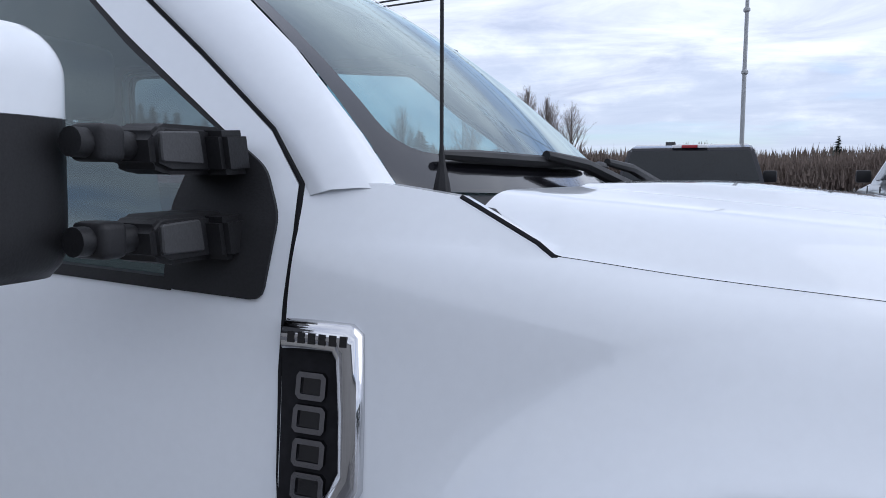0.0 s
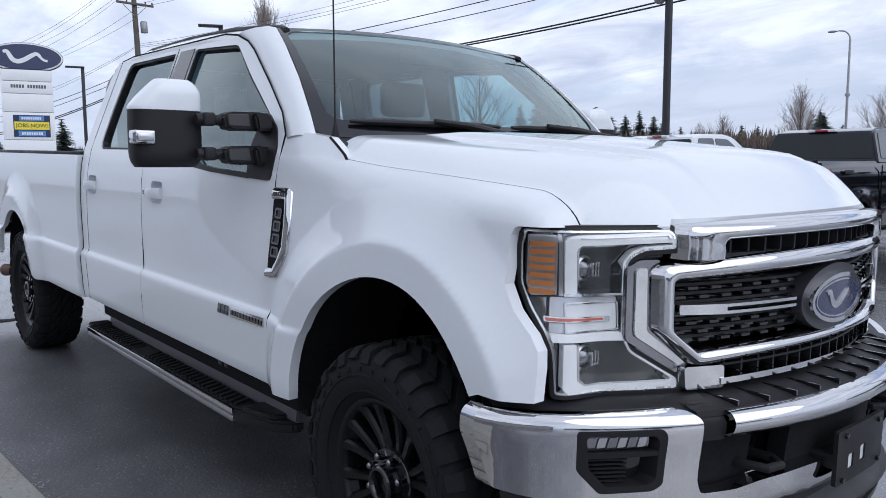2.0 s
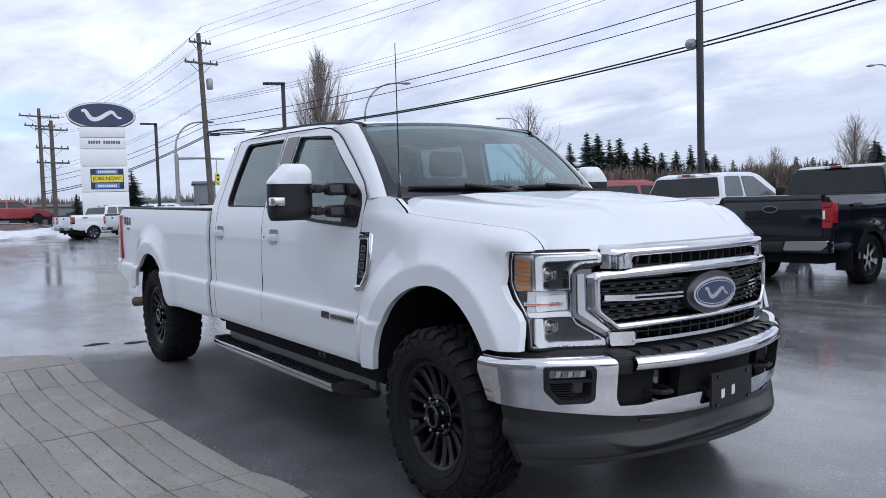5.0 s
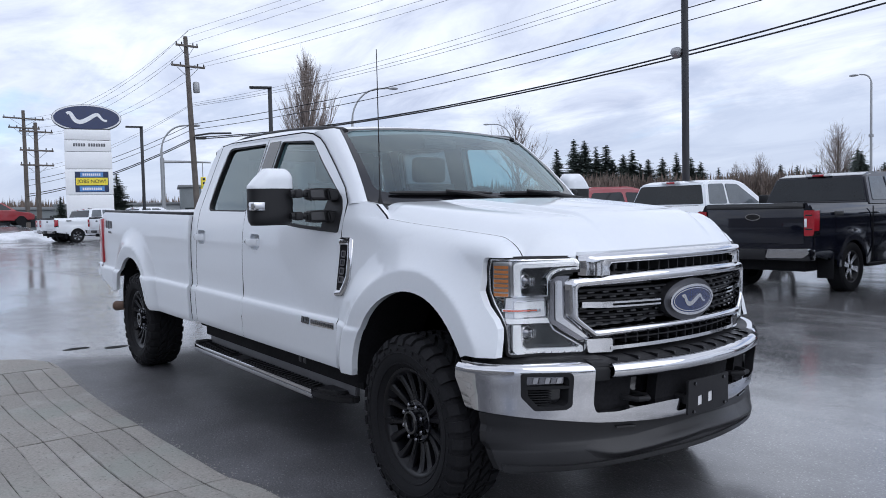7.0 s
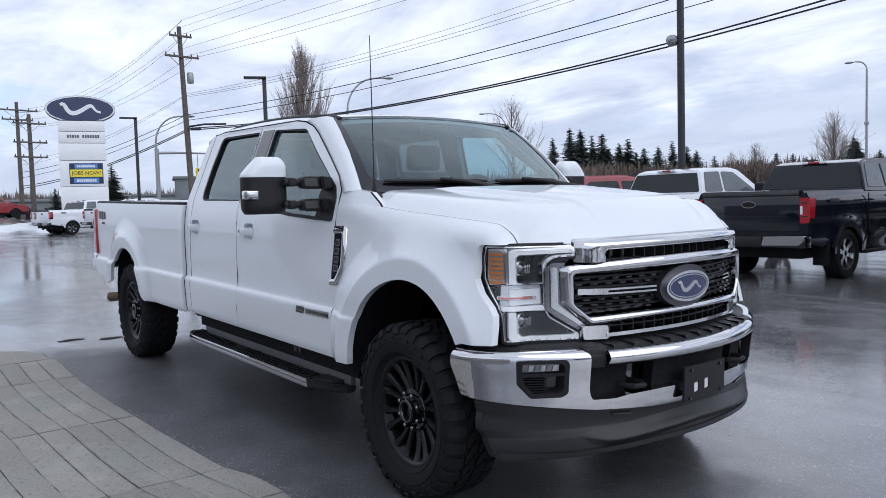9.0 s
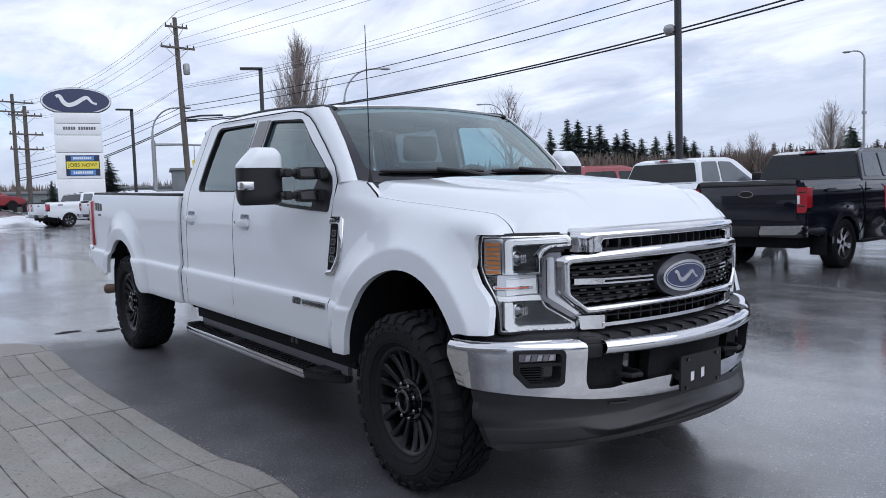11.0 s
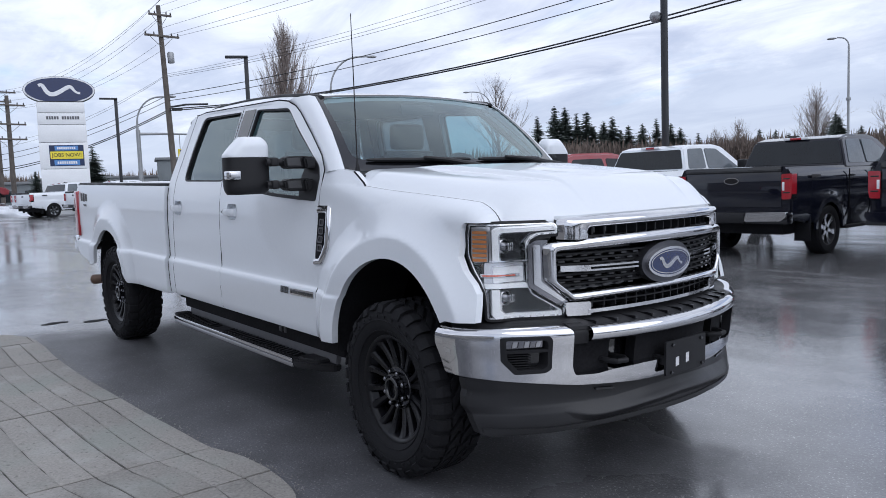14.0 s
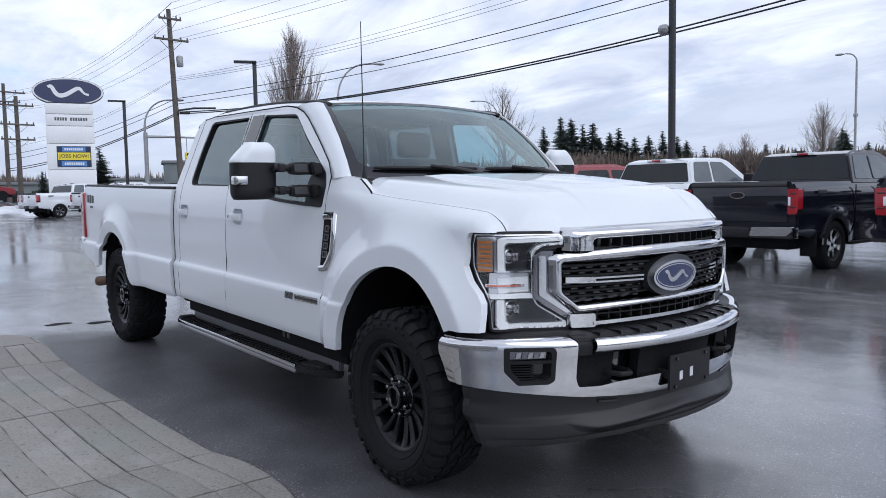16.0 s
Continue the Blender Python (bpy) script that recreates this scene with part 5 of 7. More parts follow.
# ---- mirrors, boards, handles, badges ----
for s in (-1, 1):
    mir = new("wing_mirror")
    mir.parent = truck
    tagged(mir, "large towing mirror, white cap over black housing")

    def shell(z0, z1, top):
        """Rounded mirror head between two heights, in level slices."""
        rows_ = []
        n = 28
        for k in range(13):
            t = k / 12
            z = z0 + (z1 - z0) * t
            if top:
                sh = math.sqrt(max(0, 1 - max(0, (t - 0.45) / 0.56) ** 2))
                wl_, wr_ = 0.125 * (1 - 0.76 * max(0, (t - 0.10) / 0.90) ** 1.15), 0.125 * (1 - 0.30 * max(0, (t - 0.45) / 0.55) ** 2.2)
            else:
                sh = math.sqrt(max(0, 1 - max(0, (0.28 - t) / 0.30) ** 2))
                wl_, wr_ = 0.125 * (1 - 0.22 * (1 - sh)), 0.125 * (1 - 0.22 * (1 - sh))
            dep = 0.075 * (0.55 + 0.45 * sh)
            ring = []
            for i in range(n):
                a = 2 * math.pi * i / n
                c, q = math.cos(a), math.sin(a)
                px_ = math.copysign(abs(c) ** 0.55, c)
                py_ = math.copysign(abs(q) ** 0.55, q)
                ring.append((-0.985 + dep * (px_ if px_ > 0 else px_ * 0.6), s * (1.215 + (wl_ if py_ > 0 else wr_) * py_), z))
            rows_.append(ring)
        return rows_

    strip("mirror_cap", shell(1.545, 1.655, True), WHITE, mir, "white painted mirror cap", smooth=70, closed=True)
    strip("mirror_housing", shell(1.345, 1.546, False), BLACK_PLASTIC, mir, "black plastic mirror housing", smooth=70, closed=True)
    bm = bmesh.new()
    box(bm, -1.050, -1.030, s * 1.11, s * 1.31, 1.375, 1.55, 0.008)
    part("mirror_glass", bm, CHROME, mir)
    bm = bmesh.new()
    box(bm, -0.965, -0.898, s * 1.275, s * 1.350, 1.425, 1.475, 0.010, 3)
    part("turn_lamp", bm, CHROME, mir, "chrome-framed turn lamp")
    bm = bmesh.new()
    box(bm, -0.93, -0.892, s * 1.285, s * 1.342, 1.435, 1.465, 0.006)
    part("turn_lens", bm, SATIN, mir)
    for z in (1.515, 1.392):
        bm = bmesh.new()
        tube(bm, [(-0.885, s * 1.14, z + 0.002), (-0.882, s * 1.02, z)], 0.019, 14)
        part("arm", bm, BLACK_PLASTIC, mir, "telescoping mirror arm")
        bm = bmesh.new()
        box(bm, -0.912, -0.856, s * 1.075, s * 1.120, z - 0.022, z + 0.026, 0.010, 3)
        part("arm_collar", bm, BLACK_PLASTIC, mir)
        bm = bmesh.new()
        prism(bm, [(s * y, z + dz) for y, dz in ((1.046, -0.028), (1.052, 0.016), (1.030, 0.031), (0.900, 0.033), (0.872, 0.012), (0.872, -0.036), (1.015, -0.037))], -0.915, -0.838, "x")
        bmesh.ops.bevel(bm, geom=bm.edges[:], offset=0.008, segments=3, affect="EDGES")
        part("arm_sleeve", bm, BLACK_PLASTIC, mir, "black mirror arm sleeve", smooth=40)
        bm = bmesh.new()
        prism(bm, rounded([(s * 1.038, z - 0.020), (s * 1.041, z + 0.020), (s * 0.962, z + 0.024), (s * 0.952, z - 0.022)], 0.005, 2), -0.842, -0.833, "x")
        bmesh.ops.bevel(bm, geom=bm.edges[:], offset=0.002, segments=1, affect="EDGES")
        part("arm_cover", bm, GREY_PLASTIC, mir, "matt grey cover on the mirror arm")
        bm = bmesh.new()
        prism(bm, [(s * y, z + dz) for y, dz in ((0.948, 0.026), (0.885, 0.030), (0.872, -0.034), (0.936, -0.037))], -0.915, -0.806, "x")
        bmesh.ops.bevel(bm, geom=bm.edges[:], offset=0.009, segments=2, affect="EDGES")
        part("arm_foot", bm, BLACK_PLASTIC, mir, smooth=40)
    # running board
    brd = new("running_board")
    brd.parent = truck
    tagged(brd, "black running board with ribbed tread and chrome strip")
    bm = bmesh.new()
    out_ = [(-0.735, 0.800), (-0.735, 0.845), (-0.80, 0.905), (-1.00, 0.962), (-2.90, 0.962), (-2.965, 0.945), (-2.965, 0.80)]
    prism(bm, [(x, s * y) for x, y in out_], 0.328, 0.374, "z")
    bmesh.ops.bevel(bm, geom=bm.edges[:], offset=0.010, segments=2, affect="EDGES")
    part("board", bm, BLACK_PLASTIC, brd, smooth=40)
    bm = bmesh.new()
    box(bm, -2.91, -1.02, s * 0.952, s * 0.969, 0.352, 0.381, 0.005)
    part("chrome_strip", bm, CHROME, brd, "polished strip along the board's edge")
    bm = bmesh.new()
    box(bm, -2.91, -1.02, s * 0.950, s * 0.966, 0.326, 0.351, 0.005)
    part("edge_moulding", bm, SATIN, brd, "satin moulding under the polished strip")
    # pale flange that rises behind the tread to the sill
    bm = bmesh.new()
    prism(bm, [(s * 0.845, 0.374), (s * 0.838, 0.440), (s * 0.812, 0.440), (s * 0.812, 0.372)], -2.90, -0.72, "x")
    bmesh.ops.bevel(bm, geom=bm.edges[:], offset=0.006, segments=2, affect="EDGES")
    part("inner_flange", bm, FLANGE, brd, "dull grey flange behind the tread")
    for x0, x1 in ((-2.84, -2.30), (-2.06, -1.06)):
        bm = bmesh.new()
        box(bm, x0 - 0.02, x1 + 0.05, s * 0.856, s * 0.948, 0.372, 0.378, 0.002)
        part("tread_pad", bm, RUBBER, brd, "black rubber tread pad")
        x = x0
        while x < x1:
            bm = bmesh.new()
            prism(bm, [(x, s * 0.860), (x + 0.020, s * 0.860), (x + 0.046, s * 0.935), (x + 0.026, s * 0.935)], 0.377, 0.389, "z")
            part("tread_rib", bm, BLACK_PLASTIC, brd, smooth=20)
            bm = bmesh.new()
            box(bm, x + 0.020, x + 0.034, s * 0.938, s * 0.947, 0.377, 0.386, 0.002, 1)
            part("tread_stud", bm, RUBBER, brd, smooth=20)
            x += 0.046
    for xe, ln in ((-2.955, 0.09), (-0.99, 0.20)):
        bm = bmesh.new()
        prism(bm, rounded([(xe, s * 0.835), (xe + ln, s * 0.835), (xe + ln * 0.85, s * (0.945 if xe < -2 else 0.90)), (xe, s * 0.950)], 0.015, 3), 0.372, 0.394, "z")
        bmesh.ops.bevel(bm, geom=bm.edges[:], offset=0.006, segments=2, affect="EDGES")
        part("end_cap", bm, BLACK_PLASTIC, brd, smooth=40)
    for xe in (-1.36, -1.30):
        bm = bmesh.new()
        box(bm, xe, xe + 0.035, s * 0.860, s * 0.869, 0.475, 0.510, 0.006)
        part("sill_plug", bm, GREY_PLASTIC, brd)
    for xe in (-2.6, -1.8, -0.95):
        bm = bmesh.new()
        tube(bm, [(xe, s * 0.82, 0.34), (xe, s * 0.70, 0.42), (xe, s * 0.5, 0.52)], 0.022, 8)
        part("stay", bm, DARK, brd)
    # door handles
    for hx in HANDLES:
        h = new("door_handle")
        h.parent = truck
        tagged(h, "white pull handle in a shallow recess")
        y0 = cab_side(hx, 1.21)[1]
        bm = bmesh.new()
        rows_ = []
        for k in range(9):
            t = k / 8
            x = hx - 0.105 + 0.175 * t
            o = 0.034 * math.sin(math.pi * min(1, max(0, t * 0.94 + 0.03))) ** 0.45
            hh = 0.018 if t < 0.2 else 0.023
            ring = [(x, -s * (y0 - o), 1.21 + hh), (x, -s * (y0 - o - 0.006), 1.21), (x, -s * (y0 - o), 1.21 - hh), (x, -s * (y0 - o + 0.016), 1.21 - hh), (x, -s * (y0 - o + 0.016), 1.21 + hh)]
            rows_.append(ring)
        strip("grip", rows_, WHITE, h, smooth=60, closed=True)
        if hx > -2:
            bm = bmesh.new()
            lathe(bm, [(0.010, 0.0), (0.008, -s * -0.004), (0.001, -s * -0.005)], 14, "y")
            bmesh.ops.translate(bm, verts=bm.verts, vec=(hx - 0.085, -s * (y0 - 0.026), 1.21))
            part("lock", bm, GLOSS_BLACK, h)

    # fender badge: chrome frame, black field and block marks
    bdg = new("fender_badge")
    bdg.parent = truck
    tagged(bdg, "chrome-framed black badge on the fender edge")
    FS = lambda x, z: (x, -s * (fender_side(x, z)[1]), z)
    off = lambda d: (lambda x, z: (lambda p: (p[0], p[1] + s * d, p[2]))(FS(x, z)))
    INW = (0, -s, 0)
    frame_o = [(-0.718, 1.277), (-0.665, 1.278), (-0.613, 1.277), (-0.597, 1.264), (-0.588, 1.16), (-0.580, 1.055), (-0.605, 1.005), (-0.632, 0.964), (-0.702, 0.955)]
    frame_i = [(-0.720, 1.232), (-0.680, 1.233), (-0.643, 1.233), (-0.638, 1.222), (-0.628, 1.15), (-0.620, 1.082), (-0.638, 1.035), (-0.662, 0.998), (-0.706, 0.990)]
    rows_ = []
    for k in range(-1, 8):
        tt = min(1, max(0, k / 6))
        dd = 0.0 if k in (-1, 7) else 0.006 + 0.012 * math.sin(math.pi * tt) ** 0.6
        rows_.append([off(dd)(p[0] + (q[0] - p[0]) * tt, p[1] + (q[1] - p[1]) * tt) for p, q in zip(frame_o, frame_i)])
    strip("badge_frame", rows_, CHROME, bdg, smooth=50)
    patch("badge_back", [[(-0.724, 1.236), (-0.636, 1.236), (-0.616, 1.08), (-0.660, 0.992), (-0.706, 0.988)]], off(0.004), DARK, bdg, 0.05, 0.01, inward=INW)
    for k in range(6):
        x = -0.708 + 0.0165 * k
        patch("small_mark", [[(x, 1.247), (x + 0.011, 1.247), (x + 0.011, 1.262), (x, 1.262)]], off(0.0185), GLOSS_BLACK, bdg, 0.1, 0.002, inward=INW)
    for k, (xa, xb) in enumerate(((-0.693, -0.646), (-0.694, -0.643), (-0.690, -0.639), (-0.687, -0.636))):
        z1 = 1.206 - 0.0455 * k
        z0 = z1 - 0.038
        block = [(xa, z0 + 0.006), (xa + 0.006, z0), (xb - 0.004, z0), (xb, z0 + 0.006), (xb, z1 - 0.006), (xb - 0.006, z1), (xa + 0.004, z1), (xa, z1 - 0.006)]
        mark = patch("block_mark", [block, shrunk(block, 0.0075)], off(0.011), DARK_CHROME, bdg, 0.1, 0.008, inward=INW, label="dark chrome-edged block on the badge")[0]
        patch("block_field", [shrunk(block, 0.006)], off(0.007), GLOSS_BLACK, mark, 0.1, 0.004, inward=INW)
    # engine badge on the door: plain chrome and black bars
    eb = new("engine_badge")
    eb.parent = truck
    tagged(eb, "small chrome and black badge low on the door")
    CS = lambda d: (lambda x, z: (x, -s * (cab_side(x, z)[1] - d), z))
    patch("plate", [rounded([(-0.980, 0.800), (-0.710, 0.806), (-0.710, 0.770), (-0.980, 0.764)], 0.004, 2)], CS(0.004), CHROME, eb, 0.1, 0.004, inward=INW)
    for k in range(11):
        x = -0.972 + 0.0235 * k
        patch("dark_mark", [[(x, 0.775), (x + 0.016, 0.775), (x + 0.018, 0.795), (x + 0.002, 0.795)]], CS(0.0055), GLOSS_BLACK, eb, 0.1, 0.002, inward=INW)
    for x in (-1.092, -1.058, -1.028):
        patch("dark_mark", [[(x, 0.768), (x + 0.026, 0.766), (x + 0.034, 0.804), (x + 0.008, 0.806)]], CS(0.0055), GLOSS_BLACK, eb, 0.1, 0.003, inward=INW)
    for x0, x1, z0, z1 in ((-5.28, -5.215, 1.215, 1.29), (-5.20, -5.135, 1.21, 1.29), (-5.12, -5.05, 1.215, 1.285), (-5.18, -5.07, 1.165, 1.185)):
        patch("side_decal", [[(x0, z0), (x1, z0), (x1 - 0.02, z1), (x0 - 0.02, z1)]], lambda x, z: (x, -s * (bed_side(x, z)[1] - 0.002), z), GREY_PLASTIC, truck, 0.1, 0, inward=INW, label="dark grey sticker bar on the bed side")

# wipers and aerial
for y0, y1, ya in ((-0.70, -0.05, -0.28), (0.02, 0.62, 0.40)):
    wip = new("wiper")
    wip.parent = truck
    bm = bmesh.new()
    pts = []
    for k in range(9):
        y = y0 + (y1 - y0) * k / 8
        u = y / 0.82
        p = screen(u, 0.075)
        pts.append(p + Vector((0.012, 0, 0.014)))
    tube(bm, pts, [0.007] + [0.012] * 7 + [0.007], 8)
    part("blade", bm, BLACK_PLASTIC, wip)
    bm = bmesh.new()
    a, b = Vector(pts[4 if ya < 0 else 3]) + Vector((0.01, 0, 0.012)), Vector((-0.36, ya + 0.34, 1.455))
    tube(bm, [a, a.lerp(b, 0.3) + Vector((0.015, 0, 0.006)), b], [0.010, 0.014, 0.018], 8)
    part("arm", bm, BLACK_PLASTIC, wip)
bm = bmesh.new()
tube(bm, [(-0.540, -0.778, 1.44), (-0.540, -0.778, 1.475), (-0.5405, -0.778, 1.50), (-0.542, -0.778, 1.53), (-0.550, -0.778, 1.95), (-0.558, -0.778, 2.285)], [0.018, 0.012, 0.006, 0.0032, 0.003, 0.0022], 8)
part("aerial", bm, BLACK_PLASTIC, truck, "thin black whip aerial")

# ---- cab interior ----
bm = bmesh.new()
box(bm, -2.90, -2.84, -0.80, 0.80, 0.62, 1.36, 0.01)
part("cab_back", bm, LEATHER, truck)
for s in (-1, 1):
    bm = bmesh.new()
    box(bm, -2.90, -2.86, s * 0.76, s * 0.50, 1.36, 1.86, 0.01)
    part("rear_corner", bm, LEATHER, truck)
bm = bmesh.new()
box(bm, -2.90, -2.86, -0.68, 0.68, 1.80, 1.89, 0.01)
part("rear_header", bm, LEATHER, truck)
bm = bmesh.new()
box(bm, -2.90, -2.888, -0.52, 0.52, 1.36, 1.81)
part("rear_window", bm, PRIVACY, truck)
bm = bmesh.new()
box(bm, -1.02, -0.50, -0.80, 0.80, 1.05, 1.41, 0.05, 3)
part("dashboard", bm, LEATHER, truck, "dark dashboard")
for s in (-1, 1):
    for x, nm in ((-1.62, "front_seat"), (-2.62, "rear_seat")):
        seat = new(nm)
        seat.parent = truck
        bm = bmesh.new()
        box(bm, x - 0.05, x + 0.48, s * 0.40 - 0.26, s * 0.40 + 0.26, 0.90, 1.05, 0.05, 3)
        part("cushion", bm, LEATHER, seat)
        bm = bmesh.new()
        prism(bm, [(x - 0.02, 1.0), (x + 0.10, 1.0), (x + 0.02, 1.58), (x - 0.10, 1.60)], s * 0.40 - 0.25, s * 0.40 + 0.25)
        bmesh.ops.bevel(bm, geom=bm.edges[:], offset=0.04, segments=3, affect="EDGES")
        part("backrest", bm, LEATHER, seat)
        bm = bmesh.new()
        box(bm, x - 0.11, x - 0.01, s * 0.40 - 0.14, s * 0.40 + 0.14, 1.60, 1.79, 0.04, 3)
        part("headrest", bm, LEATHER, seat)
bm = bmesh.new()
ring = [Vector((-1.02 - 0.06 * math.sin(a), 0.40 + 0.19 * math.cos(a), 1.38 + 0.17 * math.sin(a))) for a in [2 * math.pi * k / 32 for k in range(33)]]
tube(bm, ring, 0.016, 8, cap=False)
box(bm, -1.0, -0.96, 0.34, 0.46, 1.34, 1.42, 0.01)
tube(bm, [(-0.99, 0.23, 1.38), (-0.99, 0.57, 1.38)], 0.018, 6)
part("steering_wheel", bm, LEATHER, truck)
bm = bmesh.new()
box(bm, -1.03, -1.01, -0.13, 0.13, 1.80, 1.87, 0.012)
part("rear_view_mirror", bm, BLACK_PLASTIC, truck)
bm = bmesh.new()
box(bm, -2.85, -1.12, -0.72, 0.72, 1.895, 1.905)
part("headliner", bm, FABRIC, truck, "pale grey headliner")

# ---- other vehicles ----


def build_pickup(name, paint, label, canopy=False, chrome=True):
    """A full-size crew-cab pickup at the origin, nose along x, 5.9 m long."""
    t = thing(name, Matrix(), label, "truck", "parked pickups")
    ax, rx, r = 1.95, -1.72, 0.44
    tail, nose_ = -2.95, 2.93
    lower = [(tail, 0.62), (tail, 1.42), (-1.02, 1.42), (1.30, 1.40), (1.45, 1.36), (2.75, 1.26), (nose_, 1.16), (nose_, 0.55), (ax + 0.50, 0.45)] + arc(ax, 0.42, r, 0, 180, 14)[1:-1] + [(ax - 0.5, 0.40), (rx + 0.5, 0.40)] + arc(rx, 0.42, r, 0, 180, 14)[1:-1] + [(rx - 0.48, 0.50)]
    def dip(x, z):
        """Half width at a height: full at the waist, drawn in at sill and shoulder, swelling over the wheels."""
        swell = sum(0.022 * smoothstep(0.62, 0.50, math.hypot(x - wx, z - 0.42)) for wx in (ax, rx))
        return 0.985 - 0.075 * smoothstep(1.20, 1.46, z) ** 1.4 - 0.012 * smoothstep(0.95, 1.02, z) - 0.035 * smoothstep(0.75, 0.40, z) + swell

    bm = bmesh.new()
    prism(bm, lower, -1, 1, "y")
    bmesh.ops.bevel(bm, geom=[e for e in bm.edges if abs(e.verts[0].co.y - e.verts[1].co.y) < 0.1], offset=0.03, segments=2, affect="EDGES")
    for k in range(1, 22):
        bmesh.ops.bisect_plane(bm, geom=bm.verts[:] + bm.edges[:] + bm.faces[:], plane_co=(0, 0, 0.40 + k * 0.048), plane_no=(0, 0, 1), dist=1e-5)
    for k in range(1, 48):
        bmesh.ops.bisect_plane(bm, geom=bm.verts[:] + bm.edges[:] + bm.faces[:], plane_co=(tail + k * 0.1225, 0, 0), plane_no=(1, 0, 0), dist=1e-5)
    for v in bm.verts:
        v.co.y *= dip(v.co.x, v.co.z)
    part("body", bm, paint, t, smooth=40)
    if not canopy:
        bm = bmesh.new()
        box(bm, tail + 0.10, -1.10, -0.82, 0.82, 1.405, 1.43)
        part("bed_opening", bm, DARK, t)
    # greenhouse: rings of a tapered cabin
    back = (tail + 0.05) if canopy else -1.02
    prof = [(back, 1.40, 0.93), (back + 0.16, 1.88, 0.78), (back + 0.45, 1.945, 0.74), (0.30, 1.955, 0.74), (0.62, 1.90, 0.75), (1.42, 1.38, 0.92)]
    bm = bmesh.new()
    up = [[bm.verts.new((x, s * y, z)) for x, z, y in prof] for s in (-1, 1)]
    n = len(prof)
    for i in range(n - 1):
        bm.faces.new((up[0][i], up[1][i], up[1][i + 1], up[0][i + 1]))
    for s in (0, 1):
        bm.faces.new(up[s])
    bmesh.ops.bevel(bm, geom=bm.edges[:], offset=0.035, segments=2, affect="EDGES")
    part("cab", bm, paint, t, smooth=45)
    # windows lie 4 mm proud of the cabin's faces
    wy = lambda z: 0.93 - (z - 1.40) * (0.15 / 0.48) + 0.006
    for s in (-1, 1):
        sets = [[(0.30, 1.86), (-0.12, 1.87), (-0.16, 1.46), (0.98, 1.46)], [(-0.20, 1.87), (-0.72, 1.86), (-0.86, 1.46), (-0.24, 1.46)]]
        if canopy:
            sets.append([(-1.12, 1.86), (-2.50, 1.84), (-2.62, 1.50), (-1.12, 1.48)])
        for q in sets:
            bm = bmesh.new()
            f = [bm.verts.new((x, s * wy(z), z)) for x, z in rounded(q, 0.05, 3)]
            b = [bm.verts.new((x, s * (wy(z) - 0.02), z)) for x, z in rounded(q, 0.05, 3)]
            bm.faces.new(f)
            for i in range(len(f)):
                bm.faces.new((f[i - 1], f[i], b[i], b[i - 1]))
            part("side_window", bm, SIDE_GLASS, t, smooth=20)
        bm = bmesh.new()
        box(bm, 0.80, 0.92, s * 0.98, s * 1.20, 1.42, 1.62, 0.03)
        part("door_mirror", bm, BLACK_PLASTIC, t)
        for hx in (-0.10, -1.0 + 0.14):
            bm = bmesh.new()
            box(bm, hx - 0.09, hx + 0.09, s * 0.97, s * 1.01, 1.235, 1.265, 0.01)
            part("door_handle", bm, paint, t)
        for x in (0.0 - 0.18, 1.10, -1.02):
            bm = bmesh.new()
            box(bm, x - 0.003, x + 0.003, s * 0.985, s * 1.002, 0.46, 1.36)
            part("door_seam", bm, DARK, t)
        bm = bmesh.new()
        box(bm, -1.1, 1.35, s * 0.86, s * 0.98, 0.36, 0.42, 0.02)
        part("side_step", bm, BLACK_PLASTIC, t)
        bm = bmesh.new()
        prism(bm, rounded([(s * 0.832, 1.325), (s * 0.999, 1.325), (s * 0.992, 0.915), (s * 0.838, 0.915)], 0.02, 2), tail - 0.012, tail + 0.16, "x")
        lamp_ = part("tail_light", bm, GLOSS_BLACK, t, "red tail light in a dark bezel")
        bm = bmesh.new()
        prism(bm, rounded([(s * 0.838, 1.315), (s * 1.004, 1.315), (s * 0.997, 1.02), (s * 0.980, 0.93), (s * 0.842, 0.925)], 0.02, 2), tail - 0.030, tail + 0.13, "x")
        part("lens", bm, RED_LENS, lamp_)
        for zz in (1.23, 1.02):
            bm = bmesh.new()
            box(bm, tail - 0.034, tail - 0.02, s * 0.86, s * 0.97, zz, zz + 0.02, 0.004)
            part("lens_bar", bm, GLOSS_BLACK, lamp_)
        bm = bmesh.new()
        box(bm, tail - 0.036, tail - 0.02, s * 0.848, s * 0.885, 1.06, 1.19, 0.004)
        part("reversing_lens", bm, CLEAR_LENS, t)
        for wx in (ax, rx):
            bm = bmesh.new()
            prism(bm, arc(wx, 0.42, r + 0.01, 0, 180, 14), s * 0.55, s * 0.90)
            part("wheel_well", bm, DARK, t)
            for q in ((r, r + 0.055),):
                bm = bmesh.new()
                outer, inner = arc(wx, 0.42, q[1], 0, 180, 18), arc(wx, 0.42, q[0] - 0.01, 0, 180, 18)
                prism(bm, outer + inner[::-1], s * 0.97, s * 1.012)
                part("arch_lip", bm, paint, t, smooth=40)
            w = new("wheel")
            w.parent = t
            w.matrix_basis = pose(wx, s * 0.86, 0.395, 0, 15, 0 if s < 0 else 180)
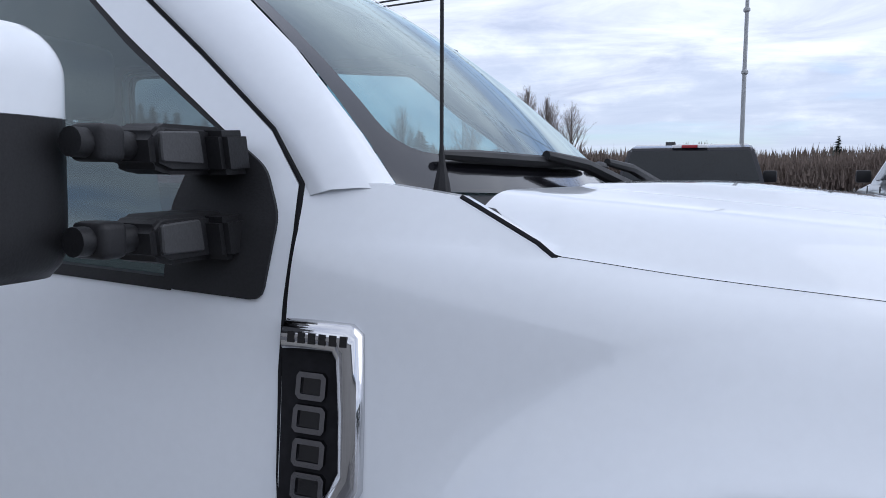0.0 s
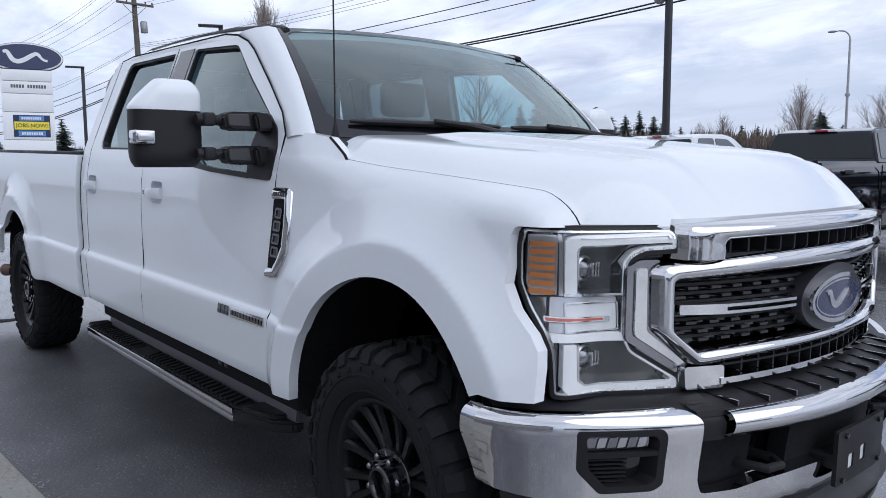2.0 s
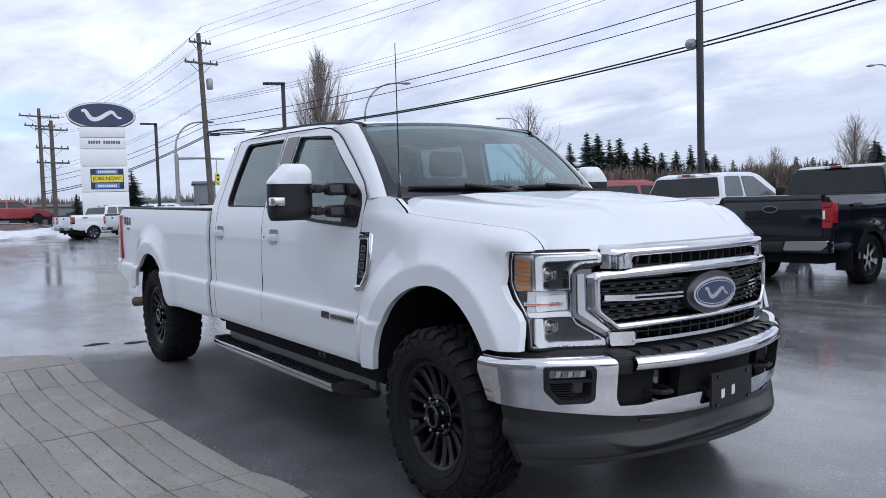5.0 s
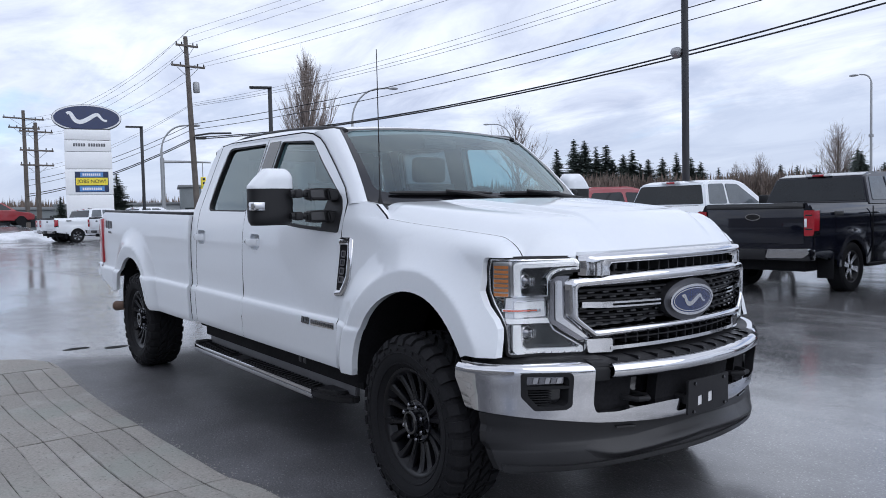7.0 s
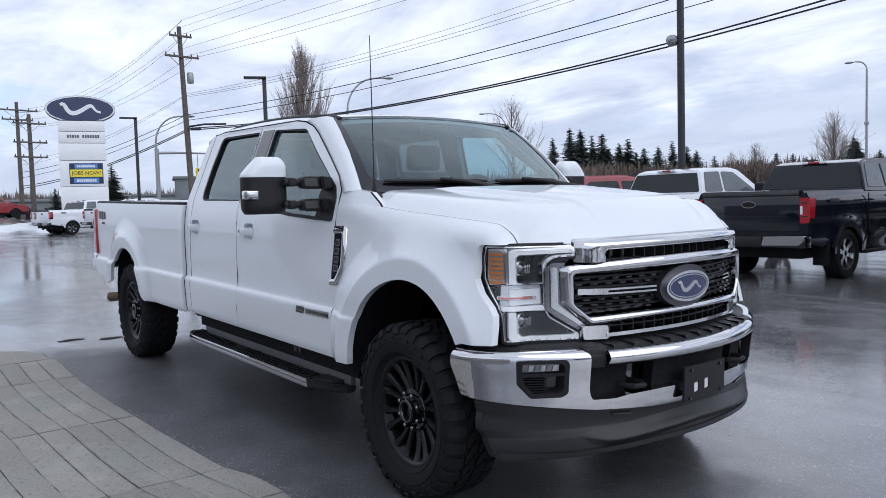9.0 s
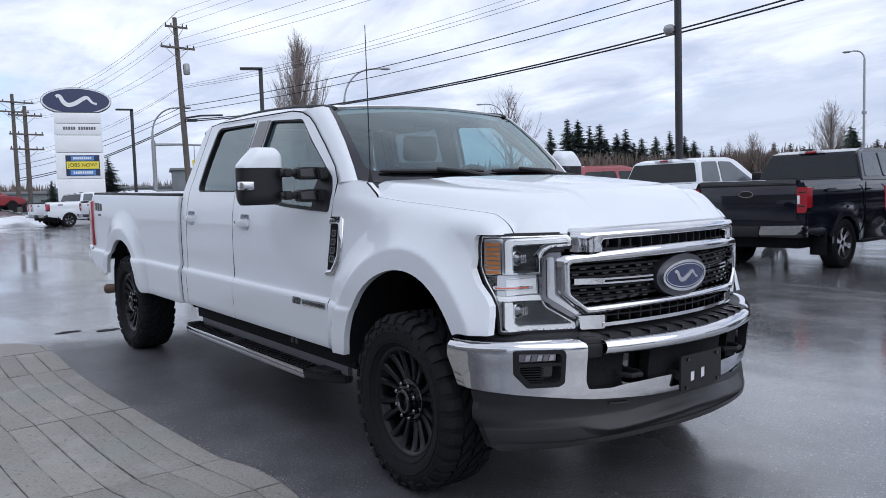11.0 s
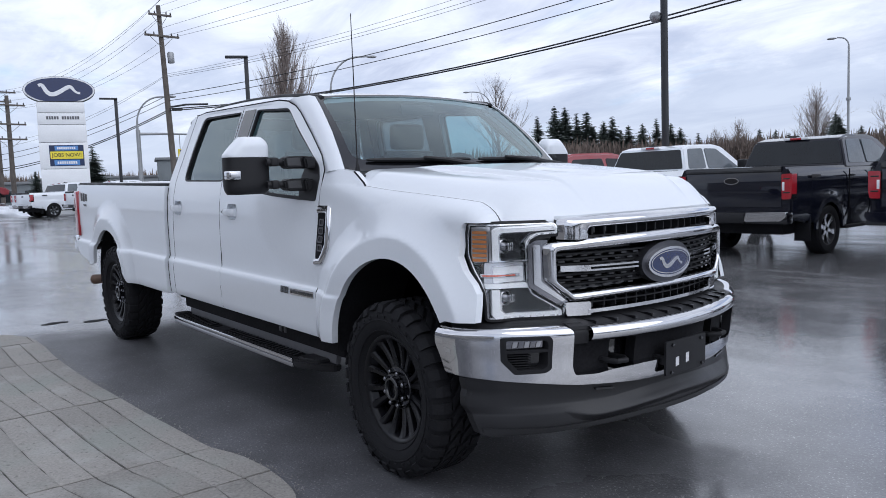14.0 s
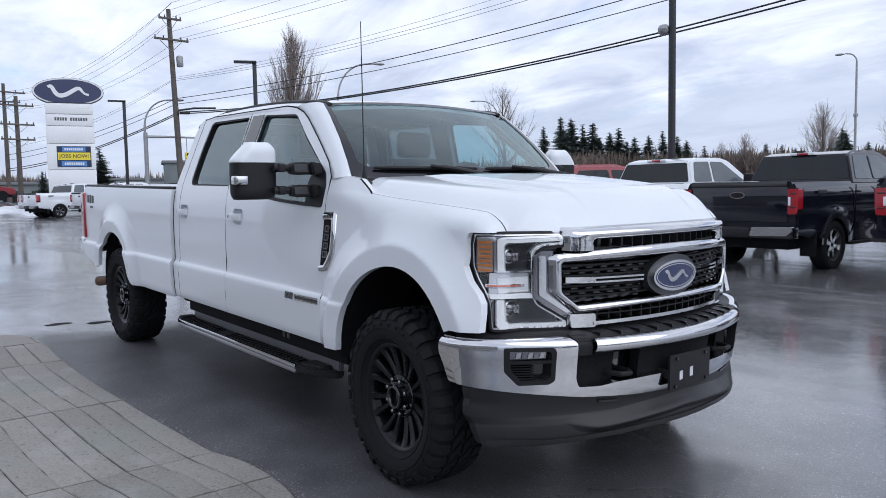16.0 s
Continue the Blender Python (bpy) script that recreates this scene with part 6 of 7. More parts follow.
            for nm, prof_, mt in (("tyre", [(0.25, -0.11), (0.30, -0.135), (0.37, -0.13), (0.393, -0.10), (0.395, 0.10), (0.37, 0.13), (0.25, 0.12)], RUBBER), ("rim", [(0.252, -0.10), (0.26, -0.115), (0.245, -0.11), (0.235, -0.02), (0.08, 0.0), (0.001, 0.0)], GREY_PLASTIC)):
                bm = bmesh.new()
                lathe(bm, prof_, 36, "y")
                part(nm, bm, mt, w)
            for k in range(6):
                a = 2 * math.pi * k / 6
                bm = bmesh.new()
                ca, sa = math.cos(a), math.sin(a)
                vs = [[bm.verts.new((rr * ca - q * sa, yy, rr * sa + q * ca)) for q in (-hw, hw)] for rr, yy, hw in ((0.04, -0.085, 0.03), (0.14, -0.08, 0.03), (0.245, -0.105, 0.05))]
                for p, q in zip(vs, vs[1:]):
                    bm.faces.new((p[0], p[1], q[1], q[0]))
                ext = bmesh.ops.extrude_face_region(bm, geom=bm.faces[:])
                bmesh.ops.translate(bm, verts=[v for v in ext["geom"] if isinstance(v, bmesh.types.BMVert)], vec=(0, 0.03, 0))
                part("spoke", bm, SILVER, w, smooth=30)
        bm = bmesh.new()
        box(bm, rx - 0.62, rx - 0.60, s * 0.72, s * 0.98, 0.24, 0.62, 0.004)
        part("mud_flap", bm, RUBBER, t)
    # rear end
    bm = bmesh.new()
    box(bm, tail - 0.012, tail + 0.02, -0.83, 0.83, 0.80, 1.35, 0.012)
    gate_ = part("tailgate", bm, paint, t)
    bm = bmesh.new()
    prism(bm, [(tail - 0.035, 1.375), (tail - 0.030, 1.432), (tail + 0.06, 1.438), (tail + 0.06, 1.352), (tail - 0.012, 1.340)], -0.835, 0.835, "y")
    bmesh.ops.bevel(bm, geom=bm.edges[:], offset=0.008, segments=2, affect="EDGES")
    part("tailgate_lip", bm, GLOSS_BLACK if paint is BLACK_PAINT else BLACK_PLASTIC, gate_)
    bm = bmesh.new()
    box(bm, tail - 0.018, tail - 0.005, 0.55, 0.72, 0.865, 0.885, 0.003)
    part("small_emblem", bm, SATIN, gate_, "small silver bar low on the tailgate")
    bm = bmesh.new()
    box(bm, tail - 0.016, tail - 0.005, -0.62, 0.62, 1.03, 1.04, 0.002)
    part("crease", bm, paint, gate_)
    bm = bmesh.new()
    prism(bm, ellipse(-0.0, 1.22, 0.13, 0.055, 24), tail - 0.022, tail - 0.010, "x")
    part("badge_ring", bm, CHROME, t)
    bm = bmesh.new()
    prism(bm, ellipse(-0.0, 1.22, 0.115, 0.044, 24), tail - 0.026, tail - 0.015, "x")
    part("badge_field", bm, GLOSS_BLACK, t)
    bm = bmesh.new()
    box(bm, tail - 0.17, tail + 0.05, -0.30, 0.30, 0.55, 0.72, 0.03)
    part("bumper_step", bm, BLACK_PLASTIC, t)
    for s in (-1, 1):
        bm = bmesh.new()
        box(bm, tail - 0.15, tail + 0.05, s * 0.30, s * 0.99, 0.55, 0.73, 0.03)
        part("bumper_corner", bm, GLOSS_BLACK, t)
        bm = bmesh.new()
        prism(bm, rounded([(s * 0.30, 0.585), (s * 0.34, 0.725), (s * 0.985, 0.745), (s * 0.985, 0.665), (s * 0.90, 0.600)], 0.02, 3), tail - 0.185, tail - 0.10, "x")
        bmesh.ops.bevel(bm, geom=bm.edges[:], offset=0.006, segments=2, affect="EDGES")
        part("rear_bumper", bm, CHROME if chrome else paint, t, smooth=40)
        bm = bmesh.new()
        box(bm, -1.72 - 0.62, -1.72 - 0.34, s * 0.992, s * 1.006, 1.235, 1.29, 0.003)
        part("side_sticker", bm, RED_LENS if s > 0 else GREY_PLASTIC, t, "small dark red sticker on the bed side")
    bm = bmesh.new()
    box(bm, tail + 0.25, nose_ - 0.3, -0.72, 0.72, 0.36, 0.52)
    part("chassis", bm, DARK, t)
    bm = bmesh.new()
    q = [(s * 0.735, 1.845) for s in (-1, 1)] + [(s * 0.865, 1.46) for s in (1, -1)]
    f = lambda z: back + (z - 1.40) / 0.48 * 0.16 - 0.008
    vs = [bm.verts.new((f(z), y, z)) for y, z in rounded(q, 0.04, 3)]
    vb = [bm.verts.new((f(z) + 0.02, y, z)) for y, z in rounded(q, 0.04, 3)]
    bm.faces.new(vs)
    for i in range(len(vs)):
        bm.faces.new((vs[i - 1], vs[i], vb[i], vb[i - 1]))
    part("rear_window", bm, AUTO_GLASS, t, smooth=20)
    bm = bmesh.new()
    box(bm, back + 0.145, back + 0.24, -0.10, 0.10, 1.885, 1.925, 0.008)
    part("stop_lamp", bm, RED_LENS, t, "red high-level stop lamp")
    for s in (-1, 1):
        bm = bmesh.new()
        box(bm, back + 0.147, back + 0.235, s * 0.10, s * 0.22, 1.884, 1.926, 0.008)
        part("cargo_lamp", bm, CLEAR_LENS, t, "clear cargo lamp beside the stop lamp")
    bm = bmesh.new()
    prism(bm, [(back + 0.55, 1.94), (back + 0.60, 1.985), (back + 0.74, 1.975), (back + 0.80, 1.94)], 0.22, 0.34, "y")
    part("roof_antenna", bm, BLACK_PLASTIC, t)
    bm = bmesh.new()
    q = [(-0.68, 0.66, 1.86), (0.68, 0.66, 1.86), (0.84, 1.38, 1.41), (-0.84, 1.38, 1.41)]
    vs = [bm.verts.new((x + 0.012, y, z + 0.014)) for y, x, z in q]
    vb = [bm.verts.new((x - 0.01, y, z - 0.01)) for y, x, z in q]
    bm.faces.new(vs)
    for i in range(4):
        bm.faces.new((vs[i - 1], vs[i], vb[i], vb[i - 1]))
    part("windscreen", bm, AUTO_GLASS, t, smooth=20)
    bm = bmesh.new()
    box(bm, nose_ - 0.02, nose_ + 0.03, -0.70, 0.70, 0.72, 1.12, 0.02)
    part("grille", bm, GLOSS_BLACK, t)
    return t


# a paler base colour stands in for the bright sky in the side panes
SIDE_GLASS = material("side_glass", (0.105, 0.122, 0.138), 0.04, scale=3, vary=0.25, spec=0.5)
AUTO_GLASS = material("dark_auto_glass", (0.010, 0.013, 0.016), 0.04, scale=3, vary=0.2, spec=0.4)


def park(t, x, y, rz, label=""):
    t.matrix_basis = pose(x, y, ground_z(x, y), 0, 0, rz)
    return t


black = park(build_pickup("pickup_truck", BLACK_PAINT, "black crew-cab pickup truck with chrome rear bumper, parked"), -3.77, 11.40, 90)
white = park(build_pickup("pickup_truck", WHITE, "white crew-cab pickup truck with dark rear window, parked"), -6.85, 11.40, 90)
park(build_pickup("pickup_truck", BLACK_PAINT, "black pickup truck with matching canopy over its bed", canopy=True, chrome=False), -0.74, 11.55, 90)
park(build_pickup("pickup_truck", SILVER_PAINT, "grey pickup truck parked at the row's end"), 2.85, 11.6, 90)
for x, y in ((-46.2, 8.95), (-42.75, 10.75), (-49.0, 9.25)):
    copy_thing(white, pose(x, y, ground_z(x, y), 0, 0, 102.8))


def build_suv(name, paint, label):
    """A small rounded hatchback or SUV, nose along x."""
    t = thing(name, Matrix(), label, "car", "")
    low = [(-2.2, 0.45), (-2.25, 0.95), (-1.9, 1.05), (0.9, 1.02), (2.0, 0.88), (2.25, 0.70), (2.2, 0.42), (1.78, 0.36)] + arc(1.38, 0.36, 0.38, 0, 180, 12)[1:-1] + [(0.98, 0.34), (-0.95, 0.34)] + arc(-1.35, 0.36, 0.38, 0, 180, 12)[1:-1] + [(-1.75, 0.38)]
    bm = bmesh.new()
    prism(bm, low, -0.92, 0.92)
    bmesh.ops.bevel(bm, geom=[e for e in bm.edges if abs(e.verts[0].co.y - e.verts[1].co.y) < 0.1], offset=0.06, segments=3, affect="EDGES")
    part("body", bm, paint, t, smooth=50)
    prof = [(-2.12, 1.0, 0.86), (-1.85, 1.50, 0.66), (-1.4, 1.62, 0.62), (-0.2, 1.64, 0.62), (0.35, 1.55, 0.64), (1.15, 1.0, 0.86)]
    bm = bmesh.new()
    up = [[bm.verts.new((x, s * y, z)) for x, z, y in prof] for s in (-1, 1)]
    for i in range(len(prof) - 1):
        bm.faces.new((up[0][i], up[1][i], up[1][i + 1], up[0][i + 1]))
    for s in (0, 1):
        bm.faces.new(up[s])
    bmesh.ops.bevel(bm, geom=bm.edges[:], offset=0.05, segments=3, affect="EDGES")
    part("cabin", bm, paint, t, smooth=60)
    for s in (-1, 1):
        wy = lambda z: 0.86 - (z - 1.0) * 0.4 + 0.008
        for q in ([(0.25, 1.50), (-0.45, 1.52), (-0.47, 1.08), (0.85, 1.08)], [(-0.55, 1.52), (-1.45, 1.50), (-1.75, 1.10), (-0.55, 1.08)]):
            bm = bmesh.new()
            f = [bm.verts.new((x, s * wy(z), z)) for x, z in rounded(q, 0.06, 3)]
            b = [bm.verts.new((x, s * (wy(z) - 0.03), z)) for x, z in rounded(q, 0.06, 3)]
            bm.faces.new(f)
            for i in range(len(f)):
                bm.faces.new((f[i - 1], f[i], b[i], b[i - 1]))
            part("side_window", bm, AUTO_GLASS, t, smooth=20)
        for wx in (1.38, -1.35):
            bm = bmesh.new()
            lathe(bm, [(0.001, -0.08), (0.20, -0.09), (0.21, -0.10), (0.33, -0.10), (0.345, -0.06), (0.345, 0.10), (0.2, 0.1)], 28, "y")
            bmesh.ops.transform(bm, matrix=pose(wx, s * 0.80, 0.345, 0, 0, 0 if s < 0 else 180), verts=bm.verts)
            part("wheel", bm, RUBBER, t)
        bm = bmesh.new()
        box(bm, -2.28, -2.05, s * 0.62, s * 0.90, 0.82, 1.0, 0.03)
        part("tail_light", bm, RED_LENS, t)
    bm = bmesh.new()
    box(bm, -1.9, 2.0, -0.75, 0.75, 0.22, 0.45)
    part("underside", bm, DARK, t)
    return t


park(build_suv("compact_suv", RED_PAINT, "red compact car parked beyond the white pickup"), -9.9, 12.4, 90).scale = (1.18, 1.18, 1.18)
park(build_suv("compact_suv", RED_PAINT, "dark red compact car across the road"), -58.0, 5.2, 95)

# ---- paved apron beside the truck ----
concrete = material("stamped_concrete", (0.262, 0.248, 0.228), 0.82, scale=0.9, vary=0.42, bump=0.006, fine_scale=70, rough_vary=0.1, random_vary=0.25)
cn_, cl_ = concrete.node_tree.nodes, concrete.node_tree.links
cb_ = cn_["Principled BSDF"]
cco_ = cn_.new("ShaderNodeTexCoord")
for sc_, lo_, hi_, tint_, amount_ in ((1.7, 0.50, 0.66, (0.235, 0.262, 0.235, 1), 0.55), (3.1, 0.55, 0.70, (0.36, 0.355, 0.34, 1), 0.45), (42.0, 0.60, 0.70, (0.08, 0.078, 0.072, 1), 0.55)):
    tn_ = cn_.new("ShaderNodeTexNoise")
    tn_.inputs["Scale"].default_value, tn_.inputs["Detail"].default_value = sc_, 6
    cl_.new(cco_.outputs["Object"], tn_.inputs["Vector"])
    tr_ = cn_.new("ShaderNodeMapRange")
    tr_.inputs["From Min"].default_value, tr_.inputs["From Max"].default_value, tr_.inputs["To Max"].default_value = lo_, hi_, amount_
    cl_.new(tn_.outputs["Fac"], tr_.inputs["Value"])
    tm_ = cn_.new("ShaderNodeMix")
    tm_.data_type = "RGBA"
    tm_.inputs["B"].default_value = tint_
    cl_.new(tr_.outputs[0], tm_.inputs["Factor"])
    cl_.new(cb_.inputs["Base Color"].links[0].from_socket, tm_.inputs["A"])
    cl_.new(tm_.outputs["Result"], cb_.inputs["Base Color"])
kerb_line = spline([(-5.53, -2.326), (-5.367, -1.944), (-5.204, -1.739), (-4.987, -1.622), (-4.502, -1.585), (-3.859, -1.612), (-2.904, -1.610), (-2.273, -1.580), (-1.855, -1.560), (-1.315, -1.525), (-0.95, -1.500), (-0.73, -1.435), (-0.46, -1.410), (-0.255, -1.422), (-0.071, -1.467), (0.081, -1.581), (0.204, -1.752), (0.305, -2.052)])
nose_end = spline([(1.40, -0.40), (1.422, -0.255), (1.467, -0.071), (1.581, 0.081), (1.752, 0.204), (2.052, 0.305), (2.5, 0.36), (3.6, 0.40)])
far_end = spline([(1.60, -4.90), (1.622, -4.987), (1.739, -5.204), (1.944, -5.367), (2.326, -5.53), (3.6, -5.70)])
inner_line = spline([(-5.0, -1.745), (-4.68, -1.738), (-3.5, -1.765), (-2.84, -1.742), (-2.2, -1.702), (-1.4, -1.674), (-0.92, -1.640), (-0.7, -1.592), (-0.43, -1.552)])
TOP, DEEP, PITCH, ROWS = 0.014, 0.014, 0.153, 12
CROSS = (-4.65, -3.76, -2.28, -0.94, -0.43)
paving = random.Random(11)
apron = tagged(new("pavement"), "grey stamped concrete apron with worn curved joints", "pavement", kind="structure")


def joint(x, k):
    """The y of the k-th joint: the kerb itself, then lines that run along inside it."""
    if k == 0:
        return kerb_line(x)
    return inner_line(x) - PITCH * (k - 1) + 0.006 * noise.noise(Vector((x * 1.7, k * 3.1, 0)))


def slab(place, n, m, kerb=False):
    """One stamped stone with worn edges: place(u, v) gives its plan, v from the kerb side inward."""
    lift = paving.uniform(-0.0015, 0.0015)
    gap = paving.uniform(0.0015, 0.0035)
    open_ = paving.uniform(0.006, 0.011)
    bm = bmesh.new()
    us = [0.0, 0.012] + [i / n for i in range(1, n)] + [0.988, 1.0]
    vs_ = [0.0, 0.05] + [i / m for i in range(1, m)] + [0.95, 1.0]
    grid = []
    for u in us:
        col = []
        for v in vs_:
            x, y = place(u, v)
            cx, cy = place(0.5, 0.5)
            rim_ = u in (0.0, 1.0) or v in (0.0, 1.0)
            worn = 0.004 * noise.noise(Vector((x * 9, y * 9, 2.0))) if rim_ else 0.0
            if v in (0.0, 1.0) and not (kerb and v == 0.0):
                y += (gap + worn) * (-1 if v == 0.0 else 1)
            elif v == 0.0:
                y -= 0.012 + 3 * worn
            if u in (0.0, 1.0):
                x += (open_ + worn) * (1 if u == 0.0 else -1)
            z = ground_z(x, y) + TOP + lift + 0.0015 * noise.noise(Vector((x * 3, y * 3, 5.0)))
            col.append(bm.verts.new((x, y, z - (0.0055 * max(0.15, min(1.0, 0.6 + 1.2 * noise.noise(Vector((x * 2.3, y * 2.3, 9.0))))) if rim_ else 0.0))))
        grid.append(col)
    for a, b in zip(grid, grid[1:]):
        for k in range(len(vs_) - 1):
            bm.faces.new((a[k], a[k + 1], b[k + 1], b[k]))
    ring = [g_[0] for g_ in grid] + grid[-1][1:] + [g_[-1] for g_ in grid[::-1]][1:] + grid[0][::-1][1:-1]
    low = [bm.verts.new((v.co.x, v.co.y, v.co.z - DEEP)) for v in ring]
    for i in range(len(ring)):
        j = (i + 1) % len(ring)
        bm.faces.new((ring[i], ring[j], low[j], low[i]))
    part("slab", bm, concrete, apron, smooth=40)


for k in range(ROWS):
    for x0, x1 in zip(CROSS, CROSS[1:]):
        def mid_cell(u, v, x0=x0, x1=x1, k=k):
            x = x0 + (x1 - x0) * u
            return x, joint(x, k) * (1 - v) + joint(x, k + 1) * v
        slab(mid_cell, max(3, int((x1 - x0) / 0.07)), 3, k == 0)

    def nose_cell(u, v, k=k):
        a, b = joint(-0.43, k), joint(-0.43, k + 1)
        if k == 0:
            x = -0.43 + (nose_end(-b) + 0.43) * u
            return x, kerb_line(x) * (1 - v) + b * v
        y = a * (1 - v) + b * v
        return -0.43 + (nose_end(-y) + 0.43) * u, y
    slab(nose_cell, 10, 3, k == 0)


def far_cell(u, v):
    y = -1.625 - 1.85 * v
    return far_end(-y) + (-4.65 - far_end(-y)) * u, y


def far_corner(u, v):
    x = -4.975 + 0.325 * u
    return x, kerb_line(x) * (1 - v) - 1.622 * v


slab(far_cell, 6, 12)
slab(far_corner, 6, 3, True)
# dark silt that fills the joints
silt = material("joint_silt", (0.085, 0.080, 0.072), 0.95, scale=5, vary=0.5, bump=0.004)
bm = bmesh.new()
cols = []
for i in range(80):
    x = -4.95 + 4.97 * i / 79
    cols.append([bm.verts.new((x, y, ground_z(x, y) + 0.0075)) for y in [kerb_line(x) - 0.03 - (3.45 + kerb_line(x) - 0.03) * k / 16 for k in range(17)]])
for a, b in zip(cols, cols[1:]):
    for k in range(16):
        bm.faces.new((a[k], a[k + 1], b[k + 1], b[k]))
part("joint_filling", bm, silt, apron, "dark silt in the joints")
# loose grit washed against the kerb
vs, fs = [], []
for k in range(420):
    x = paving.uniform(-4.6, -0.1)
    y = kerb_line(x) + 0.012 + abs(paving.gauss(0, 0.028))
    if k % 5 == 0:
        x, y = paving.uniform(-4.0, 3.0), paving.uniform(-2.0, 1.5)
        if y < kerb_line(min(0.3, x)) + 0.05:
            continue
    r = paving.uniform(0.002, 0.006)
    i = len(vs)
    z = ground_z(x, y)
    turn_ = paving.uniform(0, 6.28)
    for q in range(4):
        vs.append((x + r * math.cos(turn_ + q * 1.57) * paving.uniform(0.7, 1.3), y + r * math.sin(turn_ + q * 1.57) * paving.uniform(0.7, 1.3), z))
    vs.append((x, y, z + r * paving.uniform(0.6, 1.2)))
    fs += [(i + q, i + (q + 1) % 4, i + 4) for q in range(4)]
me = bpy.data.meshes.new("gravel")
me.from_pydata(vs, [], fs)
me.materials.append(concrete)
tagged(new("gravel", me), "loose grit scattered along the kerb", "gravel", kind="stuff")

# dark tar patches left bare where the water has drained off
for x, y, w, h in ((-5.57, -1.24, 0.26, 0.06), (-5.40, -0.90, 0.28, 0.06)):
    vs = []
    tar = random.Random(int(-x * 100))
    bm = bmesh.new()
    for k in range(18):
        a = 2 * math.pi * k / 18
        q = tar.uniform(0.65, 1.1)
        px_, py_ = x + h * q * math.cos(a), y + w * 0.5 * q * math.sin(a)
        vs.append(bm.verts.new((px_, py_, ground_z(px_, py_) + 0.004)))
    bm.faces.new(vs)
    ext = bmesh.ops.extrude_face_region(bm, geom=bm.faces[:])
    bmesh.ops.translate(bm, verts=[v for v in ext["geom"] if isinstance(v, bmesh.types.BMVert)], vec=(0, 0, -0.01))
    solo("tar_patch", bm, RUBBER, "dark ragged tar patch in the wet asphalt", "tar patch", "tar patches", smooth=30)

# ---- pylon sign ----
SIGN_WHITE = material("sign_white", (0.84, 0.85, 0.86), 0.45, scale=1.2, vary=0.06)
BANNER_BLUE = material("banner_blue", (0.02, 0.035, 0.09), 0.6, scale=3, vary=0.2)
BANNER_SKY = material("banner_light_blue", (0.10, 0.25, 0.55), 0.6, scale=3, vary=0.2)
YELLOW = material("banner_yellow", (0.85, 0.70, 0.06), 0.6, scale=3, vary=0.1)
INK = material("ink", (0.015, 0.018, 0.03), 0.6, scale=8, vary=0.2)
GREY_INK = material("grey_ink", (0.12, 0.12, 0.13), 0.6, scale=8, vary=0.2)
sign = thing("pylon_sign", pose(-52.2, 9.98, -0.49, 0, 0, -13.5) @ Matrix.Scale(1.35, 4), "white pylon sign with blue oval and banner", "sign")
for z0, z1, w in ((0.0, 1.45, 1.06), (1.47, 2.62, 1.06), (2.64, 3.88, 1.06), (3.90, 4.72, 1.05), (4.74, 5.28, 1.04), (5.30, 5.80, 1.03)):
    bm = bmesh.new()
    box(bm, -0.35, 0.35, -w, w, z0, z1, 0.02)
    part("pylon_panel", bm, SIGN_WHITE, sign)
bm = bmesh.new()
box(bm, -0.30, 0.30, -0.95, 0.95, 0, 5.85)
part("pylon_core", bm, GREY_PLASTIC, sign)
for a, b, x0, x1, mt, lb in ((1.56, 0.66, -0.25, 0.25, GREY_PLASTIC, ""), (1.54, 0.645, 0.24, 0.28, CLEAR_LENS, "white rim"), (1.46, 0.58, 0.27, 0.30, BLUE, "blue oval")):
    bm = bmesh.new()
    prism(bm, ellipse(0, 6.37, a, b, 48), x0, x1, "x")
    part("oval", bm, mt, sign, lb)
bm = bmesh.new()
prism(bm, flourish(0.0, 6.37, 0.98, 0.24, 0.10), 0.29, 0.315, "x")
part("oval_mark", bm, CLEAR_LENS, sign, "plain white flourish on the oval")
for k in range(13):
    if k == 5:
        continue
    y = -0.66 + k * 0.112
    bm = bmesh.new()
    box(bm, 0.345, 0.356, y, y + 0.085, 4.98, 5.13)
    part("name_bar", bm, GREY_INK, sign)
for y0, y1, z0, z1, x, mt in ((-0.64, 0.86, 2.76, 3.76, 0.36, BANNER_BLUE), (-0.40, 0.62, 3.50, 3.72, 0.366, BANNER_SKY), (-0.60, 0.82, 3.10, 3.46, 0.368, YELLOW), (-0.45, 0.66, 2.80, 3.05, 0.366, BANNER_SKY)):
    bm = bmesh.new()
    box(bm, 0.345, x, y0, y1, z0, z1)
    part("banner", bm, mt, sign)
for y0, y1, z0, z1 in ((-0.30, 0.52, 3.56, 3.67), (-0.32, 0.56, 2.86, 2.98)):
    for k in range(9):
        w = (y1 - y0) / 9
        bm = bmesh.new()
        box(bm, 0.36, 0.372, y0 + k * w, y0 + k * w + w * 0.75, z0, z1)
        part("text_bar", bm, CLEAR_LENS, sign)
font = bpy.data.curves.new("slogan", "FONT")
font.body, font.size, font.align_x, font.align_y, font.extrude = "JOBS NOW!", 0.245, "CENTER", "CENTER", 0.004
tmp = bpy.data.objects.new("slogan", font)
scene.collection.objects.link(tmp)
me = bpy.data.meshes.new_from_object(tmp)
bpy.data.objects.remove(tmp)
me.materials.append(INK)
slogan = new("slogan", me)
slogan.parent = sign
slogan.matrix_basis = Matrix(((0, 0, 1, 0.374), (1, 0, 0, 0.11), (0, 1, 0, 3.28), (0, 0, 0, 1)))

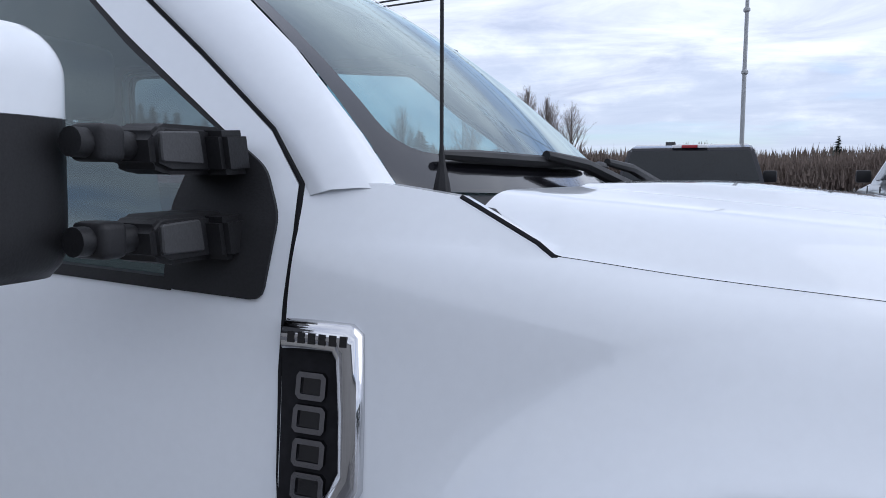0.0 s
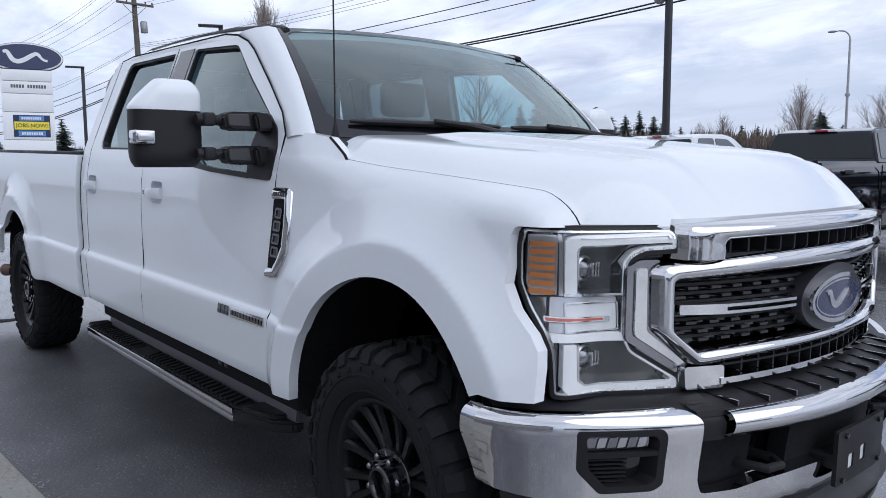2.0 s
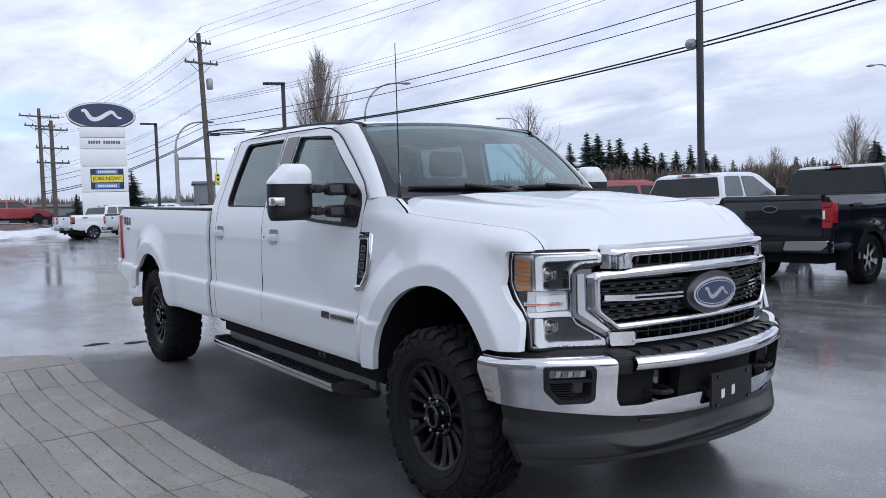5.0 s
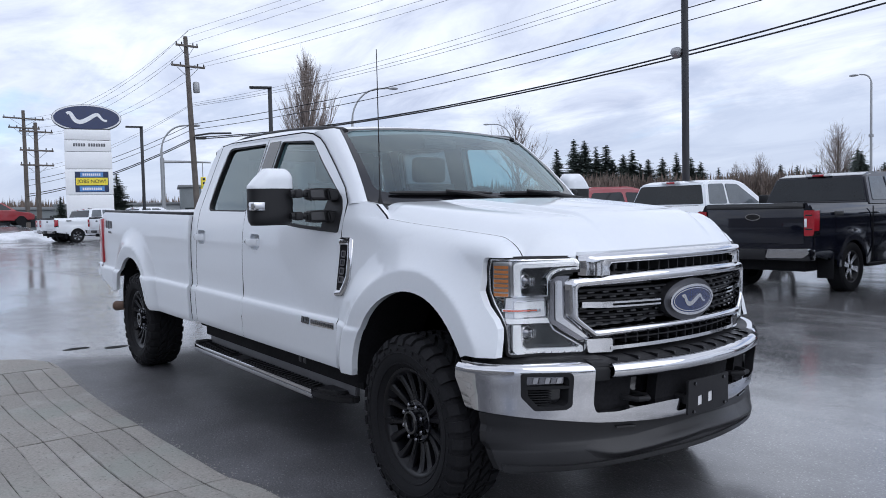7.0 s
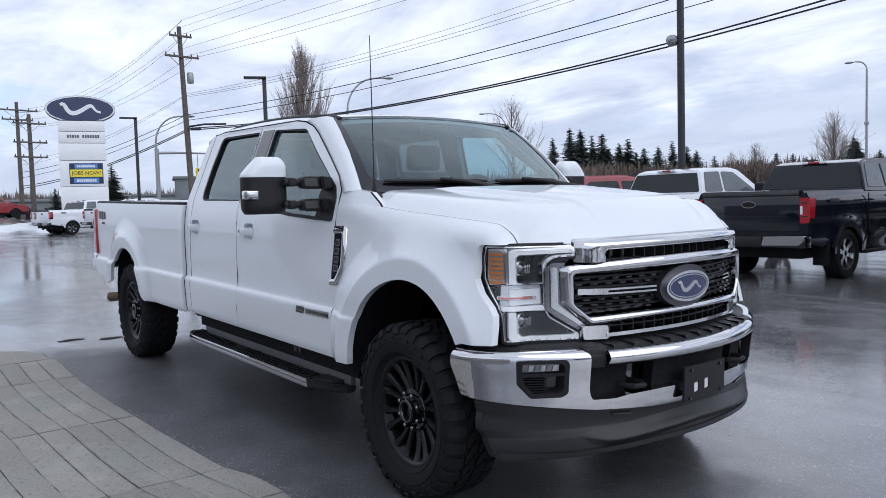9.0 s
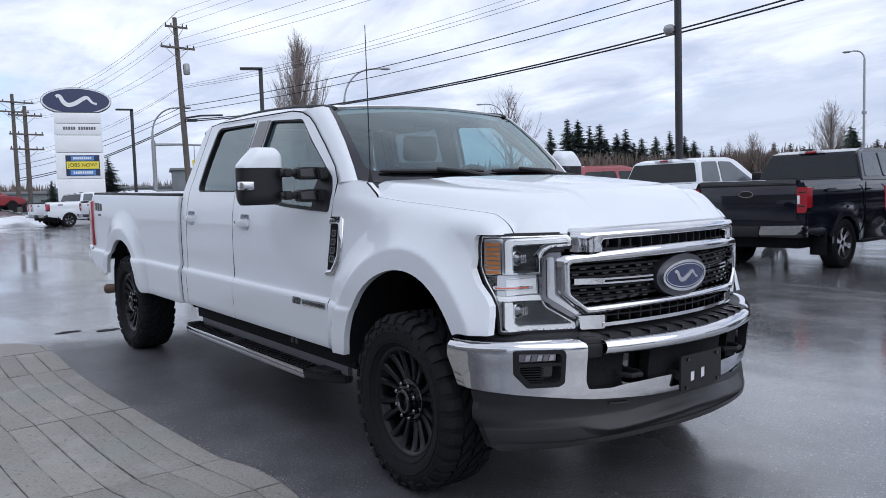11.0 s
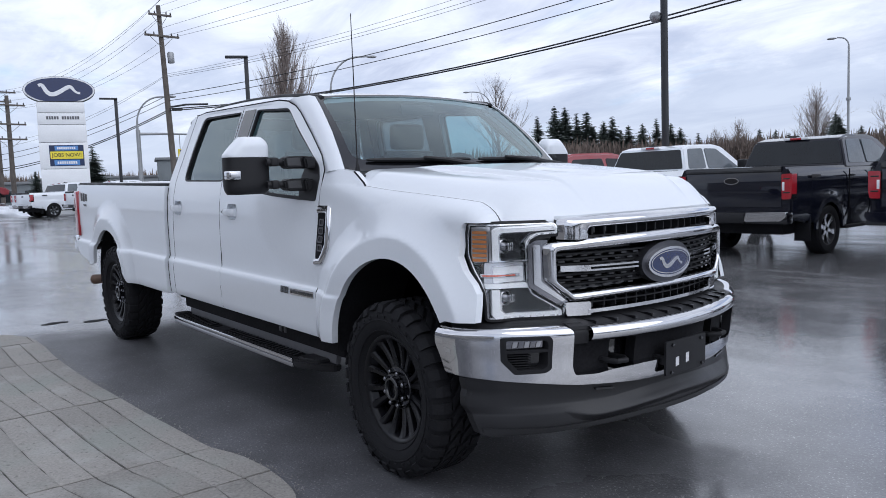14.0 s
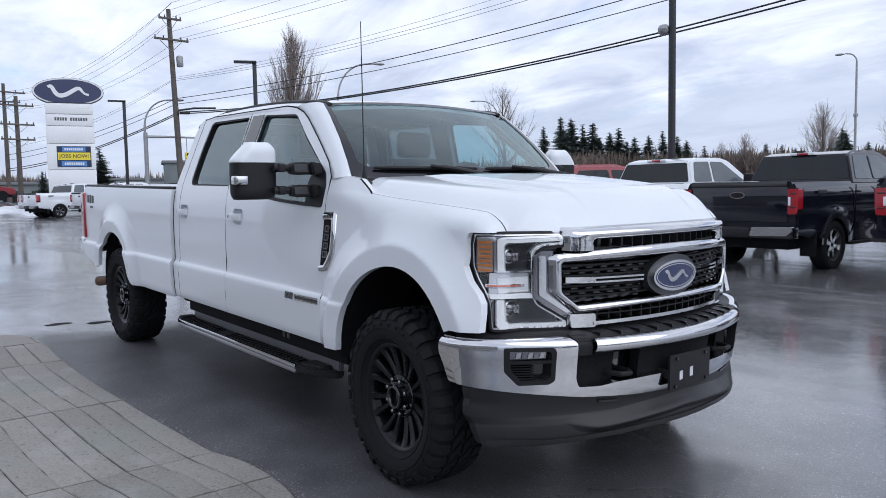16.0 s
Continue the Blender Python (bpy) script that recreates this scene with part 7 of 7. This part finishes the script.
# ---- poles, lamps and wires ----
WOOD = material("weathered_pole", (0.115, 0.100, 0.088), 0.85, scale=3, vary=0.35, bump=0.01)
GALV = material("galvanised_steel", (0.33, 0.34, 0.35), 0.5, 0.6, scale=4, vary=0.15)
DARK_POLE = material("dark_pole", (0.035, 0.037, 0.042), 0.5, 0.3, scale=3, vary=0.2)
GREEN_LENS = material("green_lens", (0.05, 0.55, 0.28), 0.2, scale=20, vary=0.1, coat=0.8)
CABLE = material("cable", (0.02, 0.02, 0.022), 0.7, scale=3, vary=0.2)


def utility_pole(x, y, h, arms, label, extra=False, lean=(0, 0)):
    t = thing("utility_pole", pose(x, y, 0, *lean), label, "utility pole", "utility poles")
    bm = bmesh.new()
    tube(bm, [(0, 0, 0), (0, 0, h * 0.5), (0, 0, h)], [0.19, 0.17, 0.13], 12)
    part("post", bm, WOOD, t)
    for z, w in arms:
        bm = bmesh.new()
        box(bm, -0.06, 0.06, -w, w, z - 0.06, z + 0.06, 0.01)
        bmesh.ops.transform(bm, matrix=pose(0.18, 0, 0, 0, 0, 12), verts=bm.verts)
        part("crossarm", bm, WOOD, t)
        for q in (-w * 0.92, -w * 0.45, w * 0.55, w * 0.92):
            bm = bmesh.new()
            lathe(bm, [(0.03, 0), (0.05, 0.05), (0.03, 0.09), (0.05, 0.13), (0.001, 0.17)], 8, "z")
            bmesh.ops.translate(bm, verts=bm.verts, vec=(0.18 - q * 0.2, q, z + 0.06))
            part("insulator", bm, GREY_PLASTIC, t)
        for s in (-1, 1):
            bm = bmesh.new()
            tube(bm, [(0.12, s * w * 0.6, z - 0.05), (0.10, 0, z - 0.7)], 0.02, 6)
            part("brace", bm, GALV, t)
    if extra:
        bm = bmesh.new()
        lathe(bm, [(0.001, 0), (0.18, 0.0), (0.20, 0.04), (0.20, 0.58), (0.15, 0.66), (0.001, 0.68)], 18, "z")
        bmesh.ops.translate(bm, verts=bm.verts, vec=(0.15, 0.42, 9.15))
        part("transformer", bm, GALV, t)
        bm = bmesh.new()
        tube(bm, [(0, 0.1, 6.5), (0.4, 1.0, 6.62), (0.9, 2.2, 6.6)], 0.06, 8)
        part("lamp_arm", bm, DARK_POLE, t)
        bm = bmesh.new()
        box(bm, 0.15, 0.45, 0.15, 0.75, 6.25, 6.42, 0.05)
        part("flood_lamp", bm, DARK_POLE, t)
    return t


utility_pole(-44.84, 14.54, 12.6, ((12.0, 0.75), (10.75, 1.15)), "tall weathered wooden utility pole with transformer", True, (1.7, -0.5))
utility_pole(-71.0, 9.39, 10.8, ((10.1, 1.65), (9.3, 1.25)), "weathered wooden utility pole with two crossarms")
utility_pole(-62.0, 8.65, 8.8, ((8.1, 1.2), (6.7, 1.2), (5.6, 1.2)), "distant wooden utility pole with three crossarms")


def lot_lamp(x, y, h, aim, label):
    t = thing("lot_lamp", pose(x, y, ground_z(x, y), 0, 0, aim), label, "street lamp", "lot lamps")
    bm = bmesh.new()
    box(bm, -0.075, 0.075, -0.075, 0.075, 0, h, 0.01)
    part("post", bm, DARK_POLE, t)
    bm = bmesh.new()
    box(bm, -0.74, 0.08, -0.16, 0.16, h - 0.05, h + 0.02, 0.02)
    part("lamp_head", bm, DARK_POLE, t)
    return t


lot_lamp(-37.2, 8.97, 5.9, 75, "dark square lot lamp on a steel post")
lot_lamp(-24.1, 9.8, 6.1, 65, "dark square lot lamp on a steel post")


def cobra_lamp(x, y, h, reach, aim, label, mat=None, slim=1.0):
    t = thing("street_lamp", pose(x, y, 0, 0, 0, aim), label, "street lamp", "street lamps")
    bm = bmesh.new()
    pts = [(0, 0, 0), (0, 0, h * 0.5), (0, 0, h - reach * 0.85)]
    for k in range(1, 9):
        a = radians(90 * k / 8)
        pts.append((reach * 0.75 * (1 - math.cos(a)), 0, h - reach * 0.85 + reach * 0.85 * math.sin(a)))
    pts.append((reach, 0, h + 0.02))
    tube(bm, pts, [slim * r for r in [0.10, 0.085, 0.07] + [0.05] * 8 + [0.045]], 10)
    part("post", bm, mat or GALV, t)
    bm = bmesh.new()
    lathe(bm, [(0.001, -0.32 * slim), (0.07 * slim, -0.28 * slim), (0.13 * slim, -0.05), (0.14 * slim, 0.12 * slim), (0.08 * slim, 0.28 * slim), (0.001, 0.32 * slim)], 12, "x")
    bmesh.ops.scale(bm, vec=(1, 1, 0.6), verts=bm.verts)
    bmesh.ops.translate(bm, verts=bm.verts, vec=(reach + 0.2, 0, h))
    part("lamp_head", bm, mat or GALV, t)
    bm = bmesh.new()
    lathe(bm, [(0.09, -0.06), (0.10, 0.0), (0.09, 0.06)], 10, "z")
    bmesh.ops.translate(bm, verts=bm.verts, vec=(0, 0, h * 0.62))
    part("collar", bm, mat or GALV, t)
    return t


cobra_lamp(-37.2, 21.3, 8.9, 2.3, 62, "grey steel street lamp with curved arm")
cobra_lamp(-52.0, 48.0, 9.7, 2.2, 225, "grey steel street lamp with curved arm")
cobra_lamp(-11.75, 31.0, 6.75, 0.45, 195, "slim grey street lamp with short curved arm", None, 0.6)
cobra_lamp(-46.4, 12.9, 7.2, 1.9, 62, "grey steel street lamp above a signal arm")

sig = thing("signal_arm", pose(-46.4, 12.9, 0), "grey signal mast with long level arm", "traffic signal")
bm = bmesh.new()
tube(bm, [(0, 0, 4.95), (0.45, 1.4, 4.95), (0.9, 2.8, 4.9)], [0.09, 0.07, 0.05], 8)
part("arm", bm, GALV, sig)
bm = bmesh.new()
tube(bm, [(0.01, 0.02, 0), (0.01, 0.02, 5.2)], 0.13, 10)
part("post", bm, GALV, sig)
bm = bmesh.new()
tube(bm, [(0.74, 2.32, 4.9), (0.74, 2.32, 3.9)], 0.025, 6)
part("hanger", bm, GALV, sig)
bm = bmesh.new()
box(bm, 0.66, 0.86, 2.18, 2.48, 3.22, 3.98, 0.03)
part("signal_head", bm, YELLOW, sig, "yellow signal head")
for k, mt in enumerate((GREEN_LENS, GLOSS_BLACK, GLOSS_BLACK)):
    bm = bmesh.new()
    lathe(bm, [(0.09, 0.0), (0.09, 0.02), (0.06, 0.035), (0.001, 0.04)], 14, "x")
    bmesh.ops.translate(bm, verts=bm.verts, vec=(0.85, 2.33, 3.35 + 0.25 * k))
    part("signal_lens", bm, mt, sig)

t = thing("lamp_pole", pose(-10.15, 15.8, 0), "tall dark round steel pole with a small floodlight", "pole")
bm = bmesh.new()
tube(bm, [(0, 0, 0), (0, 0, 6), (0, 0, 12)], [0.105, 0.10, 0.09], 16)
part("post", bm, DARK_POLE, t)
bm = bmesh.new()
lathe(bm, [(0.001, -0.17), (0.10, -0.15), (0.15, -0.08), (0.165, 0.02), (0.13, 0.10), (0.001, 0.13)], 16, "z")
bmesh.ops.transform(bm, matrix=pose(-0.20, -0.12, 5.75, 30, 20, 0), verts=bm.verts)
part("floodlight", bm, GALV, t)
bm = bmesh.new()
tube(bm, [(0, 0, 5.75), (-0.18, -0.11, 5.75)], 0.035, 8)
part("bracket", bm, GALV, t)

t = thing("thin_pole", pose(-0.15, 28.6, 0), "thin grey steel pole with small collars", "pole")
bm = bmesh.new()
tube(bm, [(0, 0, 0), (0.02, 0, 5.3), (0.08, 0, 13)], [0.085, 0.075, 0.05], 10)
part("post", bm, GALV, t)
for z in (5.3, 7.5):
    bm = bmesh.new()
    lathe(bm, [(0.05, -0.12), (0.12, -0.04), (0.12, 0.04), (0.05, 0.12)], 10, "z")
    bmesh.ops.translate(bm, verts=bm.verts, vec=(0.03, 0, z))
    part("collar", bm, GALV, t)
t = thing("utility_pole", pose(10, 30, 0), "tall weathered wooden utility pole", "utility pole", "utility poles")
bm = bmesh.new()
tube(bm, [(0, 0, 0), (0, 0, 17.5)], [0.2, 0.15], 12)
part("post", bm, WOOD, t)

POLE_A, POLE_B = Vector((-44.9, 14.35, 0)), Vector((10.0, 30.0, 0))
# each wire: height at either pole, and how far it sags between them
wires = [(13.0, 15.4, 0.25, 0.008), (12.6, 15.4, 0.25, 0.008), (12.15, 15.2, 0.25, 0.008), (11.28, 14.4, 0.64, 0.009), (10.75, 14.7, 2.05, 0.009), (10.57, 16.1, 5.2, 0.009), (8.5, 16.07, 7.67, 0.008), (8.4, 15.75, 8.04, 0.009), (8.31, 15.45, 8.1, 0.009), (7.22, 13.19, 5.96, 0.020), (6.88, 12.51, 5.78, 0.018), (6.40, 12.08, 8.61, 0.034), (6.29, 11.57, 7.86, 0.034)]
back_wires = [(12.99, 10.16, 5.1, 0.009), (12.97, 9.95, 5.76, 0.009), (12.04, 9.93, 5.1, 0.009), (11.92, 9.37, 5.5, 0.009), (10.57, 8.93, 4.8, 0.009), (10.02, 8.71, 4.1, 0.009), (8.45, 5.85, 2.9, 0.009), (8.38, 5.48, 2.9, 0.009), (7.21, 4.88, 2.0, 0.020), (6.88, 4.42, 1.8, 0.018), (6.33, 3.71, 2.2, 0.032), (6.23, 3.52, 2.1, 0.032)]
POLE_C = Vector((-71.0, 9.39, 0))
for spans, start_, stop_ in ((wires, POLE_A, POLE_B), (back_wires, POLE_A, POLE_C)):
    for za, zb, sag, r in spans:
        bm = bmesh.new()
        pts = []
        for i in range(33):
            m = i / 32
            q = start_.lerp(stop_, m)
            pts.append((q.x, q.y, za + (zb - za) * m - sag * m * (1 - m)))
        tube(bm, pts, r, 5)
        solo("overhead_wire", bm, CABLE, "dark overhead wire strung between wooden poles", "wire", "overhead wires", smooth=60)


# ---- trees, brush, snow and far buildings ----
BARK = material("bark", (0.14, 0.115, 0.10), 0.9, scale=3, vary=0.3)
TWIG = material("bare_twigs", (0.26, 0.22, 0.20), 0.9, scale=0.5, vary=0.25)
NEEDLE = material("fir_needles", (0.112, 0.138, 0.120), 0.9, scale=0.6, vary=0.45)
BRUSH = material("brown_brush", (0.160, 0.125, 0.105), 0.95, scale=0.25, vary=0.45)
SNOW = material("dirty_snow", (0.72, 0.74, 0.78), 0.8, scale=1.2, vary=0.2, bump=0.03, fine_scale=12)
rng = random.Random(7)


def bare_tree(x, y, h, spread, label, upright=0.5, twigs=1.0, n=26):
    """A leafless tree: trunk and limbs as tapered bars, twigs as fine three-sided ones."""
    t = thing("bare_tree", pose(x, y, -0.3, 0, 0, rng.uniform(0, 360)), label, "tree", "bare trees")
    wood, fine_ = bmesh.new(), bmesh.new()
    tube(wood, [(0, 0, 0), (0.02 * h, 0, h * 0.35), (0, 0.01 * h, h * 0.7), (0, 0, h * 0.97)], [h * 0.022, h * 0.016, h * 0.009, h * 0.002], 7)

    def twig(p, d, ln, r, depth):
        q = p + d * ln
        mid = p.lerp(q, 0.5) + Vector((rng.uniform(-1, 1), rng.uniform(-1, 1), rng.uniform(-0.3, 1))) * ln * 0.06
        tube(wood if depth == 0 else fine_, [p, mid, q], [r, r * 0.7, r * 0.3], 4 if depth == 0 else 3, cap=False)
        if depth < 3:
            for k in range(int((4 if depth < 2 else 3) * twigs)):
                f = rng.uniform(0.25, 1.0)
                e = (d + Vector((rng.uniform(-1, 1), rng.uniform(-1, 1), rng.uniform(-0.1, 0.9))) * (0.27 if upright > 1.5 else 0.75)).normalized()
                twig(p.lerp(q, f), e, ln * rng.uniform(0.35, 0.6), r * 0.42, depth + 1)

    for k in range(n):
        f = 0.22 + 0.74 * k / n
        a = rng.uniform(0, 2 * math.pi)
        up = upright + 0.5 * f
        d = Vector((math.cos(a), math.sin(a), up * 1.6)).normalized()
        if upright > 1.5:
            d = Vector((math.cos(a), math.sin(a), 1.0 / (0.46 * (1 - 0.65 * f)))).normalized()
        ln = spread * (1.05 - f) * rng.uniform(0.8, 1.2) / max(0.3, math.hypot(d.x, d.y)) * 0.8 + 0.05 * h
        if upright > 1.5:
            ln = h * (0.40 * (1.04 - f) ** 0.8 + 0.03) * rng.uniform(0.7, 1.1)
        twig(Vector((0, 0, h * f)), d, min(ln, h * (1.02 - f) / max(0.2, d.z)), h * 0.006 * (1.2 - f), 0)
    part("trunk", wood, BARK, t, smooth=60)
    part("crown", fine_, TWIG, t, smooth=60)
    return t


poplar_ = bare_tree(-76.6, 39.2, 19.2, 3.9, "tall leafless poplar with upright limbs", 1.9, 1.3, n=84)
oak = bare_tree(-77.2, 72.2, 15.2, 4.2, "bare spreading deciduous tree", 0.7, 1.2, n=40)
birch = bare_tree(-40.4, 88.9, 10.4, 2.5, "bare rounded deciduous tree", 1.0, 1.25, n=46)
for x, y, sc, src in ((-80.1, 52.5, 0.98, birch), (-32.3, 92.2, 0.95, birch), (-25.6, 94.4, 0.66, poplar_), (-23.5, 95.8, 0.60, poplar_), (-28.2, 94.0, 0.52, poplar_), (-20.3, 95.7, 1.0, birch), (-39.7, 87.3, 0.55, oak), (-47.2, 83.4, 0.70, birch), (-50.5, 84.0, 0.62, birch), (-64.0, 76.0, 0.55, birch)):
    copy_thing(src, pose(x, y, -0.3, 0, 0, rng.uniform(0, 360)) @ Matrix.Scale(sc, 4)).scale = (sc, sc, sc)


def conifer(h, wd):
    """A fir: trunk, then whorls of drooping boughs built from small ragged sprays."""
    t = thing("fir_tree", Matrix(), "dark green fir with ragged boughs", "tree", "fir trees")
    bm = bmesh.new()
    tube(bm, [(0, 0, 0), (0, 0, h)], [h * 0.018, 0.02], 6)
    part("trunk", bm, BARK, t)
    vs, fs = [], []
    z = h * 0.06
    while z < h * 0.985:
        f = z / h
        rad = wd * (1 - f) ** 0.75 * rng.uniform(0.7, 1.2) + 0.10
        for k in range(22 if f < 0.8 else 13):
            if rng.random() < 0.22:
                continue
            a = rng.uniform(0, 2 * math.pi)
            ln = rad * rng.uniform(0.45, 1.25)
            lift_ = rng.uniform(-0.03, 0.03) * h
            for j in range(7):
                g = (j + 0.6) / 7
                c = Vector((math.cos(a) * ln * g, math.sin(a) * ln * g, z + lift_ - 0.34 * ln * g + 0.22 * ln * g * g))
                sz = (0.24 * ln * (1.15 - g) + 0.14) * rng.uniform(0.7, 1.3)
                for m in range(2):
                    b = a + rng.uniform(-1.2, 1.2)
                    u = Vector((math.cos(b), math.sin(b), rng.uniform(-0.5, 0.35))) * sz
                    v = Vector((-math.sin(b), math.cos(b), rng.uniform(-0.9, 0.3))) * sz * 0.45
                    i = len(vs)
                    vs.extend([c - u * 0.5, c + v * 0.5, c + u, c - v * 0.6])
                    fs.append((i, i + 1, i + 2, i + 3))
        z += h * 0.021 * rng.uniform(0.8, 1.3)
    me = bpy.data.meshes.new("crown")
    me.from_pydata(vs, [], fs)
    me.materials.append(NEEDLE)
    o = new("crown", me)
    o.parent = t
    return t


firs = [conifer(14, 2.9), conifer(12, 2.4), conifer(13, 3.4)]
fir_spots = [(-101.0, 105.0, 13.0), (-98.6, 107.2, 14.7), (-97.2, 108.5, 14.5), (-95.6, 110.0, 13.2), (-94.2, 111.2, 13.4), (-91.8, 113.2, 11.6), (-90.5, 114.2, 12.3), (-88.2, 116.0, 10.5), (-86.2, 117.5, 10.8), (-84.2, 119.0, 11.5), (-82.1, 120.5, 10.5), (-80.7, 121.4, 9.7), (-78.1, 123.1, 8.5), (-69.2, 128.4, 8.6), (-66.9, 129.7, 8.4), (-93.3, 112.0, 10.6), (-89.3, 115.2, 9.7), (-54.8, 135.3, 8.3), (-65.0, 130.6, 7.7), (-74.7, 125.2, 7.6), (-35.6, 83.7, 7.1), (-79.1, 18.9, 6.2), (-65.6, 10.9, 3.6), (-36.6, 85.1, 7.6), (11.1, 107.6, 7.0)]
for i, (x, y, h) in enumerate(fir_spots):
    src = firs[i % 3]
    base = (14, 12, 13)[i % 3]
    m = pose(x, y, -0.3, 0, 0, rng.uniform(0, 360))
    sc = h / base
    if i < 3:
        src.matrix_basis = m @ Matrix.Diagonal((sc * 1.4, sc * 1.4, sc, 1))
    else:
        wide = sc * rng.uniform(1.25, 1.9)
        copy_thing(src, m).scale = (wide, wide, sc)


def thicket(name, az0, az1, dist, h0, h1, n, mat, label, size=1.0):
    """A far belt of brush: countless upright ragged sprays, uneven along its top."""
    vs, fs = [], []
    for k in range(n):
        a = radians(rng.uniform(az0, az1))
        d = dist * rng.uniform(0.93, 1.12)
        x, y = 3 - d * math.sin(a), -3 + d * math.cos(a)
        top = h0 + (h1 - h0) * (0.5 + 0.5 * noise.noise(Vector((x * 0.09, y * 0.09, 1.7)))) + rng.uniform(-0.5, 0.5)
        z = rng.uniform(0, 1) ** 0.8 * top
        w = rng.uniform(0.05, 0.17) * size
        hh = rng.uniform(0.5, 1.5) * size
        b = rng.uniform(0, math.pi)
        u = Vector((math.cos(b), math.sin(b), rng.uniform(-0.2, 0.2))) * w
        i = len(vs)
        c = Vector((x, y, z))
        vs.extend([c - u, c + u, c + u * 0.2 + Vector((rng.uniform(-0.3, 0.3), 0, hh))])
        fs.append((i, i + 1, i + 2))
    me = bpy.data.meshes.new(name)
    me.from_pydata(vs, [], fs)
    me.materials.append(mat)
    return tagged(new(name, me), label, "brush", kind="stuff")


thicket("brush", -30, 48, 104, 2.6, 5.4, 70000, BRUSH, "far belt of leafless brown brush and saplings")
thicket("far_woods", 18, 60, 190, 3.5, 7.5, 30000, NEEDLE, "distant dark evergreen woods", 1.8)
thicket("far_woods", -34, 20, 260, 4.0, 8.5, 26000, BRUSH, "distant brown woods along the skyline", 2.4)
thicket("far_woods", 60, 100, 240, 2.5, 6.0, 18000, BRUSH, "distant brown woods beyond the road", 2.4)

for x, y, w, h in ((-52.5, 5.2, 2.6, 0.75), (-54.0, 2.6, 2.4, 0.9), (-51.5, 3.4, 2.0, 0.5)):
    bm = bmesh.new()
    bmesh.ops.create_icosphere(bm, subdivisions=4, radius=1)
    for v in bm.verts:
        k = 1 + 0.35 * noise.noise(v.co * 1.7 + Vector((x, y, 0))) + 0.12 * noise.noise(v.co * 5)
        v.co = Vector((x + v.co.x * w * k * 0.6, y + v.co.y * w * k, ground_z(x, y) - 0.1 + max(-0.1, v.co.z) * h * k))
    solo("snow_mound", bm, SNOW, "mound of dirty ploughed snow at the lot's edge", "snow", "snow mounds", smooth=50)

WALL_GREY = material("metal_cladding", (0.16, 0.18, 0.19), 0.6, scale=0.8, vary=0.15)
WALL_WHITE = material("pale_cladding", (0.50, 0.52, 0.53), 0.6, scale=0.6, vary=0.12)
ROOFING = material("roofing", (0.20, 0.21, 0.22), 0.7, scale=0.7, vary=0.2)


def shed(x, y, lx, ly, h, rz, wall, label, windows=4):
    b = thing("commercial_building", pose(x, y, 0, 0, 0, rz), label, "building")
    bm = bmesh.new()
    box(bm, -lx, lx, -ly, ly, 0, h, 0.03)
    part("wall", bm, wall, b)
    bm = bmesh.new()
    box(bm, -lx - 0.25, lx + 0.25, -ly - 0.25, ly + 0.25, h, h + 0.28, 0.04)
    part("roof", bm, ROOFING, b)
    for k in range(windows):
        q = -ly + (k + 0.5) * 2 * ly / windows
        bm = bmesh.new()
        box(bm, lx - 0.02, lx + 0.05, q - ly / windows * 0.62, q + ly / windows * 0.62, 0.8, min(2.5, h - 0.6), 0.02)
        part("window", bm, AUTO_GLASS, b)
    return b


shed(-86.0, 11.0, 4, 7.5, 2.5, -12, WALL_GREY, "low grey shop building across the road", 6)
shed(-95.0, 27.0, 5, 10.0, 3.0, -18, WALL_WHITE, "long pale low building across the road", 7)
shed(-84.0, 28.1, 3, 1.1, 4.7, -18, WALL_GREY, "boxy grey metal-clad building", 1)

# the dealership behind the camera closes the place on that side
TAN_WALL = material("tan_cladding", (0.36, 0.345, 0.325), 0.7, scale=0.7, vary=0.15)
hall = thing("dealership_building", pose(-2.0, -14.5, 0), "plain tan dealership building", "building")
bm = bmesh.new()
box(bm, -24, 16, -6, 0, -0.4, 4.6, 0.05)
part("wall", bm, TAN_WALL, hall)
bm = bmesh.new()
box(bm, -24.3, 16.3, -6.3, 0.3, 4.6, 5.0, 0.05)
part("roof", bm, ROOFING, hall)
# what stands ahead of the truck, seen only as reflections in its chrome
for k, (x, y) in enumerate(((19.0, -9.5), (19.4, -6.2), (19.2, -2.8), (19.6, 4.0))):
    copy_thing((black, white, black, white)[k], pose(x, y, ground_z(x, y), 0, 0, 180))
thicket("far_woods", -130, -60, 90, 2.5, 5.0, 9000, NEEDLE, "dark evergreen woods beyond the lot", 2.2)
